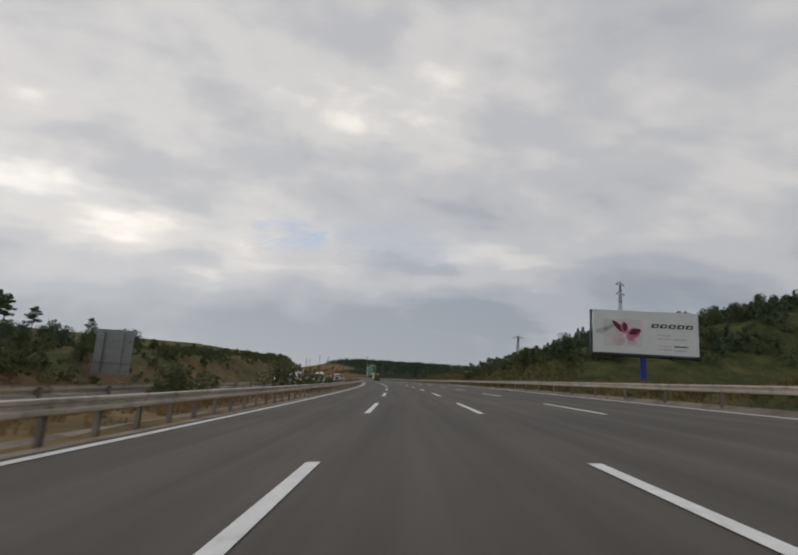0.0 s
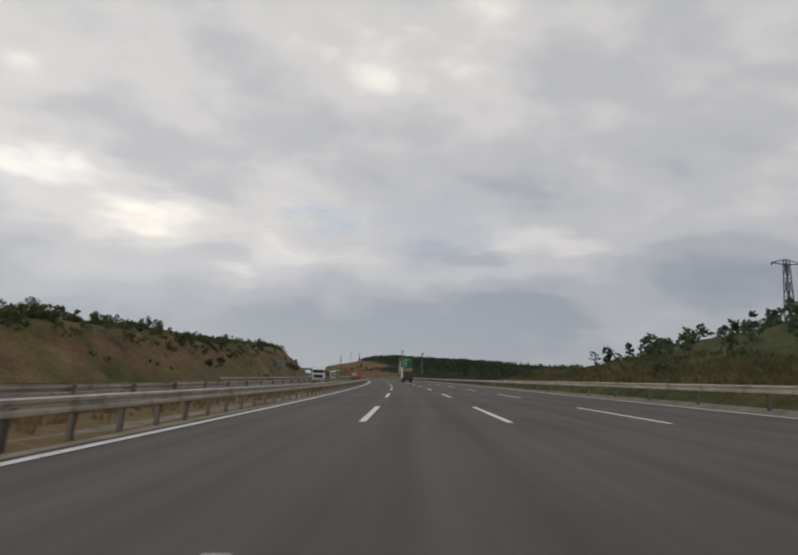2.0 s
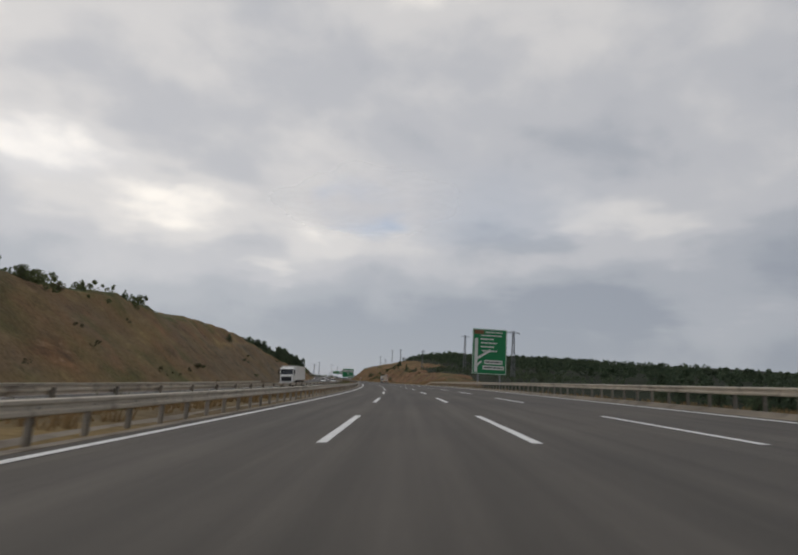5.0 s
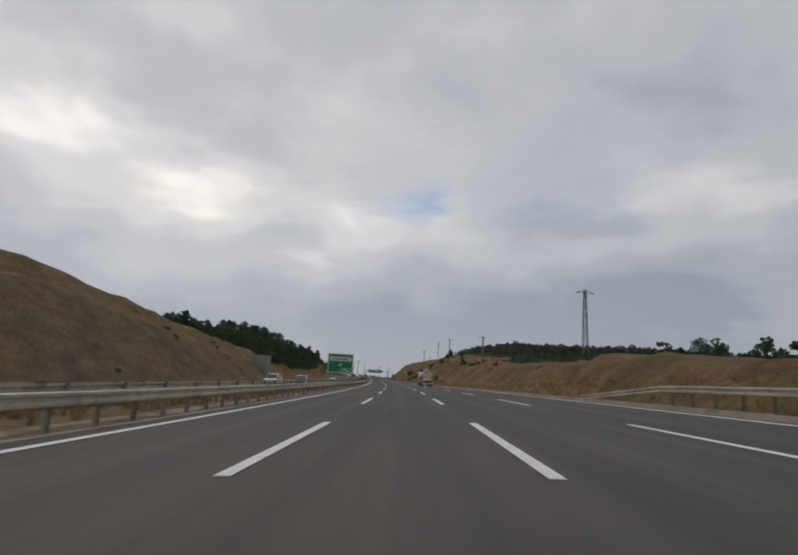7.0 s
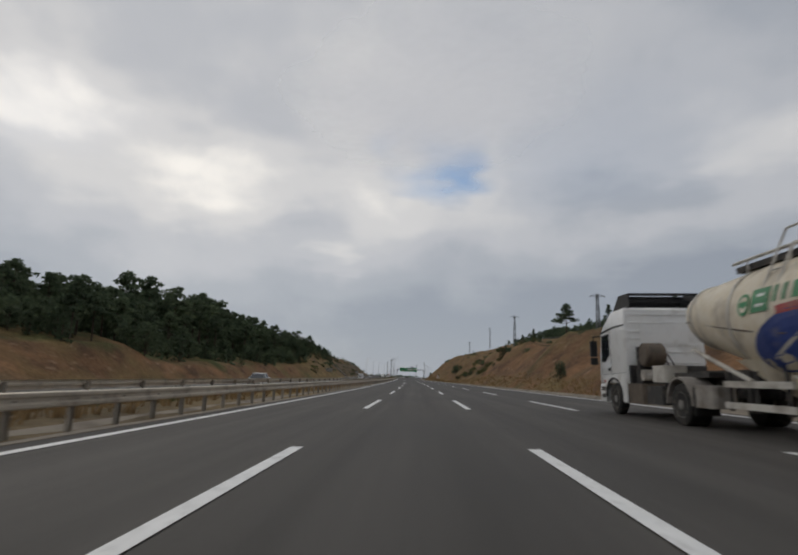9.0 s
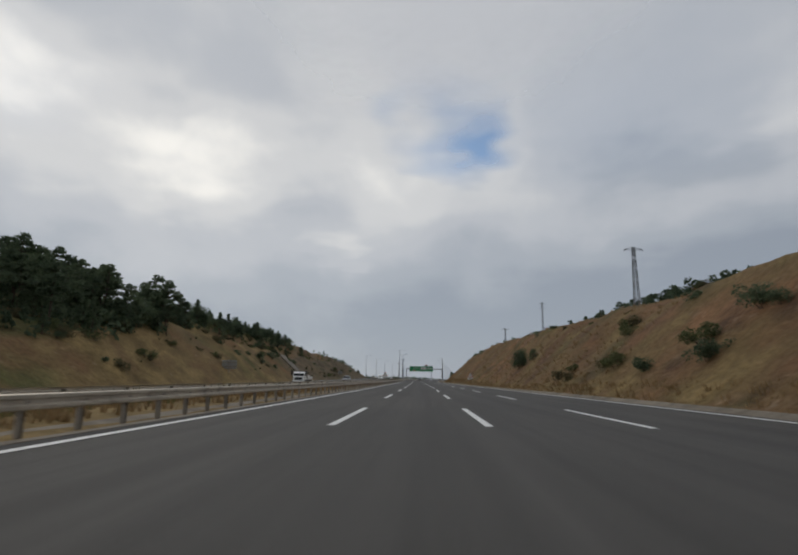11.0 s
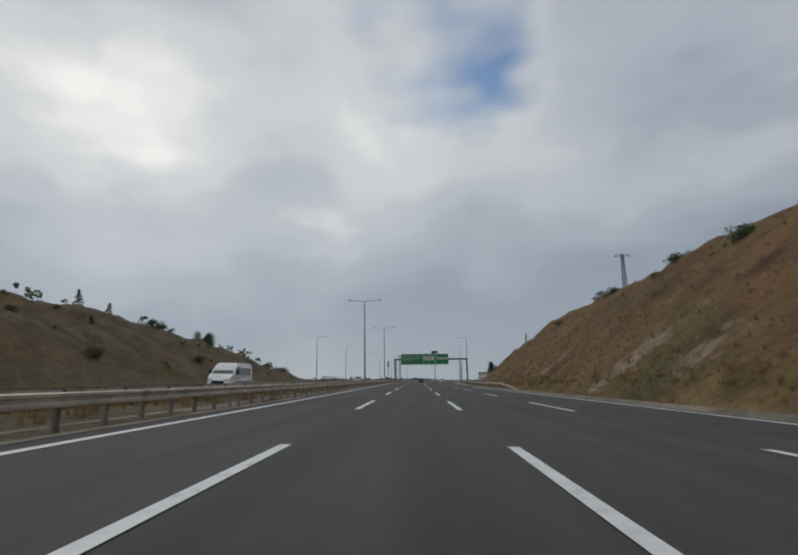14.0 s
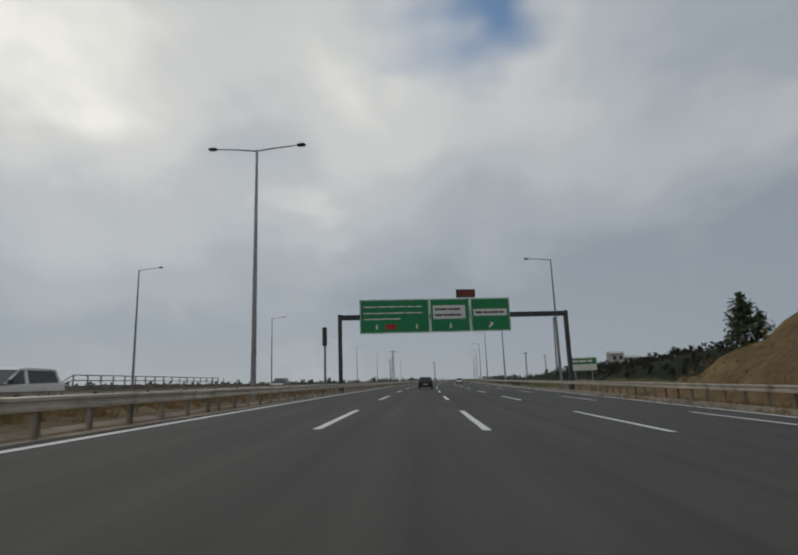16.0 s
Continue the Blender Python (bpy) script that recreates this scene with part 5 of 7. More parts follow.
def plant(kinds, s, l, size, rng, sink=0.15):
    """Sets a tree of the kind there; the first of each variant is the pattern itself."""
    src = rng.choice(kinds)
    if 0 < s < 70 and 14 < l < 0.72 * s + 8:
        return None  # open ground before the billboard
    m = stand(s, l, ground_z(s, l) - sink, rng.uniform(0, 360)) @ Matrix.Diagonal((size * rng.uniform(0.9, 1.15), size * rng.uniform(0.9, 1.15), size, 1))
    if src.name not in PLANTED:
        PLANTED.add(src.name)
        src.matrix_basis = m
        return src
    ob = copy_thing(src, Matrix())
    ob.matrix_basis = m
    return ob


def scatter(kinds, count, s0, s1, l0, l1, a, b, seed):
    r = random.Random(seed)
    for _ in range(count):
        plant(kinds, r.uniform(s0, s1), r.uniform(l0, l1), r.uniform(a, b), r)


def crest_l(table, foot, s, side):
    return side * (foot + max(profile_at(table, s), 0.0) / 0.9)


def along_crest(kinds, count, s0, s1, side, spread, a, b, seed):
    r = random.Random(seed)
    table, foot = (RIGHT_CREST, 14.0) if side > 0 else (LEFT_CREST, 30.0)
    for _ in range(count):
        s = r.uniform(s0, s1)
        plant(kinds, s, crest_l(table, foot, s, side) + side * r.uniform(*spread), r.uniform(a, b), r)


# right hill at the start: close growth
along_crest(BROAD[1:] + YOUNG + YOUNG, 22, 70, 96, 1, (-1.0, 10.0), 0.4, 0.7, 1)
along_crest(BROAD, 26, 70, 112, 1, (10.0, 34.0), 0.45, 0.7, 2)
scatter(BROAD[1:] + BROAD[1:2] + YOUNG, 84, 96, 188, 53, 74, 0.45, 0.85, 241)
scatter(YOUNG, 20, 140, 190, 60, 71, 0.95, 1.45, 242)
scatter(BUSH, 26, 0, 190, 15.0, 20.0, 0.5, 1.0, 3)
# left hill at the start
along_crest(BROAD[:1], 36, 10, 420, -1, (-0.5, 9.0), 0.3, 0.5, 4)
along_crest(BUSH, 40, 0, 420, -1, (-1.0, 9.0), 0.5, 1.0, 5)
scatter(BUSH[:2], 18, 60, 400, -41.0, -31.0, 0.5, 1.1, 6)
r7 = random.Random(7)
for _ in range(30):
    k = r7.uniform(0.7, 1.1)
    plant(BROAD[1:2], r7.uniform(60, 112), r7.uniform(-74, -52), k, r7, sink=1.7 * k)
for s, l, k in ((62, -48.0, 0.6), (70, -53.5, 0.62), (66, -41.5, 0.42), (90, -47.0, 0.4), (105, -50.0, 0.4)):
    plant(BROAD[1:2], s, l, k * 1.3, random.Random(int(s)), sink=2.0 * k)
along_crest(YOUNG + BROAD, 14, 300, 400, -1, (0.0, 5.0), 0.35, 0.6, 8)
rr = random.Random(9)
for s, l, k in ((23, -9.7, 1.5), (46, -9.7, 2.3), (78.5, -9.6, 1.2), (316, -33.5, 2.2)):
    plant([BUSH[1]], s, l, k, rr)
# left bare hill
scatter(BUSH, 14, 430, 560, -42, -31.5, 0.35, 0.8, 10)
plant([BROAD[1]], 455, -45.0, 0.5, rr)
# pine wood on the left
scatter(BIG, 120, 575, 735, -84, -42, 0.62, 0.92, 12)
scatter(BIG + BROAD[1:2], 80, 568, 735, -50, -36, 0.5, 0.8, 121)
scatter(BIG, 16, 622, 692, -52, -40, 0.75, 0.98, 131)
for s, l, k in ((618, -47, 1.2), (630, -49, 1.3), (637, -47, 1.2), (644, -46, 1.12), (650, -47, 1.25), (662, -49, 1.15), (672, -50, 1.12), (688, -50, 1.1), (696, -48, 1.05), (741, -44, 0.82), (748, -43, 0.62), (100, -72, 0.75), (106, -78, 0.85), (112, -74, 0.7), (128, -70, 0.55)):
    plant(BIG, s, l, k, rr)
scatter(BIG + YOUNG, 30, 690, 760, -64, -44, 0.4, 0.6, 13)
along_crest(YOUNG + BROAD[1:2], 50, 565, 745, -1, (0.0, 7.0), 0.5, 0.9, 14)
along_crest(YOUNG + BROAD[1:2], 120, 715, 835, -1, (-0.5, 8.0), 0.45, 0.9, 15)
along_crest(YOUNG + BROAD[1:2], 10, 800, 880, -1, (-0.5, 6.0), 0.4, 0.7, 151)
for s, l, k in ((774, -35.8, 1.3), (786, -40.0, 1.2), (788, -36.6, 1.3), (805, -40.0, 1.2), (768, -36.0, 0.9), (760, -35.5, 1.0), (797, -38.5, 0.9), (781, -33.5, 0.8), (812, -36.5, 1.0)):
    plant([BUSH[2]], s, l, k, rr)
scatter(BUSH, 50, 700, 960, -42, -31.5, 0.5, 1.2, 16)
scatter(BUSH[:2] + YOUNG[:1], 40, 745, 850, -47, -39, 0.7, 1.3, 161)
for s, l, k in ((984, -37.5, 2.4), (986, -39.5, 2.2), (982, -36.0, 1.7), (987, -41.5, 2.1)):
    plant([BUSH[2]], s, l, k, rr)
along_crest(BROAD[1:2], 4, 928, 942, -1, (0.0, 2.0), 0.42, 0.55, 171)
along_crest(YOUNG + BUSH, 4, 880, 930, -1, (-0.5, 4.0), 0.45, 0.7, 17)
# right: wood behind the red cutting, and scattered growth on the long slope
along_crest(YOUNG + BROAD[1:2], 80, 425, 640, 1, (12.0, 40.0), 0.35, 0.6, 18)
along_crest(BUSH, 24, 440, 700, 1, (-0.5, 4.0), 0.4, 0.8, 19)
along_crest(BUSH, 8, 700, 780, 1, (-0.5, 3.0), 0.3, 0.55, 191)
plant([BROAD[1]], 462, 27.0, 0.5, rr)
scatter(BIG, 26, 690, 790, -92, -66, 0.95, 1.25, 122)
plant([BIG[0]], 617, 23.5, 0.62, rr)
plant([BROAD[1]], 622, 25.5, 0.5, rr)
along_crest(BROAD[1:2] + YOUNG, 16, 560, 700, 1, (1.0, 8.0), 0.5, 0.8, 20)
for s, l, k in ((880.7, 26.6, 1.5), (895, 28.4, 1.1), (913, 28.1, 1.1), (761, 19.5, 0.8)):
    plant([BUSH[2]], s, l, k, rr)
for s, l, k in ((755, 18.5, 0.72), (757, 19.6, 0.6), (754, 19.0, 0.5), (752, 20.6, 0.42)):
    plant(BROAD[1:2], s, l, k, rr)
along_crest(BUSH, 26, 760, 950, 1, (-2.0, 3.0), 0.4, 0.8, 21)
plant([YOUNG[0]], 995, 21.3, 0.8, rr)
plant([YOUNG[1]], 996, 23.0, 0.7, rr)
plant([YOUNG[2]], 996, 21.9, 0.85, rr)
plant([BROAD[1]], 995.5, 21.6, 0.62, rr)
scatter(BUSH, 30, 630, 720, 15.5, 24, 0.6, 1.3, 192)
plant([BROAD[1]], 592, 15.6, 0.42, rr)
# right valley
scatter(BIG, 30, 228, 264, 62, 104, 0.38, 0.58, 23)
scatter(BIG, 30, 250, 340, 46, 84, 0.55, 0.8, 232)
scatter(BROAD[1:2], 90, 205, 400, 50, 92, 0.75, 1.05, 231)

# woods too far to count


def far_wood(name, places, size, seed, mat, label, cards=30, leaf=0.105):
    r = random.Random(seed)
    blobs = []
    for s, l in places:
        p = ground_point(min(s, 1590), l) if s <= 1600 else spot(s, l)
        h = size * r.uniform(0.6, 1.2)
        for k in range(3):
            blobs.append((p.x + r.uniform(-1.5, 1.5), p.y + r.uniform(-1.5, 1.5), p.z + h * (0.14 + 0.3 * k), h * (0.36 - 0.08 * k), 0.9, cards))
    ob = new(name, leaf_cloud(blobs, size * leaf, seed))
    ob.data.materials.append(mat)
    tagged(ob, label, "woods", kind="stuff")


r = random.Random(77)
far_wood("far_wood", [(r.uniform(420, 900), r.uniform(66, 190)) for _ in range(520)] + [(r.uniform(200, 430), r.uniform(60, 220)) for _ in range(620)], 5.0, 1, PINE, "dark pine woods on the land beyond the cutting")
far_wood("far_wood", [(r.uniform(560, 900), r.uniform(-200, -92)) for _ in range(220)] + [(r.uniform(-40, 70), r.uniform(-130, -75)) for _ in range(40)], 7.0, 2, PINE, "dark pine woods behind the hills")
far_wood("far_wood", [(r.uniform(1250, 2500), r.choice((-1, 1)) * r.uniform(45, 420)) for _ in range(700)], 5.0, 3, PINE,
         "low dark line of distant trees")
far_wood("far_scrub", [(r.uniform(1080, 1250), r.uniform(24, 60)) for _ in range(90)] + [(r.uniform(1080, 1250), r.uniform(-90, -40)) for _ in range(320)] + [(r.uniform(1060, 1300), r.uniform(-220, -55)) for _ in range(320)] + [(r.uniform(1150, 1300), r.uniform(32, 220)) for _ in range(160)], 2.1, 4, PINE, "grey-green scrub on flat land")

far_wood("crest_scrub", [(s, crest_l(LEFT_CREST, 30.0, s, -1) - r.uniform(-2.5, 12)) for s in [r.uniform(0, 260) for _ in range(560)] + [r.uniform(260, 400) for _ in range(130)]] + [(s, crest_l(LEFT_CREST, 30.0, s, -1) - r.uniform(-3, 6)) for s in [r.uniform(720, 960) for _ in range(40)]]
         + [(s, crest_l(RIGHT_CREST, 14.0, s, 1) + r.uniform(0, 8)) for s in [r.uniform(70, 120) for _ in range(80)]] + [(r.uniform(90, 190), r.uniform(48, 74)) for _ in range(400)], 1.6, 5, LEAF, "low green scrub along the tops of the slopes")
far_wood("slope_scrub", [(r.uniform(40, 400), -r.uniform(31, 40)) for _ in range(70)] + [(r.uniform(700, 960), -r.uniform(31, 42)) for _ in range(50)], 1.0, 6, SCRUB, "small dry scrub scattered over the slopes")

# grass along the verges


def tufts(name, places, size, seed, mat, label, blades=6):
    r = np.random.RandomState(seed)
    verts = []
    for p in places:
        h = size * (0.5 + r.rand())
        for _ in range(blades):
            w, q = r.rand() * 6.28, r.rand(2) - 0.5
            d = np.array((math.cos(w), math.sin(w), 0)) * size * 0.14
            o = np.array((p.x + q[0] * size * 1.2, p.y + q[1] * size * 1.2, p.z - 0.04))
            verts += [o - d, o + d, o + np.array((q[0] * 0.7 * h, q[1] * 0.7 * h, h))]
    me = bpy.data.meshes.new(name)
    me.from_pydata([tuple(v) for v in verts], [], np.arange(len(verts)).reshape(-1, 3).tolist())
    me.materials.append(mat)
    tagged(new(name, me), label, "grass", kind="stuff")


far_wood("hill_scrub", [(r.uniform(72, 140), r.uniform(21, 70)) for _ in range(480)] + [(r.uniform(68, 95), r.uniform(36, 95)) for _ in range(220)] + [(r.uniform(140, 190), r.uniform(22, 60)) for _ in range(90)], 2.2, 9, PINE, "dark evergreen scrub covering the hill by the billboard")

far_wood("thicket", [(r.uniform(1042, 1150), r.uniform(39, 110)) for _ in range(900)], 1.7, 14, THICKET, "dark leafless thicket on the rise beyond the exit")
far_wood("valley_wood", [(r.uniform(218, 268), r.uniform(48, 92)) for _ in range(260)], 9.0, 15, PINE, "dark wood rising beyond the guard rail")
far_wood("hilltop_wood", [(r.uniform(690, 830), r.uniform(64, 240)) for _ in range(620)] + [(r.uniform(560, 960), r.uniform(68, 330)) for _ in range(420)], 4.0, 13, PINE, "dark pine woods covering the hilltops")
far_wood("low_hedge", [(r.uniform(425, 580), r.uniform(33, 64)) for _ in range(260)], 1.5, 11, PINE, "low dark thicket behind the red cutting")
far_wood("crest_thicket", [(s, crest_l(LEFT_CREST, 30.0, s, -1) - r.uniform(0.5, 11)) for s in [r.uniform(700, 832) for _ in range(260)]], 2.1, 12, PINE, "band of young pines and scrub along the hilltop")
far_wood("understorey", [(r.uniform(572, 735), -r.uniform(37, 62)) for _ in range(420)], 3.4, 10, PINE, "dense dark undergrowth beneath the pine wood")

r = random.Random(88)
tufts("median_grass", [ground_point(s, r.uniform(-11.4, -7.7)) for s in [r.uniform(0, 1010) for _ in range(8000)] if not 208 < s < 292], 0.34, 5, DRY, "dry brown grass in the central reserve")
tufts("median_weeds", [ground_point(s, r.uniform(-11.4, -9.0)) for s in [r.uniform(0, 1010) for _ in range(1600)] if not 208 < s < 292], 0.5, 6, GRASS, "green weeds in the central reserve")
tufts("verge_grass", [ground_point(r.uniform(0, 1000), r.uniform(12.7, 15.5)) for _ in range(7000)], 0.3, 7, DRY, "dry grass on the verge")
tufts("slope_grass", [ground_point(r.uniform(700, 1000), 14.5 + 16 * r.random() ** 2.2) for _ in range(3500)] + [ground_point(r.uniform(-10, 200), 14.5 + 6 * r.random()) for _ in range(2500)], 0.32, 8, DRY, "dry grass on the cut slopes")
tufts("green_slope_grass", [ground_point(r.uniform(0, 200), 14.5 + 8 * r.random()) for _ in range(6000)], 0.4, 9, GRASS, "green grass on the slope by the billboard")

# ---- vehicles ----
RUBBER = material("tyre_rubber", (0.022, 0.021, 0.020), 0.85, vary=0.2, grain=20, stain=3, bump=0.2, dirt=(0.12, 0.10, 0.08), dirt_amount=0.4)
RIM = material("steel_rim", (0.30, 0.29, 0.27), 0.5, 0.5, vary=0.2, grain=10, stain=3, bump=0.05, dirt=(0.15, 0.12, 0.09), dirt_amount=0.4)
GLASS = glass("vehicle_glass")
# lighter base colour stands for the sky mirrored in the glass
SKY_WINDSCREEN = glass("windscreen_glass", (0.10, 0.115, 0.11))
BLACK_PLASTIC = material("black_plastic", (0.02, 0.02, 0.021), 0.6, vary=0.15, grain=20, stain=2, bump=0.05)
CHASSIS = material("chassis", (0.045, 0.042, 0.040), 0.75, vary=0.3, grain=10, stain=1.5, bump=0.1, dirt=(0.13, 0.11, 0.09), dirt_amount=0.4)
TAIL_DIM = material("dim_tail_lamp", (0.13, 0.010, 0.010), 0.25, vary=0.1, grain=5, stain=2, bump=0.0)
TAIL = material("tail_lamp", (0.45, 0.015, 0.012), 0.25, vary=0.1, grain=5, stain=2, bump=0.0)
AMBER = material("amber_lamp", (0.75, 0.25, 0.02), 0.25, vary=0.1, grain=5, stain=2, bump=0.0)
HEAD = material("head_lamp", (0.75, 0.76, 0.74), 0.15, vary=0.05, grain=5, stain=2, bump=0.0)
WHITE = material("white_paint", (0.88, 0.88, 0.86), 0.35, vary=0.05, grain=4, stain=0.8, bump=0.0, coat=0.5, dirt=(0.40, 0.36, 0.30), dirt_amount=0.15)
CREAM = material("cream_box", (0.90, 0.77, 0.49), 0.5, vary=0.05, grain=4, stain=0.5, bump=0.02, dirt=(0.50, 0.40, 0.24), dirt_amount=0.03)
CREAM_DIRTY = material("cream_door", (0.44, 0.35, 0.22), 0.65, vary=0.15, grain=6, stain=1.0, bump=0.03, dirt=(0.14, 0.11, 0.08), dirt_amount=0.4)
DUST_BROWN = material("dusty_steel", (0.150, 0.118, 0.088), 0.8, vary=0.2, grain=6, stain=1.2, bump=0.05, dirt=(0.07, 0.058, 0.048), dirt_amount=0.4)
TANK_CREAM = material("dusty_tank", (0.72, 0.64, 0.50), 0.6, vary=0.08, grain=5, stain=0.6, bump=0.02, dirt=(0.27, 0.22, 0.165), dirt_amount=0.35)
TANK_PALE = material("pale_frame", (0.60, 0.57, 0.51), 0.6, vary=0.1, grain=6, stain=1.0, bump=0.02, dirt=(0.22, 0.18, 0.14), dirt_amount=0.4)
DUSTY_GUARD = material("dusty_guard", (0.33, 0.30, 0.265), 0.75, vary=0.15, grain=6, stain=1.5, bump=0.04, dirt=(0.16, 0.13, 0.10), dirt_amount=0.4)
RED = material("red_paint", (0.60, 0.045, 0.025), 0.35, vary=0.08, grain=4, stain=0.8, bump=0.0, coat=0.4)
SILVER = material("silver_paint", (0.34, 0.35, 0.35), 0.35, 0.5, vary=0.06, grain=4, stain=0.8, bump=0.0, coat=0.5)
PEARL = material("pearl_paint", (0.66, 0.67, 0.66), 0.35, 0.2, vary=0.05, grain=4, stain=0.8, bump=0.0, coat=0.5)
BLACK_PAINT = material("black_paint", (0.012, 0.012, 0.014), 0.3, vary=0.1, grain=4, stain=0.8, bump=0.0, coat=0.5)
TARP = material("yellow_tarp", (0.70, 0.42, 0.015), 0.6, vary=0.12, grain=5, stain=1.2, bump=0.2)
RUST = material("rusty_tipper", (0.27, 0.165, 0.105), 0.75, vary=0.2, grain=6, stain=1.0, bump=0.1, dirt=(0.25, 0.2, 0.15), dirt_amount=0.3)
GREEN_PRINT = material("green_print", (0.02, 0.22, 0.08), 0.55, vary=0.15, grain=5, stain=1, bump=0.0)
BLUE_PRINT = material("blue_print", (0.03, 0.06, 0.24), 0.55, vary=0.2, grain=5, stain=1, bump=0.0, dirt=(0.25, 0.22, 0.18), dirt_amount=0.2)
RED_PRINT = material("red_print", (0.42, 0.05, 0.05), 0.55, vary=0.15, grain=5, stain=1, bump=0.0, dirt=(0.3, 0.25, 0.2), dirt_amount=0.2)


def wheel(parent, x, y, r, w, side, tyre=None):
    """A wheel at the vehicle's side: tyre with rounded shoulders, rim and hub. side: 1 right, -1 left."""
    n = 22
    ring = lambda xx, rr: [(xx, y + rr * math.cos(t), r + rr * math.sin(t)) for t in [2 * math.pi * i / n for i in range(n)]]
    a, b = x, x - side * w
    wh = part("wheel", Geo().ring_stack([ring(a - side * 0.02, r * 0.62), ring(a, r * 0.80), ring(a - side * 0.03, r * 0.96), ring(a - side * 0.08, r), ring(b + side * 0.06, r), ring(b, r * 0.85), ring(b, r * 0.6)]), RUBBER, parent, smooth=True)
    part("rim", Geo().ring_stack([ring(a - side * 0.06, r * 0.61), ring(a - side * 0.015, r * 0.6), ring(a - side * 0.05, r * 0.50), ring(a - side * 0.07, r * 0.25), ring(a - side * 0.01, r * 0.22), ring(a - side * 0.005, r * 0.12)]), RIM, wh, smooth=True)
    return wh


def panel_x(points, x, side, depth=0.012):
    """A flat piece on a vehicle's side, from (y, z) points."""
    n = len(points)
    a, b = x, x + side * depth
    return Geo().add([(a, y, z) for y, z in points] + [(b, y, z) for y, z in points], [tuple(range(n)), tuple(range(n, 2 * n))[::-1]] + [(i, (i + 1) % n, n + (i + 1) % n, n + i) for i in range(n)])


def car(name, label, paint, length=4.4, width=1.8, height=1.5, shape="saloon", m=None):
    ob = thing(name, label, "car", "cars on the motorway", m=m)
    L, w = length, width / 2
    belt, sill = height * 0.62, 0.24
    body = [(-L / 2, sill + 0.1), (-L / 2 - 0.02, 0.62), (-L / 2 + 0.06, belt - 0.04), (-L / 2 + 0.5, belt + 0.03), (L * 0.16, belt - 0.02), (L / 2 - 0.55, belt - 0.16), (L / 2 - 0.12, belt - 0.30), (L / 2, 0.52), (L / 2 - 0.04, sill + 0.06), (L / 2 - 0.3, sill), (-L / 2 + 0.3, sill)]
    tuck = lambda y, z: 0.06 * max(0.0, (z - 0.55)) + 0.10 * max(0.0, abs(y) / (L / 2) - 0.82) * 5 * 0.6 + (0.05 if z < 0.3 else 0.0)
    part("body", Geo().prism(body, -w, w, tuck), paint, ob)
    back = -L / 2 + (0.22 if shape == "hatch" else 0.75)
    front = L * 0.24
    top = height
    cab = [(back, belt + 0.01), (back + (0.22 if shape == "hatch" else 0.55), top - 0.08), (-L * 0.02, top - 0.02), (L * 0.06, top - 0.05), (front, belt - 0.02)]
    lean = lambda y, z: 0.08 + 0.28 * max(0.0, z - belt)
    part("cabin_glass", Geo().prism(cab, -w, w, lean), GLASS, ob, "dark window glass")
    roof = [(cab[1][0] - 0.04, top - 0.09), (cab[1][0] + 0.1, top - 0.02), (-L * 0.02, top + 0.015), (L * 0.06 + 0.02, top - 0.03), (L * 0.06 + 0.05, top - 0.07)]
    part("roof", Geo().prism(roof, -w, w, lambda y, z: 0.06 + 0.28 * (top - 0.06 - belt)), paint, ob)
    for side in (-1, 1):
        for y0, y1, y2, y3 in ((back, back + 0.16, cab[1][0] + 0.1, cab[1][0]), (-L * 0.03, L * 0.0, L * 0.0, -L * 0.03), (front - 0.1, front, L * 0.06 + 0.02, L * 0.06 - 0.06)):
            g = Geo()
            xb, xt = side * (w - 0.075), side * (w - 0.08 - 0.28 * (top - 0.07 - belt) + 0.012)
            v = [(xb, y0, belt - 0.01), (xb, y1, belt - 0.01), (xt, y2, top - 0.07), (xt, y3, top - 0.07)]
            g.add(v + [(x - side * 0.03, y, z) for x, y, z in v], [(0, 1, 2, 3), (4, 5, 6, 7), (0, 1, 5, 4), (1, 2, 6, 5), (2, 3, 7, 6), (3, 0, 4, 7)])
            part("pillar", g, paint, ob)
        part("mirror", Geo().box(side * w - 0.09, side * w + 0.09, front - 0.25, front - 0.12, belt + 0.0, belt + 0.15, 0.03), BLACK_PLASTIC, ob)
        part("tail_light", Geo().box(side * (w - 0.2) - 0.14, side * (w - 0.2) + 0.14, -L / 2 - 0.035, -L / 2 + 0.12, belt - 0.22, belt - 0.10, 0.02), TAIL_DIM if paint == BLACK_PAINT else TAIL, ob, "red tail light")
        part("headlight", Geo().box(side * (w - 0.26) - 0.17, side * (w - 0.26) + 0.17, L / 2 - 0.22, L / 2 - 0.03, 0.56, 0.70, 0.03), HEAD, ob, "clear headlight")
        for y in (L * 0.30, -L * 0.29):
            wheel(ob, side * (w + 0.005), y, 0.32, 0.21, side)
    part("rear_bumper", Geo().box(-w + 0.08, w - 0.08, -L / 2 - 0.06, -L / 2 + 0.08, 0.3, 0.52, 0.04), BLACK_PLASTIC, ob)
    part("front_bumper", Geo().box(-w + 0.1, w - 0.1, L / 2 - 0.1, L / 2 + 0.03, 0.28, 0.48, 0.04), BLACK_PLASTIC, ob)
    part("number_plate", plate(-0.26, 0.26, 0.56, 0.67, -L / 2 - 0.06), SIGN_WHITE, ob)
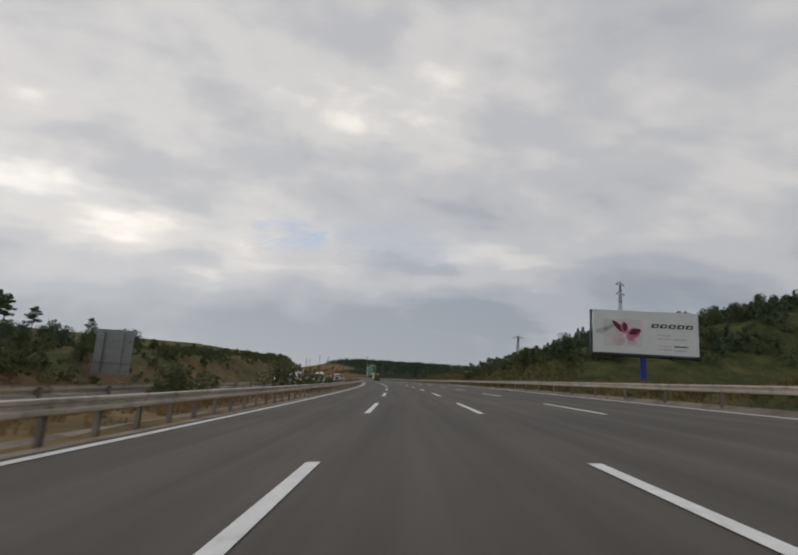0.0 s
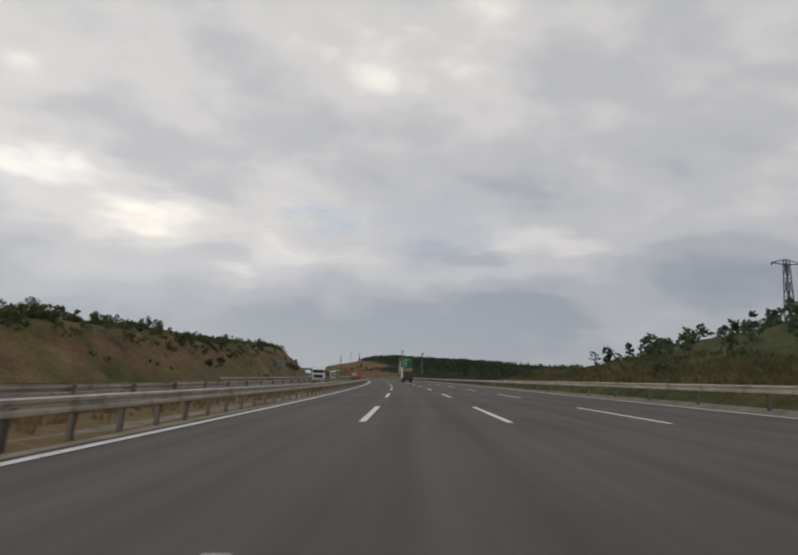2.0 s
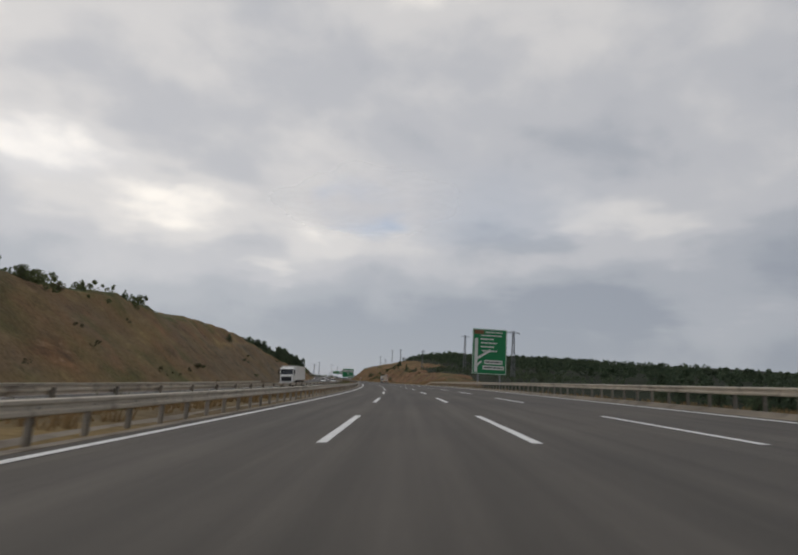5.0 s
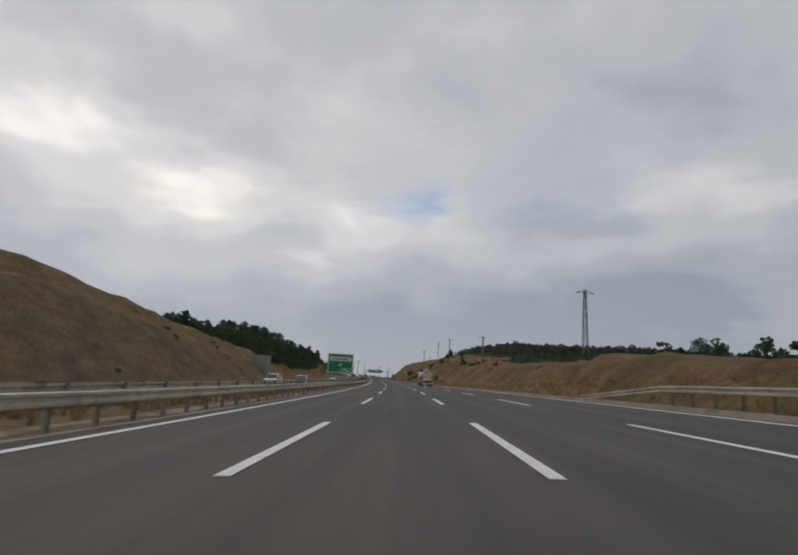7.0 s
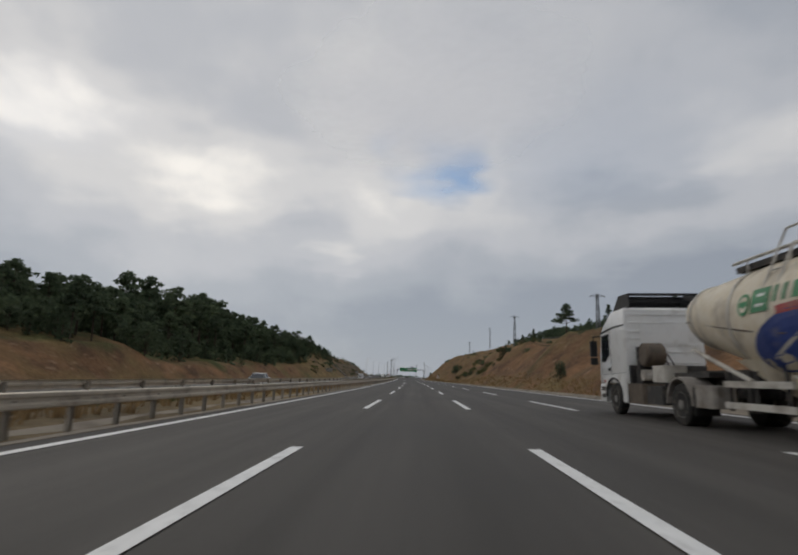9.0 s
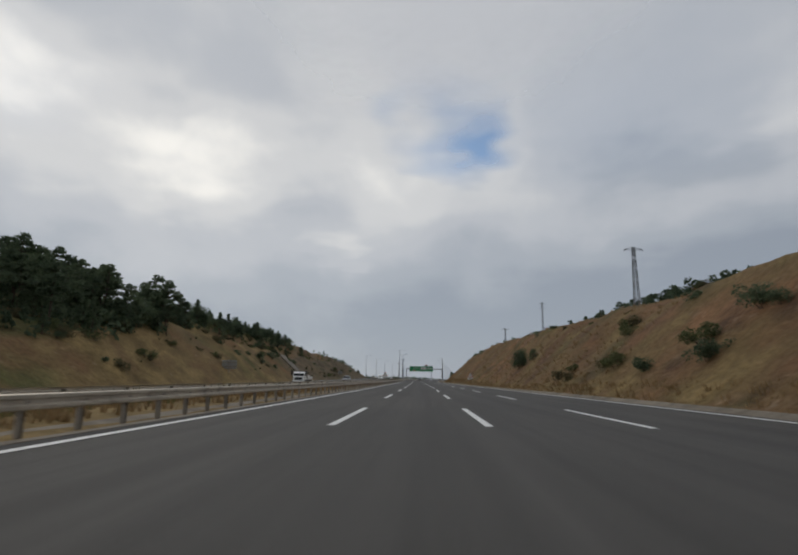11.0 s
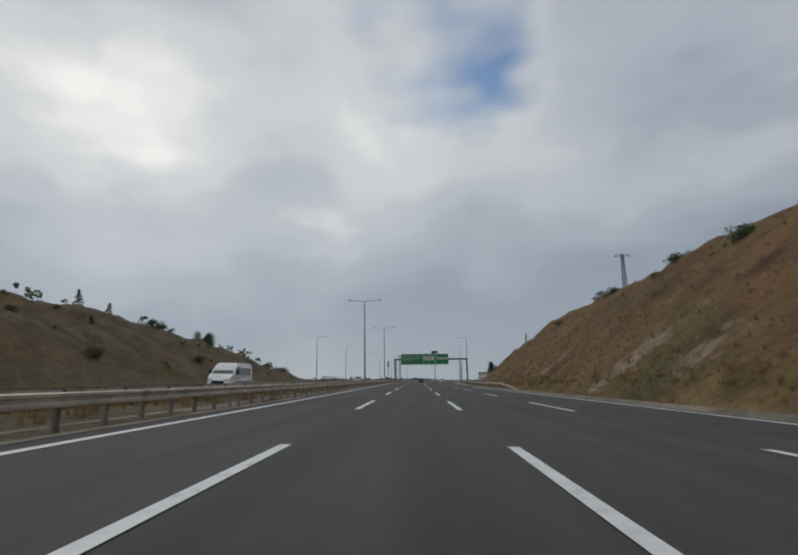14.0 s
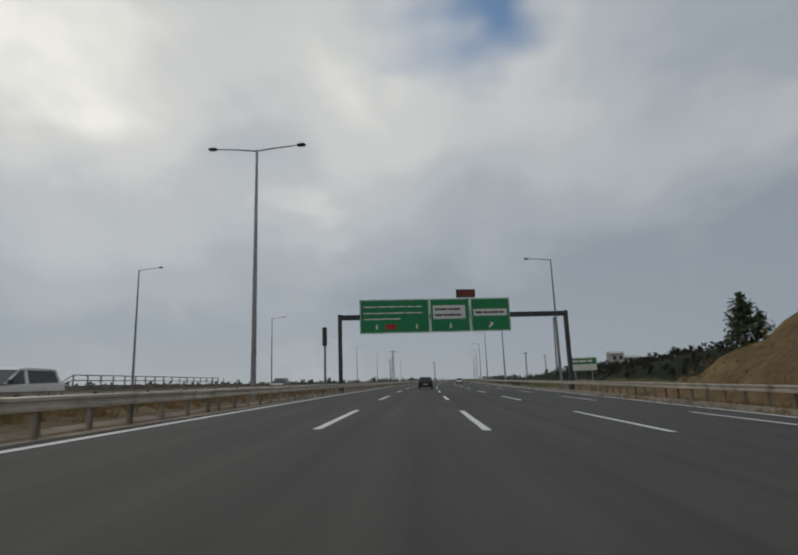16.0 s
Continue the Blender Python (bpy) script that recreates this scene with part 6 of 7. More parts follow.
    part("rear_window", Geo().add([(-w + 0.3, back + 0.03, belt + 0.06), (w - 0.3, back + 0.03, belt + 0.06), (w - 0.42, cab[1][0] - 0.02, top - 0.14), (-w + 0.42, cab[1][0] - 0.02, top - 0.14)], [(0, 1, 2, 3)]), GLASS, ob)
    return ob


def van(label, length, height, windows, m, width=2.0, nose=1.0):
    """A panel van or minibus; windows: side windows all along."""
    ob = thing("minibus" if windows else "delivery_van", label, "minibus" if windows else "van", "vans on the motorway", m=m)
    L, w, h = length, width / 2, height
    f = L / 2
    out = [(-f, 0.35), (-f - 0.02, 1.2), (-f + 0.05, h - 0.35), (-f + 0.14, h - 0.1), (-f + 0.4, h), (0, h + 0.02), (f - nose - 1.25, h), (f - nose - 0.98, h - 0.06), (f - nose - 0.76, h - 0.2), (f - nose + 0.1, 1.38), (f - nose + 0.4, 1.26), (f - 0.32, 1.08), (f - 0.1, 0.93), (f, 0.72), (f + 0.02, 0.42), (f - 0.2, 0.28), (-f + 0.2, 0.28)]
    tuck = lambda y, z: 0.03 + 0.10 * max(0.0, z - 1.1) / (h - 1.1) + (0.10 if z > h - 0.09 else 0.0) + (0.16 if y > f - 0.15 else 0.06 if y > f - 0.5 else 0.0)
    part("body", Geo().prism(out, -w, w, tuck), WHITE, ob)
    a, b = (f - nose - 0.76, h - 0.2), (f - nose + 0.06, 1.38)
    g = Geo()
    q = 0.03
    v = [(-w + 0.16, b[0] + q, b[1] + 0.02), (w - 0.16, b[0] + q, b[1] + 0.02), (w - 0.22, a[0] + q + 0.05, a[1] - 0.08), (-w + 0.22, a[0] + q + 0.05, a[1] - 0.08)]
    g.add(v + [(x, y - 0.02, z) for x, y, z in v], [(0, 1, 2, 3), (0, 1, 5, 4), (1, 2, 6, 5), (2, 3, 7, 6), (3, 0, 4, 7)])
    part("windscreen", g, SKY_WINDSCREEN, ob, "windscreen with the sky's reflection in its grey tint")
    for side in (-1, 1):
        side_x = lambda z: side * (w - tuck(0, z))
        x = side * (w - 0.055)
        win = [(f - nose - 0.25, 1.36), (f - nose - 0.95, h - 0.32), (f - nose - 1.5, h - 0.32), (f - nose - 1.5, 1.3)]
        sets = [win]
        if windows:
            n = 3
            a0, a1 = -f + 0.35, f - nose - 1.6
            sets += [[(a0 + (a1 - a0) * i / n + 0.06, 1.3), (a0 + (a1 - a0) * i / n + 0.06, h - 0.4), (a0 + (a1 - a0) * (i + 1) / n - 0.06, h - 0.4), (a0 + (a1 - a0) * (i + 1) / n - 0.06, 1.3)] for i in range(n)]
        for pts in sets:
            n = len(pts)
            g = Geo()
            v = [(side_x(z) + side * 0.012, y, z) for y, z in pts]
            g.add(v + [(xx - side * 0.02, y, z) for xx, y, z in v], [tuple(range(n))] + [(i, (i + 1) % n, n + (i + 1) % n, n + i) for i in range(n)])
            part("side_window", g, GLASS, ob, "dark side window")
        part("mirror", Geo().box(side * (w + 0.12) - 0.1, side * (w + 0.12) + 0.1, f - nose - 0.35, f - nose - 0.22, 1.4, 1.72, 0.03), BLACK_PLASTIC, ob)
        part("headlight", Geo().box(side * (w - 0.36) - 0.18, side * (w - 0.36) + 0.18, f - 0.22, f - 0.03, 0.82, 1.0, 0.03), HEAD, ob, "clear headlight")
        part("trim_strip", panel_x([(-f + 0.3, 0.72), (f - nose - 0.2, 0.72), (f - nose - 0.2, 0.8), (-f + 0.3, 0.8)], side * (w - 0.03), side), BLACK_PLASTIC, ob)
        for y in (f - 0.95, -f + 1.15):
            wheel(ob, side * (w + 0.0), y, 0.35, 0.22, side)
        part("tail_light", Geo().box(side * (w - 0.16) - 0.08, side * (w - 0.16) + 0.08, -f - 0.04, -f + 0.05, 0.9, 1.4), TAIL, ob)
    part("grille", Geo().box(-0.5, 0.5, f - 0.06, f + 0.025, 0.62, 0.84, 0.02), BLACK_PLASTIC, ob)
    part("bumper", Geo().box(-w + 0.12, w - 0.12, f - 0.1, f + 0.06, 0.3, 0.55, 0.05), BLACK_PLASTIC, ob)
    return ob


def cab_over(parent, paint, front, length, width, z0, z1):
    """A lorry's cab: shell, windscreen, side windows, door lines, mirrors, grille, bumper, lamps."""
    w = width / 2
    back = front - length
    h = z1 - z0
    out = [(back, z0), (back, z1 - 0.06), (back + 0.15, z1), (front - 0.75, z1), (front - 0.30, z1 - 0.28), (front - 0.12, z0 + 0.55 * h), (front, z0 + 0.36 * h), (front, z0)]
    tuck = lambda y, z: (0.12 if y > front - 0.2 else 0.02) + 0.05 * max(0.0, (z - z0 - h * 0.5) / h)
    cab = part("cab", Geo().prism(out, -w, w, tuck), paint, parent, "painted cab shell")
    g = Geo()
    za, zb = z0 + 0.50 * h, z1 - 0.40
    v = [(-w + 0.17, front - 0.06, za), (w - 0.17, front - 0.06, za), (w - 0.2, front - 0.22, zb), (-w + 0.2, front - 0.22, zb)]
    g.add(v + [(x, y - 0.05, z) for x, y, z in v], [(0, 1, 2, 3), (0, 1, 5, 4), (1, 2, 6, 5), (2, 3, 7, 6), (3, 0, 4, 7)])
    part("windscreen", g, GLASS, cab, "dark windscreen")
    part("visor", Geo().box(-w + 0.1, w - 0.1, front - 0.3, front - 0.02, zb + 0.04, zb + 0.12), BLACK_PLASTIC, cab)
    for side in (-1, 1):
        part("side_window", panel_x([(front - 0.35, za + 0.02), (front - 0.5, zb), (front - 1.15, zb), (front - 1.15, za - 0.04)], side * (w - 0.035), side, 0.02), GLASS, cab, "dark side window")
        for y in (front - 0.28, front - 1.28):
            part("door_edge", panel_x([(y, z0 + 0.1), (y + 0.015, z0 + 0.1), (y + 0.015, za + 0.3), (y, za + 0.3)], side * (w - 0.02), side, 0.008), BLACK_PLASTIC, cab)
        part("door_handle", Geo().box(side * w - 0.02, side * w + 0.02, front - 1.2, front - 1.0, za - 0.2, za - 0.15), BLACK_PLASTIC, cab)
        part("mirror", Geo().box(side * (w + 0.16) - 0.1, side * (w + 0.16) + 0.1, front - 0.22, front - 0.08, za + 0.1, za + 0.75, 0.03), BLACK_PLASTIC, cab)
        part("headlight", Geo().box(side * (w - 0.36) - 0.2, side * (w - 0.36) + 0.2, front - 0.05, front + 0.03, z0 - 0.25, z0 - 0.05, 0.03), HEAD, cab, "clear headlight")
        for k in range(4):
            z = z1 - 0.35 - 0.28 * k
            part("seam", panel_x([(back + 0.06, z), (front - 1.4, z), (front - 1.4, z + 0.02), (back + 0.06, z + 0.02)], side * (w - 0.035), side, 0.012), paint, cab)
    for k in range(4):
        part("seam", Geo().box(-w + 0.15, w - 0.15, back - 0.02, back + 0.01, z1 - 0.5 - 0.3 * k, z1 - 0.46 - 0.3 * k), paint, cab)
    part("grille", Geo().box(-w + 0.35, w - 0.35, front - 0.03, front + 0.02, z0 + 0.05, z0 + 0.34 * h, 0.02), BLACK_PLASTIC, cab)
    part("bumper", Geo().box(-w + 0.02, w - 0.02, front - 0.35, front + 0.04, 0.35, z0 - 0.02, 0.06), paint, cab)
    return cab


def tractor_cab(parent):
    """High-roofed white cab, front at y = 0: shell, gutter, windows, doors, steps, wheel arches, ribbed back, black wind deflector."""
    w, back = 1.22, -2.5
    shell = [(back, 0.98), (back, 3.28), (back + 0.08, 3.36), (-1.35, 3.34), (-0.62, 2.98), (-0.26, 2.74), (-0.12, 2.05), (-0.02, 1.72), (0.0, 1.0)]
    cab = part("cab", Geo().soft_prism(shell, -w, w, 0.07), WHITE, parent, "white painted cab shell", smooth=True)
    v = [(-w + 0.14, -0.10, 1.78), (w - 0.14, -0.10, 1.78), (w - 0.18, -0.25, 2.62), (-w + 0.18, -0.25, 2.62)]
    part("windscreen", Geo().add(v + [(x, y - 0.06, z) for x, y, z in v], [(0, 1, 2, 3), (0, 1, 5, 4), (1, 2, 6, 5), (2, 3, 7, 6), (3, 0, 4, 7)]), GLASS, cab, "dark windscreen")
    part("visor", Geo().prism([(-0.3, 2.66), (-0.02, 2.58), (0.0, 2.64), (-0.34, 2.8)], -w + 0.1, w - 0.1), BLACK_PLASTIC, cab, "black sun visor")
    part("grille", Geo().box(-w + 0.3, w - 0.3, -0.03, 0.03, 1.05, 1.6, 0.02), BLACK_PLASTIC, cab)
    part("bumper", Geo().soft_prism([(-0.55, 0.36), (-0.55, 0.97), (0.02, 0.97), (0.06, 0.85), (0.06, 0.42), (0.0, 0.36)], -w, w, 0.05), WHITE, cab, smooth=True)
    for side in (-1, 1):
        x = side * (w - 0.004)
        part("side_window", panel_x([(-0.27, 1.78), (-0.36, 2.55), (-1.02, 2.6), (-1.02, 1.98), (-0.62, 1.74)], x, side, 0.012), GLASS, cab, "dark side window")
        part("window_seal", panel_x([(-0.22, 1.72), (-0.32, 2.60), (-1.07, 2.65), (-1.07, 1.94), (-0.62, 1.69)], x - side * 0.006, side, 0.012), BLACK_PLASTIC, cab)
        part("roof_gutter", panel_x([(-0.25, 2.66), (-0.25, 2.74), (-1.5, 2.84), (-2.45, 2.84), (-2.45, 2.80), (-1.5, 2.78)], x, side, 0.014), BLACK_PLASTIC, cab, "dark roof gutter strip")
        for y0, z0, y1, z1 in ((-1.16, 1.0, -1.16, 2.74), (-0.2, 1.0, -0.2, 1.7)):
            part("door_edge", panel_x([(y0, z0), (y0 - 0.014, z0), (y1 - 0.014, z1), (y1, z1)], x, side, 0.008), CHASSIS, cab)
        part("panel_line", panel_x([(-0.2, 1.28), (-2.44, 1.34), (-2.44, 1.325), (-0.2, 1.265)], x, side, 0.008), SIGN_BACK, cab)
        part("side_panel", panel_x([(-1.3, 2.0), (-1.3, 2.66), (-2.35, 2.68), (-2.35, 2.0)], x, side, 0.01), WHITE, cab)
        part("door_handle", Geo().box(side * w - 0.025, side * w + 0.025, -1.08, -0.9, 1.40, 1.5), BLACK_PLASTIC, cab)
        part("mirror", Geo().box(side * (w + 0.2) - 0.12, side * (w + 0.2) + 0.12, -0.12, 0.04, 1.9, 2.45, 0.04), BLACK_PLASTIC, cab, "black mirror housing")
        part("mirror", Geo().box(side * (w + 0.2) - 0.12, side * (w + 0.2) + 0.12, -0.12, 0.04, 1.62, 1.86, 0.04), BLACK_PLASTIC, cab, "small lower mirror")
        part("mirror_arm", Geo().tube([(side * (w - 0.05), -0.2, 2.62), (side * (w + 0.2), -0.05, 2.6), (side * (w + 0.2), -0.04, 2.4)], 0.025, 6), BLACK_PLASTIC, cab)
        part("headlight", Geo().box(side * (w - 0.34) - 0.2, side * (w - 0.34) + 0.2, 0.02, 0.075, 0.68, 0.88, 0.02), HEAD, cab, "clear headlight")
        # wheel arch: a white band round the front wheel, cut out of nothing, standing proud of the dark underside
        n = 12
        arc = [(-1.35 + 0.74 * math.cos(math.pi * i / n), 0.55 + 0.74 * math.sin(math.pi * i / n) * 0.82) for i in range(n + 1)]
        outer = [(-0.5, 0.40), (-0.5, 1.22), (-2.42, 1.22), (-2.42, 0.42), (-2.13, 0.42)]
        poly = outer + arc[::-1] + [(-0.57, 0.40)]
        bm = bmesh.new()
        for xx in (side * (w - 0.03), side * (w + 0.02)):
            bm.faces.new([bm.verts.new((xx, y, z)) for y, z in poly])
        bm.verts.ensure_lookup_table()
        k = len(poly)
        for i in range(k):
            bm.faces.new([bm.verts[i], bm.verts[(i + 1) % k], bm.verts[k + (i + 1) % k], bm.verts[k + i]])
        bmesh.ops.triangulate(bm, faces=bm.faces)
        bmesh.ops.recalc_face_normals(bm, faces=bm.faces)
        me = bpy.data.meshes.new("wheel_arch")
        bm.to_mesh(me)
        bm.free()
        part("wheel_arch", me, WHITE, cab, "white wheel arch panel")
        part("arch_lip", Geo().tube([(side * (w + 0.02), y, z) for y, z in arc], 0.035, 6), BLACK_PLASTIC, cab)
        for z in (0.5, 0.74):
            part("step", Geo().box(side * (w + 0.005) - 0.02, side * (w + 0.005) + 0.02, -0.46, -0.16, z, z + 0.13), CHASSIS, cab)
        part("marker_lamp", Geo().box(side * (w + 0.03) - 0.015, side * (w + 0.03) + 0.015, -0.60, -0.52, 1.02, 1.09), TAIL, cab)
        # deflector fins
        part("deflector_fin", Geo().prism([(back - 0.1, 3.34), (back - 0.1, 3.80), (-1.75, 3.82), (-1.2, 3.36)], side * (w - 0.16) - 0.02, side * (w - 0.16) + 0.02), BLACK_PLASTIC, cab, "black side fin of the deflector")
    part("deflector", Geo().prism([(-1.15, 3.34), (-1.68, 3.82), (-1.74, 3.82), (-1.24, 3.34)], -w + 0.18, w - 0.18), BLACK_PLASTIC, cab, "black sloping wind deflector")
    part("deflector_bar", Geo().box(-w + 0.16, w - 0.16, back - 0.12, back - 0.06, 3.72, 3.80).box(-w + 0.16, w - 0.16, back + 0.2, back + 0.26, 3.55, 3.62), BLACK_PLASTIC, cab)
    for z in (1.62, 1.95, 2.16, 2.37, 2.58, 2.86, 3.12):
        part("rib", Geo().box(-w + 0.14, w - 0.14, back - 0.022, back + 0.004, z, z + 0.035, 0.01), WHITE, cab)
    part("back_panel", Geo().box(-0.75, 0.75, back - 0.03, back + 0.004, 2.22, 2.84, 0.02), WHITE, cab)
    part("engine_tunnel", Geo().box(-w + 0.06, w - 0.06, back - 0.12, back + 0.01, 0.7, 1.55, 0.02).box(-w + 0.2, -w + 0.75, back - 0.5, back - 0.12, 0.85, 1.45, 0.05).box(0.1, 0.8, back - 0.45, back - 0.12, 0.9, 1.4, 0.05), CHASSIS, cab, "dark machinery behind the cab")
    return cab


def mudguard(parent, side, y, r, x0, x1, mat, label="", cz=0.52):
    n = 10
    arc = [(y + r * math.cos(math.pi * i / n), cz + r * math.sin(math.pi * i / n)) for i in range(n + 1)]
    inner = [(y + (r - 0.05) * math.cos(math.pi * i / n), cz + (r - 0.05) * math.sin(math.pi * i / n)) for i in range(n + 1)][::-1]
    pts, k = arc + inner, 2 * (n + 1)
    g = Geo().add([(side * x0, a, b) for a, b in pts] + [(side * x1, a, b) for a, b in pts],
                  [(i, i + 1, k - 2 - i, k - 1 - i) for i in range(n)] + [(k + i, k + i + 1, 2 * k - 2 - i, 2 * k - 1 - i) for i in range(n)] + [(i, (i + 1) % k, k + (i + 1) % k, k + i) for i in range(k)])
    return part("mudguard", g, mat, parent, label)


def box_lorry(label, m):
    """A two-axle lorry with a cream box and a raised tail lift. The origin is under the rear door."""
    ob = thing("box_lorry", label, "lorry", m=m)
    w, top, deck, L = 1.25, 3.72, 1.12, 8.6
    part("cargo_box", Geo().box(-w, w, 0.02, L, deck, top, 0.03), CREAM, ob, "cream insulated box")
    g = Geo()
    for x in (-w, w):
        g.box(x - 0.035, x + 0.035, 0.0, L + 0.02, top - 0.06, top + 0.03).box(x - 0.03, x + 0.03, 0.0, L + 0.02, deck - 0.04, deck + 0.08)
        g.box(x - 0.035, x + 0.035, L - 0.05, L + 0.03, deck, top)
    part("edge_trim", g, CREAM, ob)
    g = Geo()
    g.box(-w, w, -0.06, 0.02, top - 0.16, top + 0.04).box(-w, -w + 0.11, -0.06, 0.02, deck - 0.05, top - 0.16).box(w - 0.11, w, -0.06, 0.02, deck - 0.05, top - 0.16).box(-w + 0.11, w - 0.11, -0.06, 0.02, deck - 0.05, deck + 0.06)
    part("door_frame", g, material("brown_frame", (0.15, 0.07, 0.042), 0.7, vary=0.2, grain=6, stain=1.5, bump=0.05, dirt=(0.10, 0.07, 0.05), dirt_amount=0.4), ob, "brown door frame")
    part("top_rail", Geo().box(-w - 0.02, w + 0.02, -0.1, 0.05, top + 0.04, top + 0.10), BLACK_PLASTIC, ob)
    for a, b in ((-w + 0.12, -0.02), (0.02, w - 0.12)):
        d = part("rear_door", Geo().box(a, b, -0.045, 0.015, deck + 0.07, top - 0.17, 0.015), CREAM_DIRTY, ob, "dusty cream rear door")
        for z in (top - 0.5, top - 1.3, deck + 0.5):
            part("hinge", Geo().box((a if a < -0.1 else b - 0.22), (a + 0.22 if a < -0.1 else b), -0.07, -0.045, z, z + 0.08), RIM, d)
        xr = -0.12 if a < -0.1 else 0.12
        part("locking_bar", Geo().tube([(xr, -0.075, deck + 0.1), (xr, -0.075, top - 0.2)], 0.022, 6), RIM, d)
        part("bar_keeper", Geo().box(xr - 0.05, xr + 0.05, -0.1, -0.045, top - 1.0, top - 0.9), RIM, d)
    lift = part("tail_lift", Geo().box(-w + 0.02, w - 0.02, -0.20, -0.10, 0.85, 2.70, 0.02), DUST_BROWN, ob, "dusty grey-brown tail lift platform")
    for z in (1.30, 1.55, 1.85, 2.15, 2.42):
        part("rib", Geo().box(-0.55, 0.55, -0.235, -0.2, z, z + 0.045), DUST_BROWN, lift)
    for x in (-1.0, -0.6, 0.56, 0.96):
        part("rib", Geo().box(x, x + 0.05, -0.235, -0.2, 1.2, 2.5), DUST_BROWN, lift)
    part("beam", Geo().box(-w, w, -0.30, -0.18, 0.98, 1.16, 0.02), DUST_BROWN, lift)
    part("marker_board", plate(w - 0.20, w - 0.04, 1.25, 1.85, -0.205), SIGN_ORANGE, lift, "red and orange striped marker")
    for i in range(3):
        part("stripe", arrow_geo(-0.215, [(w - 0.195, 1.27 + i * 0.19), (w - 0.045, 1.36 + i * 0.19), (w - 0.045, 1.45 + i * 0.19), (w - 0.195, 1.36 + i * 0.19)]), SIGN_RED, lift)
    for x in (-0.42, 0.42):
        part("lift_arm", Geo().tube([(x, -0.12, 1.0), (x, 0.5, 0.62)], 0.07, 8), CHASSIS, ob)
    part("chassis", Geo().box(-0.45, -0.33, -0.1, L + 1.6, 0.75, 1.05).box(0.33, 0.45, -0.1, L + 1.6, 0.75, 1.05), CHASSIS, ob)
    part("lift_mechanism", Geo().box(-1.18, 1.18, -0.16, 0.0, 0.62, 0.84, 0.03).box(-0.5, -0.3, -0.2, 0.3, 0.4, 0.7).box(0.3, 0.5, -0.2, 0.3, 0.4, 0.7), CHASSIS, ob, "dark tail lift mechanism")
    part("underrun_bar", Geo().box(-1.15, 1.15, -0.12, 0.02, 0.45, 0.62, 0.03), CHASSIS, ob)
    for side in (-1, 1):
        part("tail_light", Geo().box(side * 0.98 - 0.16, side * 0.98 + 0.16, -0.18, -0.1, 0.68, 0.8, 0.02), TAIL_DIM, ob, "dim red tail light cluster")
        part("mud_flap", Geo().box(side * 0.95 - 0.28, side * 0.95 + 0.28, 1.35, 1.37, 0.25, 0.85), BLACK_PLASTIC, ob)
        for z in (0.55, 0.85):
            part("side_guard", Geo().box(side * 1.2 - 0.025, side * 1.2 + 0.025, 3.2, 6.6, z, z + 0.11), RIM, ob, "pale side guard")
        for y in (3.4, 5.0, 6.4):
            part("guard_stay", Geo().box(side * 1.16 - 0.02, side * 1.16 + 0.02, y, y + 0.06, 0.55, 1.1), CHASSIS, ob)
        wheel(ob, side * 1.22, 2.1, 0.48, 0.55, side)
        wheel(ob, side * 1.20, 8.5, 0.48, 0.30, side)
        part("fuel_tank", Geo().box(side * 0.9 - 0.28, side * 0.9 + 0.28, 6.7, 7.7, 0.45, 0.98, 0.08), CHASSIS, ob)
        part("side_lamp_strip", panel_x([(0.4, deck + 0.10), (3.9, deck + 0.12), (3.9, deck + 0.2), (0.4, deck + 0.22)], side * w, side, 0.006), CREAM_DIRTY, ob, "rust-stained lower edge")
    cab_over(ob, WHITE, L + 2.0, 1.9, 2.4, 0.85, 2.9)
    return ob


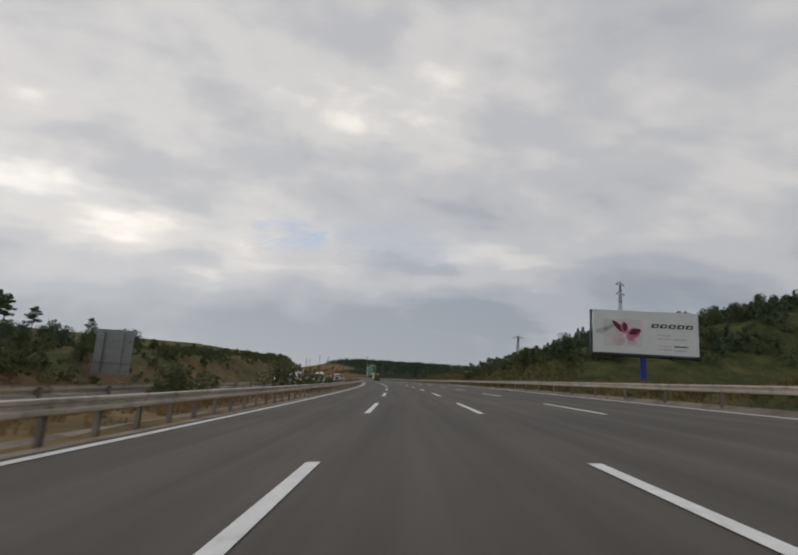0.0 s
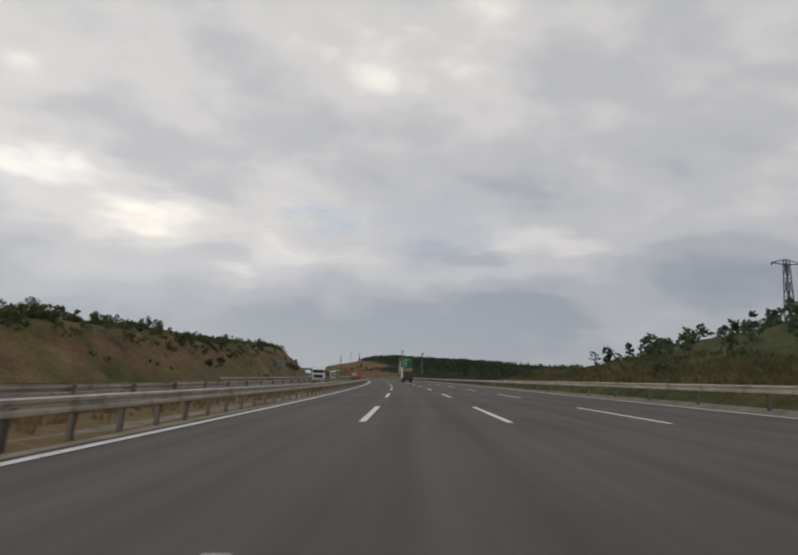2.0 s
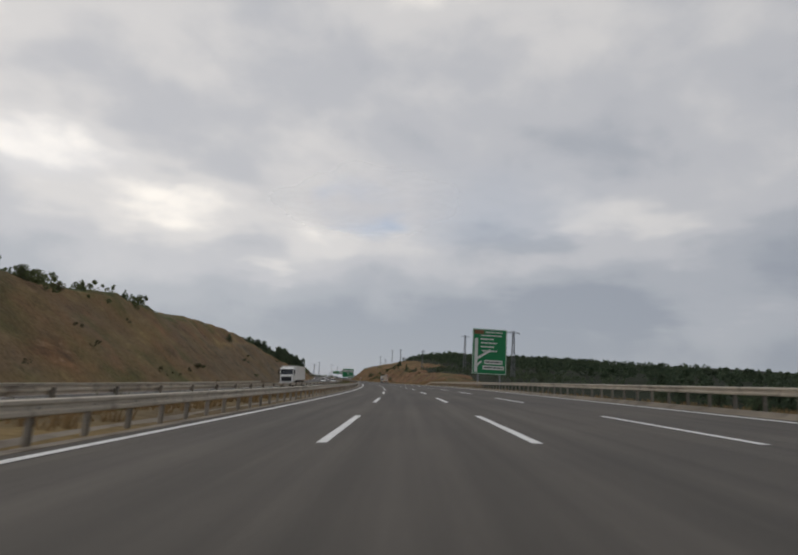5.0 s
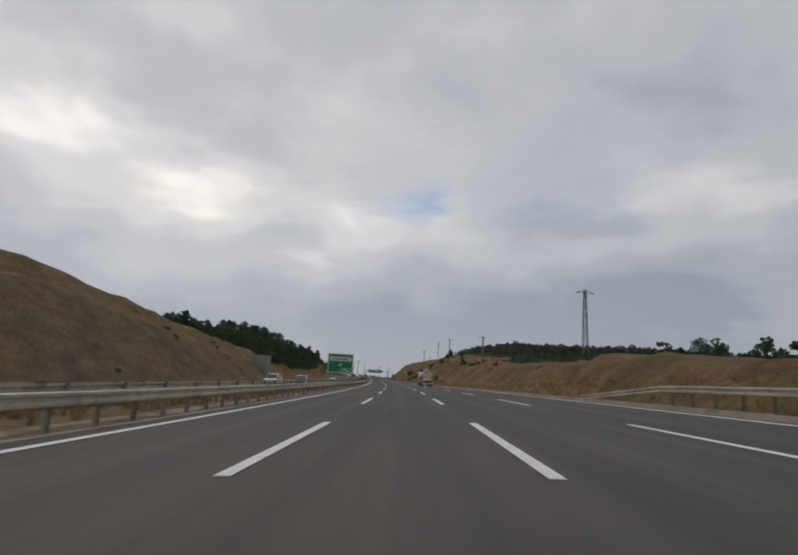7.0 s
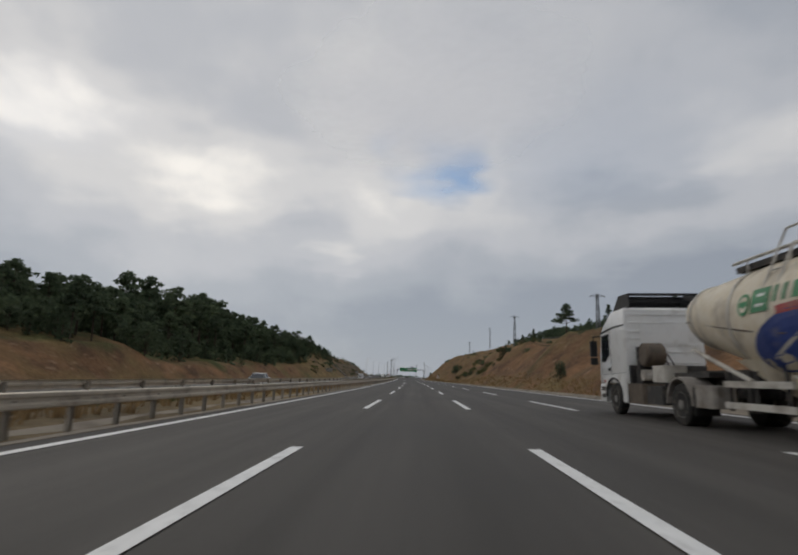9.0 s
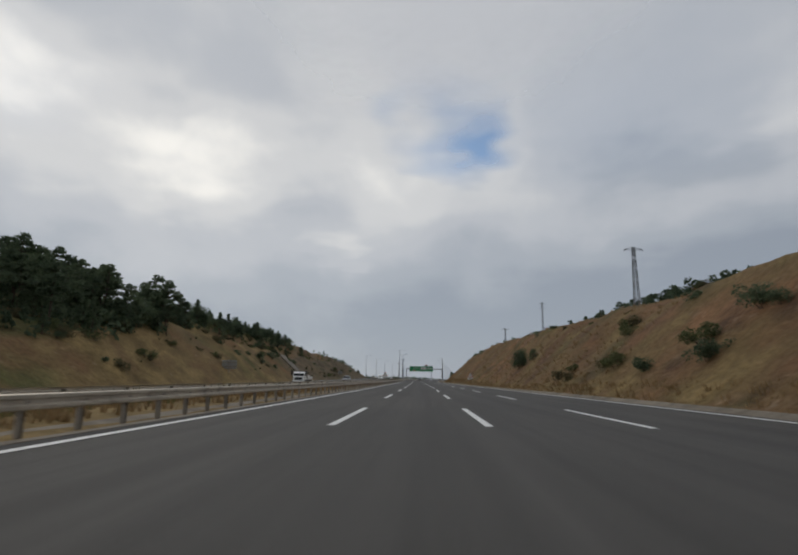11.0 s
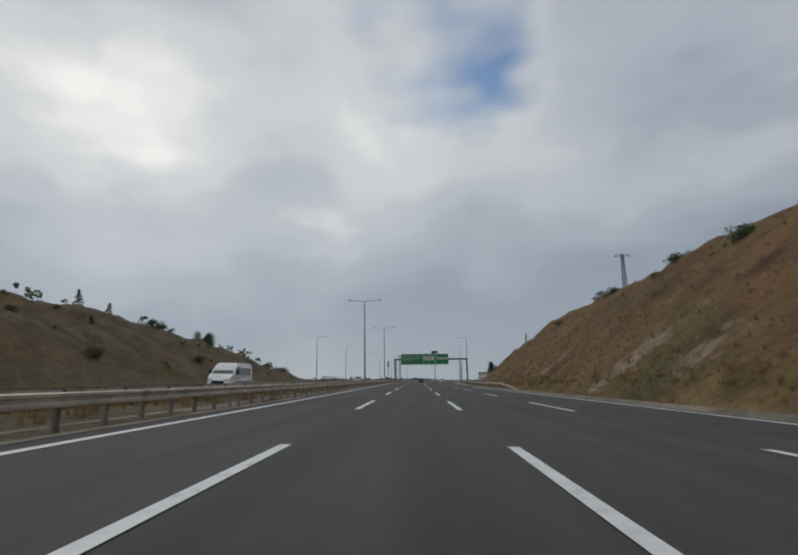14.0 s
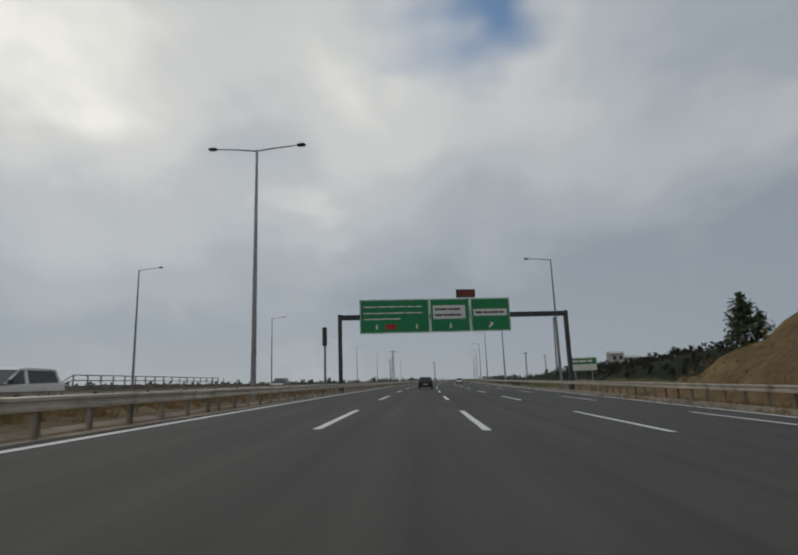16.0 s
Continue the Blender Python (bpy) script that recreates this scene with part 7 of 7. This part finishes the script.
def tanker(label, m):
    """A silo semi-trailer behind a white tractor. The origin is under the tractor's front."""
    ob = thing("silo_lorry", label, "lorry", m=m)
    tractor_cab(ob)
    part("tractor_chassis", Geo().box(-0.45, -0.32, -7.2, -0.6, 0.7, 1.0).box(0.32, 0.45, -7.2, -0.6, 0.7, 1.0).box(-0.45, 0.45, -4.0, -3.8, 0.7, 1.0), CHASSIS, ob)
    for side in (-1, 1):
        wheel(ob, side * 1.22, -1.35, 0.50, 0.30, side)
        wheel(ob, side * 1.22, -5.75, 0.52, 0.58, side)
        mudguard(ob, side, -5.75, 0.68, 0.64, 1.25, DUSTY_GUARD, "dusty mudguard")
        for y in (-10.7, -12.0, -13.3):
            mudguard(ob, side, y, 0.65, 0.7, 1.26, TANK_PALE, "dusty pale mudguard", 0.54)
        part("mud_flap", Geo().box(side * 0.96 - 0.28, side * 0.96 + 0.28, -6.52, -6.48, 0.3, 0.95), BLACK_PLASTIC, ob)
        part("fuel_tank", Geo().box(side * 0.88 - 0.32, side * 0.88 + 0.32, -3.6, -2.2, 0.42, 1.0, 0.10), DUST_BROWN, ob)
        part("battery_box", Geo().box(side * 0.9 - 0.3, side * 0.9 + 0.3, -4.8, -3.75, 0.45, 0.95, 0.04), CHASSIS, ob)
        part("rear_skirt", Geo().box(side * 0.96 - 0.26, side * 0.96 + 0.26, -7.35, -6.45, 0.5, 1.0, 0.05), DUSTY_GUARD, ob)
    part("air_cleaner", Geo().tube([(-1.0, -3.15, 1.85), (-0.96, -3.15, 1.85), (-0.45, -3.15, 1.85), (-0.4, -3.15, 1.85)], [0.3, 0.35, 0.35, 0.3], 18), DUST_BROWN, ob, "dusty round air cleaner", smooth=True)
    part("tool_box", Geo().box(-1.15, -0.55, -4.9, -4.1, 1.05, 1.5, 0.05), TANK_PALE, ob, "dusty pale box on the frame")
    part("exhaust", Geo().tube([(-0.95, -2.85, 0.9), (-0.95, -2.85, 2.1)], 0.10, 10), CHASSIS, ob)
    part("air_bottle", Geo().tube([(-1.0, -3.1, 1.25), (-0.3, -3.1, 1.25)], 0.17, 10), TANK_PALE, ob)
    for i in range(3):
        part("air_hose", Geo().tube([(-0.3 + 0.15 * i, -2.6, 1.9), (-0.3 + 0.15 * i, -3.1, 1.35 + 0.05 * i), (-0.2 + 0.1 * i, -4.0, 1.5)], 0.025, 6), SIGN_RED if i == 0 else BLACK_PLASTIC, ob)
    part("fifth_wheel", Geo().box(-0.5, 0.5, -6.3, -5.3, 1.0, 1.18, 0.1), CHASSIS, ob)
    # silo: (y, centre height, radius)
    n = 36
    def ring(y, c, r, tilt=0.0):
        return [(r * 1.0 * math.sin(t), y + tilt * math.cos(t) * r, c + r * math.cos(t)) for t in [2 * math.pi * i / n for i in range(n)]]
    shape = [(-5.0, 2.74, 0.30), (-5.05, 2.74, 0.48), (-5.3, 2.72, 0.66), (-5.7, 2.68, 0.77), (-8.6, 2.34, 1.22), (-9.3, 2.26, 1.29), (-10.0, 2.27, 1.28), (-13.4, 2.62, 1.06), (-13.75, 2.66, 1.0), (-13.9, 2.68, 0.8), (-13.95, 2.68, 0.45)]
    tank = part("silo", Geo().ring_stack([ring(*q) for q in shape]), TANK_CREAM, ob, "dusty cream cement silo", smooth=True)
    belly = [[(sx * 0.9, -9.35 + sy * 1.6, 1.55) for sx, sy in ((-1, -1), (1, -1), (1, 1), (-1, 1))], [(sx * 0.62, -9.35 + sy * 0.85, 1.0) for sx, sy in ((-1, -1), (1, -1), (1, 1), (-1, 1))], [(sx * 0.25, -9.35 + sy * 0.3, 0.62) for sx, sy in ((-1, -1), (1, -1), (1, 1), (-1, 1))]]
    part("hopper", Geo().ring_stack(belly), TANK_CREAM, tank)
    for y, c, r in ((-8.0, 2.41, 1.13), (-11.6, 2.39, 1.17), (-5.75, 2.675, 0.785), (-13.35, 2.615, 1.07)):
        part("band", Geo().ring_stack([ring(y - 0.04, c, r - 0.02), ring(y - 0.04, c, r + 0.025), ring(y + 0.04, c, r + 0.025), ring(y + 0.04, c, r - 0.02)]), TANK_PALE, tank, smooth=True)
    octagon = lambda y, r: [(r * math.sin(math.pi * (i + 0.5) / 4), y, 2.67 + r * math.cos(math.pi * (i + 0.5) / 4)) for i in range(8)]
    part("rear_disc", Geo().ring_stack([octagon(-13.7, 1.02), octagon(-13.93, 1.0), octagon(-13.97, 0.9)]), TANK_CREAM, tank, "dusty cream end plate")
    part("rear_ring", Geo().ring_stack([octagon(-13.95, 0.95), octagon(-13.985, 0.95), octagon(-13.985, 0.86), octagon(-13.95, 0.86)]), RED_PRINT, tank, "faded red reflective ring")
    for z, a, b in ((2.85, -0.35, 0.15), (2.62, -0.3, 0.38), (2.42, -0.2, 0.3)):
        part("writing", plate(a, b, z, z + 0.09, -13.975), SIGN_BACK, tank)
    part("top_crate", Geo().box(-0.62, 0.62, -13.95, -13.2, 3.55, 3.86, 0.03), TANK_PALE, tank, "pale crate over the silo's end")
    part("end_walkway", Geo().box(-1.15, -0.62, -13.9, -13.1, 3.50, 3.60).box(0.62, 1.15, -13.9, -13.1, 3.50, 3.60), CHASSIS, tank)
    part("walkway", Geo().box(-0.55, 0.55, -13.5, -7.5, 3.47, 3.6), CHASSIS, tank, "dark roof walkway")
    for side in (-1, 1):
        part("walkway_rail", Geo().tube([(side * 0.6, -13.5, 3.68), (side * 0.6, -7.5, 3.68)], 0.035, 6), TANK_PALE, tank)
        for y in np.arange(-13.4, -7.5, 1.35):
            part("rail_stay", Geo().tube([(side * 0.6, y, 3.3), (side * 0.6, y, 3.68)], 0.02, 5), TANK_PALE, tank)
        part("skirt", panel_x([(-13.6, 1.35), (-13.2, 2.1), (-12.0, 2.1), (-10.6, 1.35)], side * 0.78, side, 0.03), TANK_CREAM, tank)
        part("brace", Geo().tube([(side * 0.9, -6.0, 1.85), (side * 0.95, -8.3, 1.1)], 0.05, 6), TANK_PALE, tank)
        part("seam", Geo().tube([(side * 0.66, -5.3, 2.6), (side * 1.2, -8.6, 2.1), (side * 1.25, -9.9, 1.95)], 0.02, 5), DUST_BROWN, tank)
        part("ladder", Geo().tube([(side * 1.16, -9.25, 1.9), (side * 1.10, -9.25, 2.9), (side * 0.70, -9.25, 3.75), (side * 0.66, -9.4, 4.0), (side * 0.66, -9.85, 4.0), (side * 0.66, -9.95, 3.75)], 0.025, 6).tube([(side * 1.16, -9.65, 1.9), (side * 1.10, -9.65, 2.9), (side * 0.70, -9.65, 3.7)], 0.025, 6).tube([(side * 1.14, -9.25, 2.3), (side * 1.14, -9.65, 2.3)], 0.02, 5).tube([(side * 1.12, -9.25, 2.7), (side * 1.12, -9.65, 2.7)], 0.02, 5).tube([(side * 0.95, -9.25, 3.2), (side * 0.95, -9.65, 3.2)], 0.02, 5), TANK_PALE, tank)
        # printed shapes that follow the silo's side

        def decal(name, pts, mat):
            g = Geo()
            v = []
            for y, z in pts:
                c, r = np.interp(-y, [5.3, 5.7, 8.6, 9.3, 10.0, 13.4], [2.72, 2.68, 2.34, 2.26, 2.27, 2.62]), np.interp(-y, [5.3, 5.7, 8.6, 9.3, 10.0, 13.4], [0.66, 0.77, 1.22, 1.29, 1.28, 1.06])
                d = max(-0.97, min(0.97, (z - c) / r))
                rr = r + 0.018
                v.append((side * rr * math.sqrt(1 - d * d), y, c + rr * d))
            k = len(v)
            g.add(v + [(x - side * 0.015, y, z) for x, y, z in v], [tuple(range(k))] + [(i, (i + 1) % k, k + (i + 1) % k, k + i) for i in range(k)])
            part(name, g, mat, tank)

        def area(name, y0, y1, low, high, mat, rows=6):
            """A print between two curves low(y) and high(y), laid on the silo."""
            g = Geo()
            n_y = max(2, math.ceil((y0 - y1) / 0.12))
            for i in range(n_y + 1):
                y = y0 + (y1 - y0) * i / n_y
                c, r = np.interp(-y, [5.3, 5.7, 8.6, 9.3, 10.0, 13.4], [2.72, 2.68, 2.34, 2.26, 2.27, 2.62]), np.interp(-y, [5.3, 5.7, 8.6, 9.3, 10.0, 13.4], [0.66, 0.77, 1.22, 1.29, 1.28, 1.06]) + 0.012
                for q in range(rows + 1):
                    z = low(y) + (high(y) - low(y)) * q / rows
                    d = max(-0.98, min(0.98, (z - c) / r))
                    g.v.append((side * r * math.sqrt(1 - d * d), y, c + r * d))
            g.f = [(i * (rows + 1) + q, i * (rows + 1) + q + 1, (i + 1) * (rows + 1) + q + 1, (i + 1) * (rows + 1) + q) for i in range(n_y) for q in range(rows)]
            part(name, g, mat, tank)

        flat = lambda z: (lambda y: z)
        area("blue_print", -8.62, -11.2, lambda y: 1.28 + 0.25 * max(0.0, -y - 9.6), lambda y: 1.3 + 1.08 * min(1.0, max(0.0, (-y - 8.62) / 1.3)) ** 0.45, BLUE_PRINT)
        for y0, z0, rad in ((-8.95, 1.32, 0.2), (-9.6, 1.34, 0.26), (-10.3, 1.5, 0.2)):
            area("cream_arc", y0 + rad, y0 - rad, flat(z0 - 0.02), lambda y, y0=y0, z0=z0, rad=rad: z0 + math.sqrt(max(0.0, rad * rad - (y - y0) ** 2)) * 1.1, TANK_CREAM, 3)
        area("pale_swoosh", -9.3, -11.3, lambda y: 1.5 + 0.42 * (-y - 9.3), lambda y: 1.56 + 0.43 * (-y - 9.3), TANK_PALE, 1)
        area("green_print", -8.98, -9.55, flat(2.40), flat(2.86), GREEN_PRINT, 4)
        area("white_mark", -9.12, -9.42, lambda y: 2.5, lambda y: 2.56, SIGN_WHITE, 1)
        area("white_mark", -9.15, -9.4, lambda y: 2.70, lambda y: 2.76, SIGN_WHITE, 1)
        for a, b in ((-9.65, -9.75), (-9.9, -10.0), (-10.15, -10.35), (-10.5, -10.6)):
            area("green_print", a, b, flat(2.55), flat(2.86), GREEN_PRINT, 3)
        area("red_print", -9.75, -11.0, lambda y: 2.3 + 0.06 * (-y - 9.75), lambda y: 2.46 + 0.06 * (-y - 9.75), RED_PRINT, 2)
        for i in range(4):
            area("pale_mark", -11.3 - i * 0.48, -11.62 - i * 0.48, lambda y: 2.5 + 0.12 * (-y - 11.2), lambda y: 2.76 + 0.12 * (-y - 11.2), SIGN_BACK, 2)
        decal("round_mark", [(-8.7 + 0.22 * math.cos(t), 2.6 + 0.22 * math.sin(t)) for t in np.linspace(0, 2 * math.pi, 17)[:-1]], GREEN_PRINT)
        decal("mark_centre", [(-8.7 + 0.16 * math.cos(t), 2.6 + 0.16 * math.sin(t)) for t in np.linspace(0, 2 * math.pi, 15)[:-1]], TANK_CREAM)
        decal("mark_bar", [(-8.55, 2.57), (-8.85, 2.57), (-8.85, 2.66), (-8.55, 2.66)], GREEN_PRINT)
        part("side_hose", Geo().tube([(side * 0.55, -12.35, 3.55), (side * 0.95, -12.3, 3.1), (side * 1.12, -12.2, 2.5), (side * 1.0, -12.2, 1.9), (side * 0.95, -12.25, 1.3)], 0.05, 7), BLACK_PLASTIC, tank, "dark side hose", smooth=True)
        for z in (0.55, 0.98):
            part("side_guard", Geo().box(side * 1.2 - 0.025, side * 1.2 + 0.025, -9.9, -7.75, z, z + 0.13), TANK_PALE, ob, "pale side guard")
        for y in (-7.9, -8.8, -9.7):
            part("guard_stay", Geo().box(side * 1.15 - 0.025, side * 1.15 + 0.025, y, y + 0.07, 0.5, 1.3), CHASSIS, ob)
        part("landing_leg", Geo().box(side * 0.7 - 0.08, side * 0.7 + 0.08, -7.95, -7.8, 0.45, 1.3), CHASSIS, ob)
        part("wing", Geo().box(side * 0.95 - 0.32, side * 0.95 + 0.32, -13.9, -10.0, 1.16, 1.22, 0.02), TANK_PALE, ob)
        for y in (-10.7, -12.0, -13.3):
            wheel(ob, side * 1.24, y, 0.54, 0.38, side)
        part("tail_light", Geo().box(side * 0.92 - 0.28, side * 0.92 + 0.28, -14.2, -14.12, 0.78, 0.96, 0.02), TAIL, ob, "red tail light")
        part("indicator", Geo().box(side * 0.92 - 0.28, side * 0.92 + 0.28, -14.19, -14.12, 0.98, 1.16, 0.02), AMBER, ob, "amber lamp panel")
    part("trailer_chassis", Geo().box(-0.55, -0.42, -14.1, -4.9, 1.12, 1.35).box(0.42, 0.55, -14.1, -4.9, 1.12, 1.35).box(-0.9, 0.9, -6.6, -4.9, 1.18, 1.3), CHASSIS, ob)
    part("rear_bumper", Geo().box(-1.22, 1.22, -14.3, -14.18, 0.42, 0.70, 0.03), TANK_PALE, ob, "pale rear bumper")
    part("rear_frame", Geo().box(-1.2, 1.2, -14.12, -14.0, 0.74, 1.2), CHASSIS, ob)
    part("rear_saddle", Geo().ring_stack([[(-0.85, -13.9, 1.25), (0.85, -13.9, 1.25), (0.85, -11.8, 1.25), (-0.85, -11.8, 1.25)], [(-0.7, -13.7, 2.2), (0.7, -13.7, 2.2), (0.8, -12.4, 2.0), (-0.8, -12.4, 2.0)]]), TANK_CREAM, ob)
    part("saddle_foot", Geo().ring_stack([[(-1.0, -14.05, 1.22), (1.0, -14.05, 1.22), (1.0, -13.4, 1.22), (-1.0, -13.4, 1.22)], [(-0.78, -13.8, 1.55), (0.78, -13.8, 1.55), (0.8, -13.4, 1.55), (-0.8, -13.4, 1.55)]]), TANK_PALE, ob)
    part("saddle_slot", Geo().box(-0.4, 0.4, -13.86, -13.76, 1.78, 1.83), CHASSIS, ob)
    part("discharge_pipe", Geo().tube([(-0.6, -9.3, 0.62), (-0.6, -13.5, 0.75)], 0.07, 8), CHASSIS, ob)
    return ob


def tipper(label, m):
    ob = thing("tipper_lorry", label, "lorry", m=m)
    L = 8.6
    cab_over(ob, WHITE, L / 2, 2.0, 2.4, 0.95, 2.75)
    b = L / 2 - 2.3
    part("tipper_body", Geo().prism([(-L / 2, 1.5), (-L / 2 - 0.1, 2.25), (b, 2.32), (b, 1.5)], -1.22, 1.22), RUST, ob, "rusty brown tipper body")
    for y in np.arange(-L / 2 + 0.3, b, 0.85):
        for side in (-1, 1):
            part("rib", Geo().box(side * 1.24 - 0.04, side * 1.24 + 0.04, y, y + 0.1, 1.5, 2.26), RUST, ob)
    g = Geo()
    rows, cols = 14, 7
    for i in range(rows + 1):
        y = -L / 2 - 0.05 + (b + 0.1 + L / 2) * i / rows
        for j in range(cols + 1):
            x = -1.26 + 2.52 * j / cols
            g.v.append((x, y, 2.27 + (0.42 + 0.12 * math.sin(i * 1.3)) * (1 - (x / 1.3) ** 4) * min(1, 0.25 + 0.22 * i)))
    g.f = [(i * (cols + 1) + j, i * (cols + 1) + j + 1, (i + 1) * (cols + 1) + j + 1, (i + 1) * (cols + 1) + j) for i in range(rows) for j in range(cols)]
    part("tarpaulin", g, TARP, ob, "sagging yellow tarpaulin", smooth=True)
    part("chassis", Geo().box(-0.5, 0.5, -L / 2, L / 2 - 0.5, 0.75, 1.15), CHASSIS, ob)
    for side in (-1, 1):
        for y in (L / 2 - 1.1, L / 2 - 2.8, -L / 2 + 2.3, -L / 2 + 0.95):
            wheel(ob, side * 1.22, y, 0.50, 0.35, side)
        part("side_board", Geo().box(side * 1.2 - 0.03, side * 1.2 + 0.03, -L / 2 + 0.3, b, 1.2, 1.5), CHASSIS, ob)
    return ob


def red_tanker(label, m):
    ob = thing("tank_lorry", label, "lorry", m=m)
    cab_over(ob, RED, 0.0, 2.3, 2.45, 1.0, 3.45)
    n = 24
    ring = lambda y, r: [(r * math.sin(2 * math.pi * i / n), y, 2.2 + r * math.cos(2 * math.pi * i / n)) for i in range(n)]
    part("tank", Geo().ring_stack([ring(-3.2, 0.5), ring(-3.3, 1.0), ring(-3.6, 1.12), ring(-7.9, 1.12), ring(-8.2, 1.0), ring(-8.3, 0.5)]), RED, ob, "red cylindrical tank", smooth=True)
    part("band", Geo().ring_stack([ring(-5.2, 1.13), ring(-5.2, 1.15), ring(-5.4, 1.15), ring(-5.4, 1.13)]), TANK_PALE, ob)
    part("chassis", Geo().box(-0.5, 0.5, -8.2, -0.6, 0.75, 1.15), CHASSIS, ob)
    for side in (-1, 1):
        for y in (-1.3, -5.8, -7.1):
            wheel(ob, side * 1.22, y, 0.5, 0.35, side)
        part("side_guard", Geo().box(side * 1.2 - 0.025, side * 1.2 + 0.025, -4.9, -2.4, 0.6, 0.95), BLUE_PRINT, ob)
    return ob


def trailer_lorry(label, m):
    ob = thing("trailer_lorry", label, "lorry", m=m)
    cab_over(ob, WHITE, 0.0, 2.3, 2.45, 1.0, 3.4)
    t = part("trailer_box", Geo().box(-1.25, 1.25, -15.8, -2.9, 1.2, 3.75, 0.05), WHITE, ob, "plain white trailer box")
    for side in (-1, 1):
        part("writing", panel_x([(-14.9, 3.2), (-13.4, 3.2), (-13.4, 3.35), (-14.9, 3.35)], side * 1.25, side, 0.006), SIGN_BACK, t)
        part("mark", panel_x([(-15.6, 2.9), (-15.2, 2.9), (-15.2, 3.4), (-15.6, 3.4)], side * 1.25, side, 0.006), GREEN_PRINT, t)
        part("skirt_rail", panel_x([(-15.7, 1.2), (-3.0, 1.2), (-3.0, 1.3), (-15.7, 1.3)], side * 1.25, side, 0.02), RIM, t)
        for y in (-1.3, -4.6, -12.2, -13.5, -14.8):
            wheel(ob, side * 1.22, y, 0.5, 0.35, side)
    part("chassis", Geo().box(-0.5, 0.5, -15.6, -0.6, 0.75, 1.18), CHASSIS, ob)
    return ob


def flatbed(label, m):
    ob = thing("flatbed_truck", label, "truck", m=m)
    cab_over(ob, WHITE, 2.9, 1.7, 1.9, 0.7, 2.0)
    part("bed", Geo().box(-1.0, 1.0, -3.0, 1.0, 0.78, 0.88), TANK_PALE, ob)
    for side in (-1, 1):
        part("side_board", Geo().box(side * 1.0 - 0.025, side * 1.0 + 0.025, -3.0, 1.0, 0.88, 1.28), WHITE, ob)
        for y in (2.0, -1.9):
            wheel(ob, side * 0.98, y, 0.36, 0.24, side)
    part("tail_board", Geo().box(-1.0, 1.0, -3.04, -2.99, 0.88, 1.28), WHITE, ob)
    part("headboard", Geo().box(-0.98, 0.98, 0.95, 1.02, 0.88, 2.1), STEEL_POST, ob)
    part("load", Geo().box(-0.7, 0.7, -2.3, -0.9, 0.9, 1.46, 0.15), WHITE, ob)
    part("chassis", Geo().box(-0.4, 0.4, -2.9, 2.5, 0.5, 0.78), CHASSIS, ob)
    return ob


def lane(s, l, back=False):
    return stand(s, l, 0.0, 180 if back else 0, lean=True) if not back else stand(s, l, 0.0, 0, lean=True) @ Matrix.Rotation(math.pi, 4, "Z")


box_lorry("cream box lorry with a dusty raised tail lift", lane(254.5, 3.5))
tanker("white tractor pulling a dusty cream cement silo trailer", lane(552.9, 7.9))
car("hatchback", "black hatchback seen from behind in the middle lane", BLACK_PAINT, 4.3, 1.8, 1.52, "hatch", lane(1030, 0.8))
car("saloon_car", "white saloon car in the oncoming lanes", WHITE, 4.6, 1.8, 1.46, "saloon", lane(70, -15.2, True))
van("white panel minibus with dark side windows", 5.6, 2.25, True, lane(78, -15.2, True))
van("small white delivery van in the oncoming lanes", 5.2, 2.3, False, lane(88.5, -18.6, True))
van("large white panel van with a black side window", 6.0, 2.45, False, lane(114.6, -15.4, True), nose=1.05)
red_tanker("red tank lorry in the oncoming lanes", lane(100.5, -18.8, True))
tipper("white-cabbed tipper lorry under a yellow tarpaulin", lane(224.5, -15.2, True))
trailer_lorry("white articulated lorry with a plain white trailer", lane(390.5, -18.6, True))
car("estate_car", "pale silver estate car in the oncoming lanes", PEARL, 5.0, 1.85, 1.52, "hatch", lane(500.6, -15.2, True))
car("hatchback", "white estate car with dark windows", WHITE, 4.7, 1.85, 1.65, "hatch", lane(495.3, -18.6, True))
car("saloon_car", "white saloon car far off in the oncoming lanes", WHITE, 4.5, 1.8, 1.46, "saloon", lane(598, -18.6, True))
flatbed("small white flatbed truck with low side boards", lane(741.5, -18.6, True))
car("saloon_car", "silver saloon car in the oncoming lanes", SILVER, 4.6, 1.8, 1.48, "saloon", lane(796, -18.6, True))
van("white minibus with dark side windows in the oncoming lanes", 5.8, 2.3, True, lane(883.4, -15.2, True))
car("hatchback", "white car with a dark roof in the oncoming lanes", WHITE, 4.6, 1.85, 1.55, "hatch", lane(980.4, -15.2, True))
car("saloon_car", "pale silver saloon car in the oncoming lanes", SILVER, 4.6, 1.8, 1.5, "saloon", lane(1032, -18.6, True))
car("hatchback", "small white car on the motorway ahead", WHITE, 4.2, 1.75, 1.5, "hatch", lane(1110, 7.8))

# ---- everything to the world's measure ----
for ob in list(scene.objects):
    if ob.parent is None and ob.type in ("MESH", "EMPTY"):
        ob.matrix_basis = Matrix.Scale(SCALE, 4) @ ob.matrix_basis
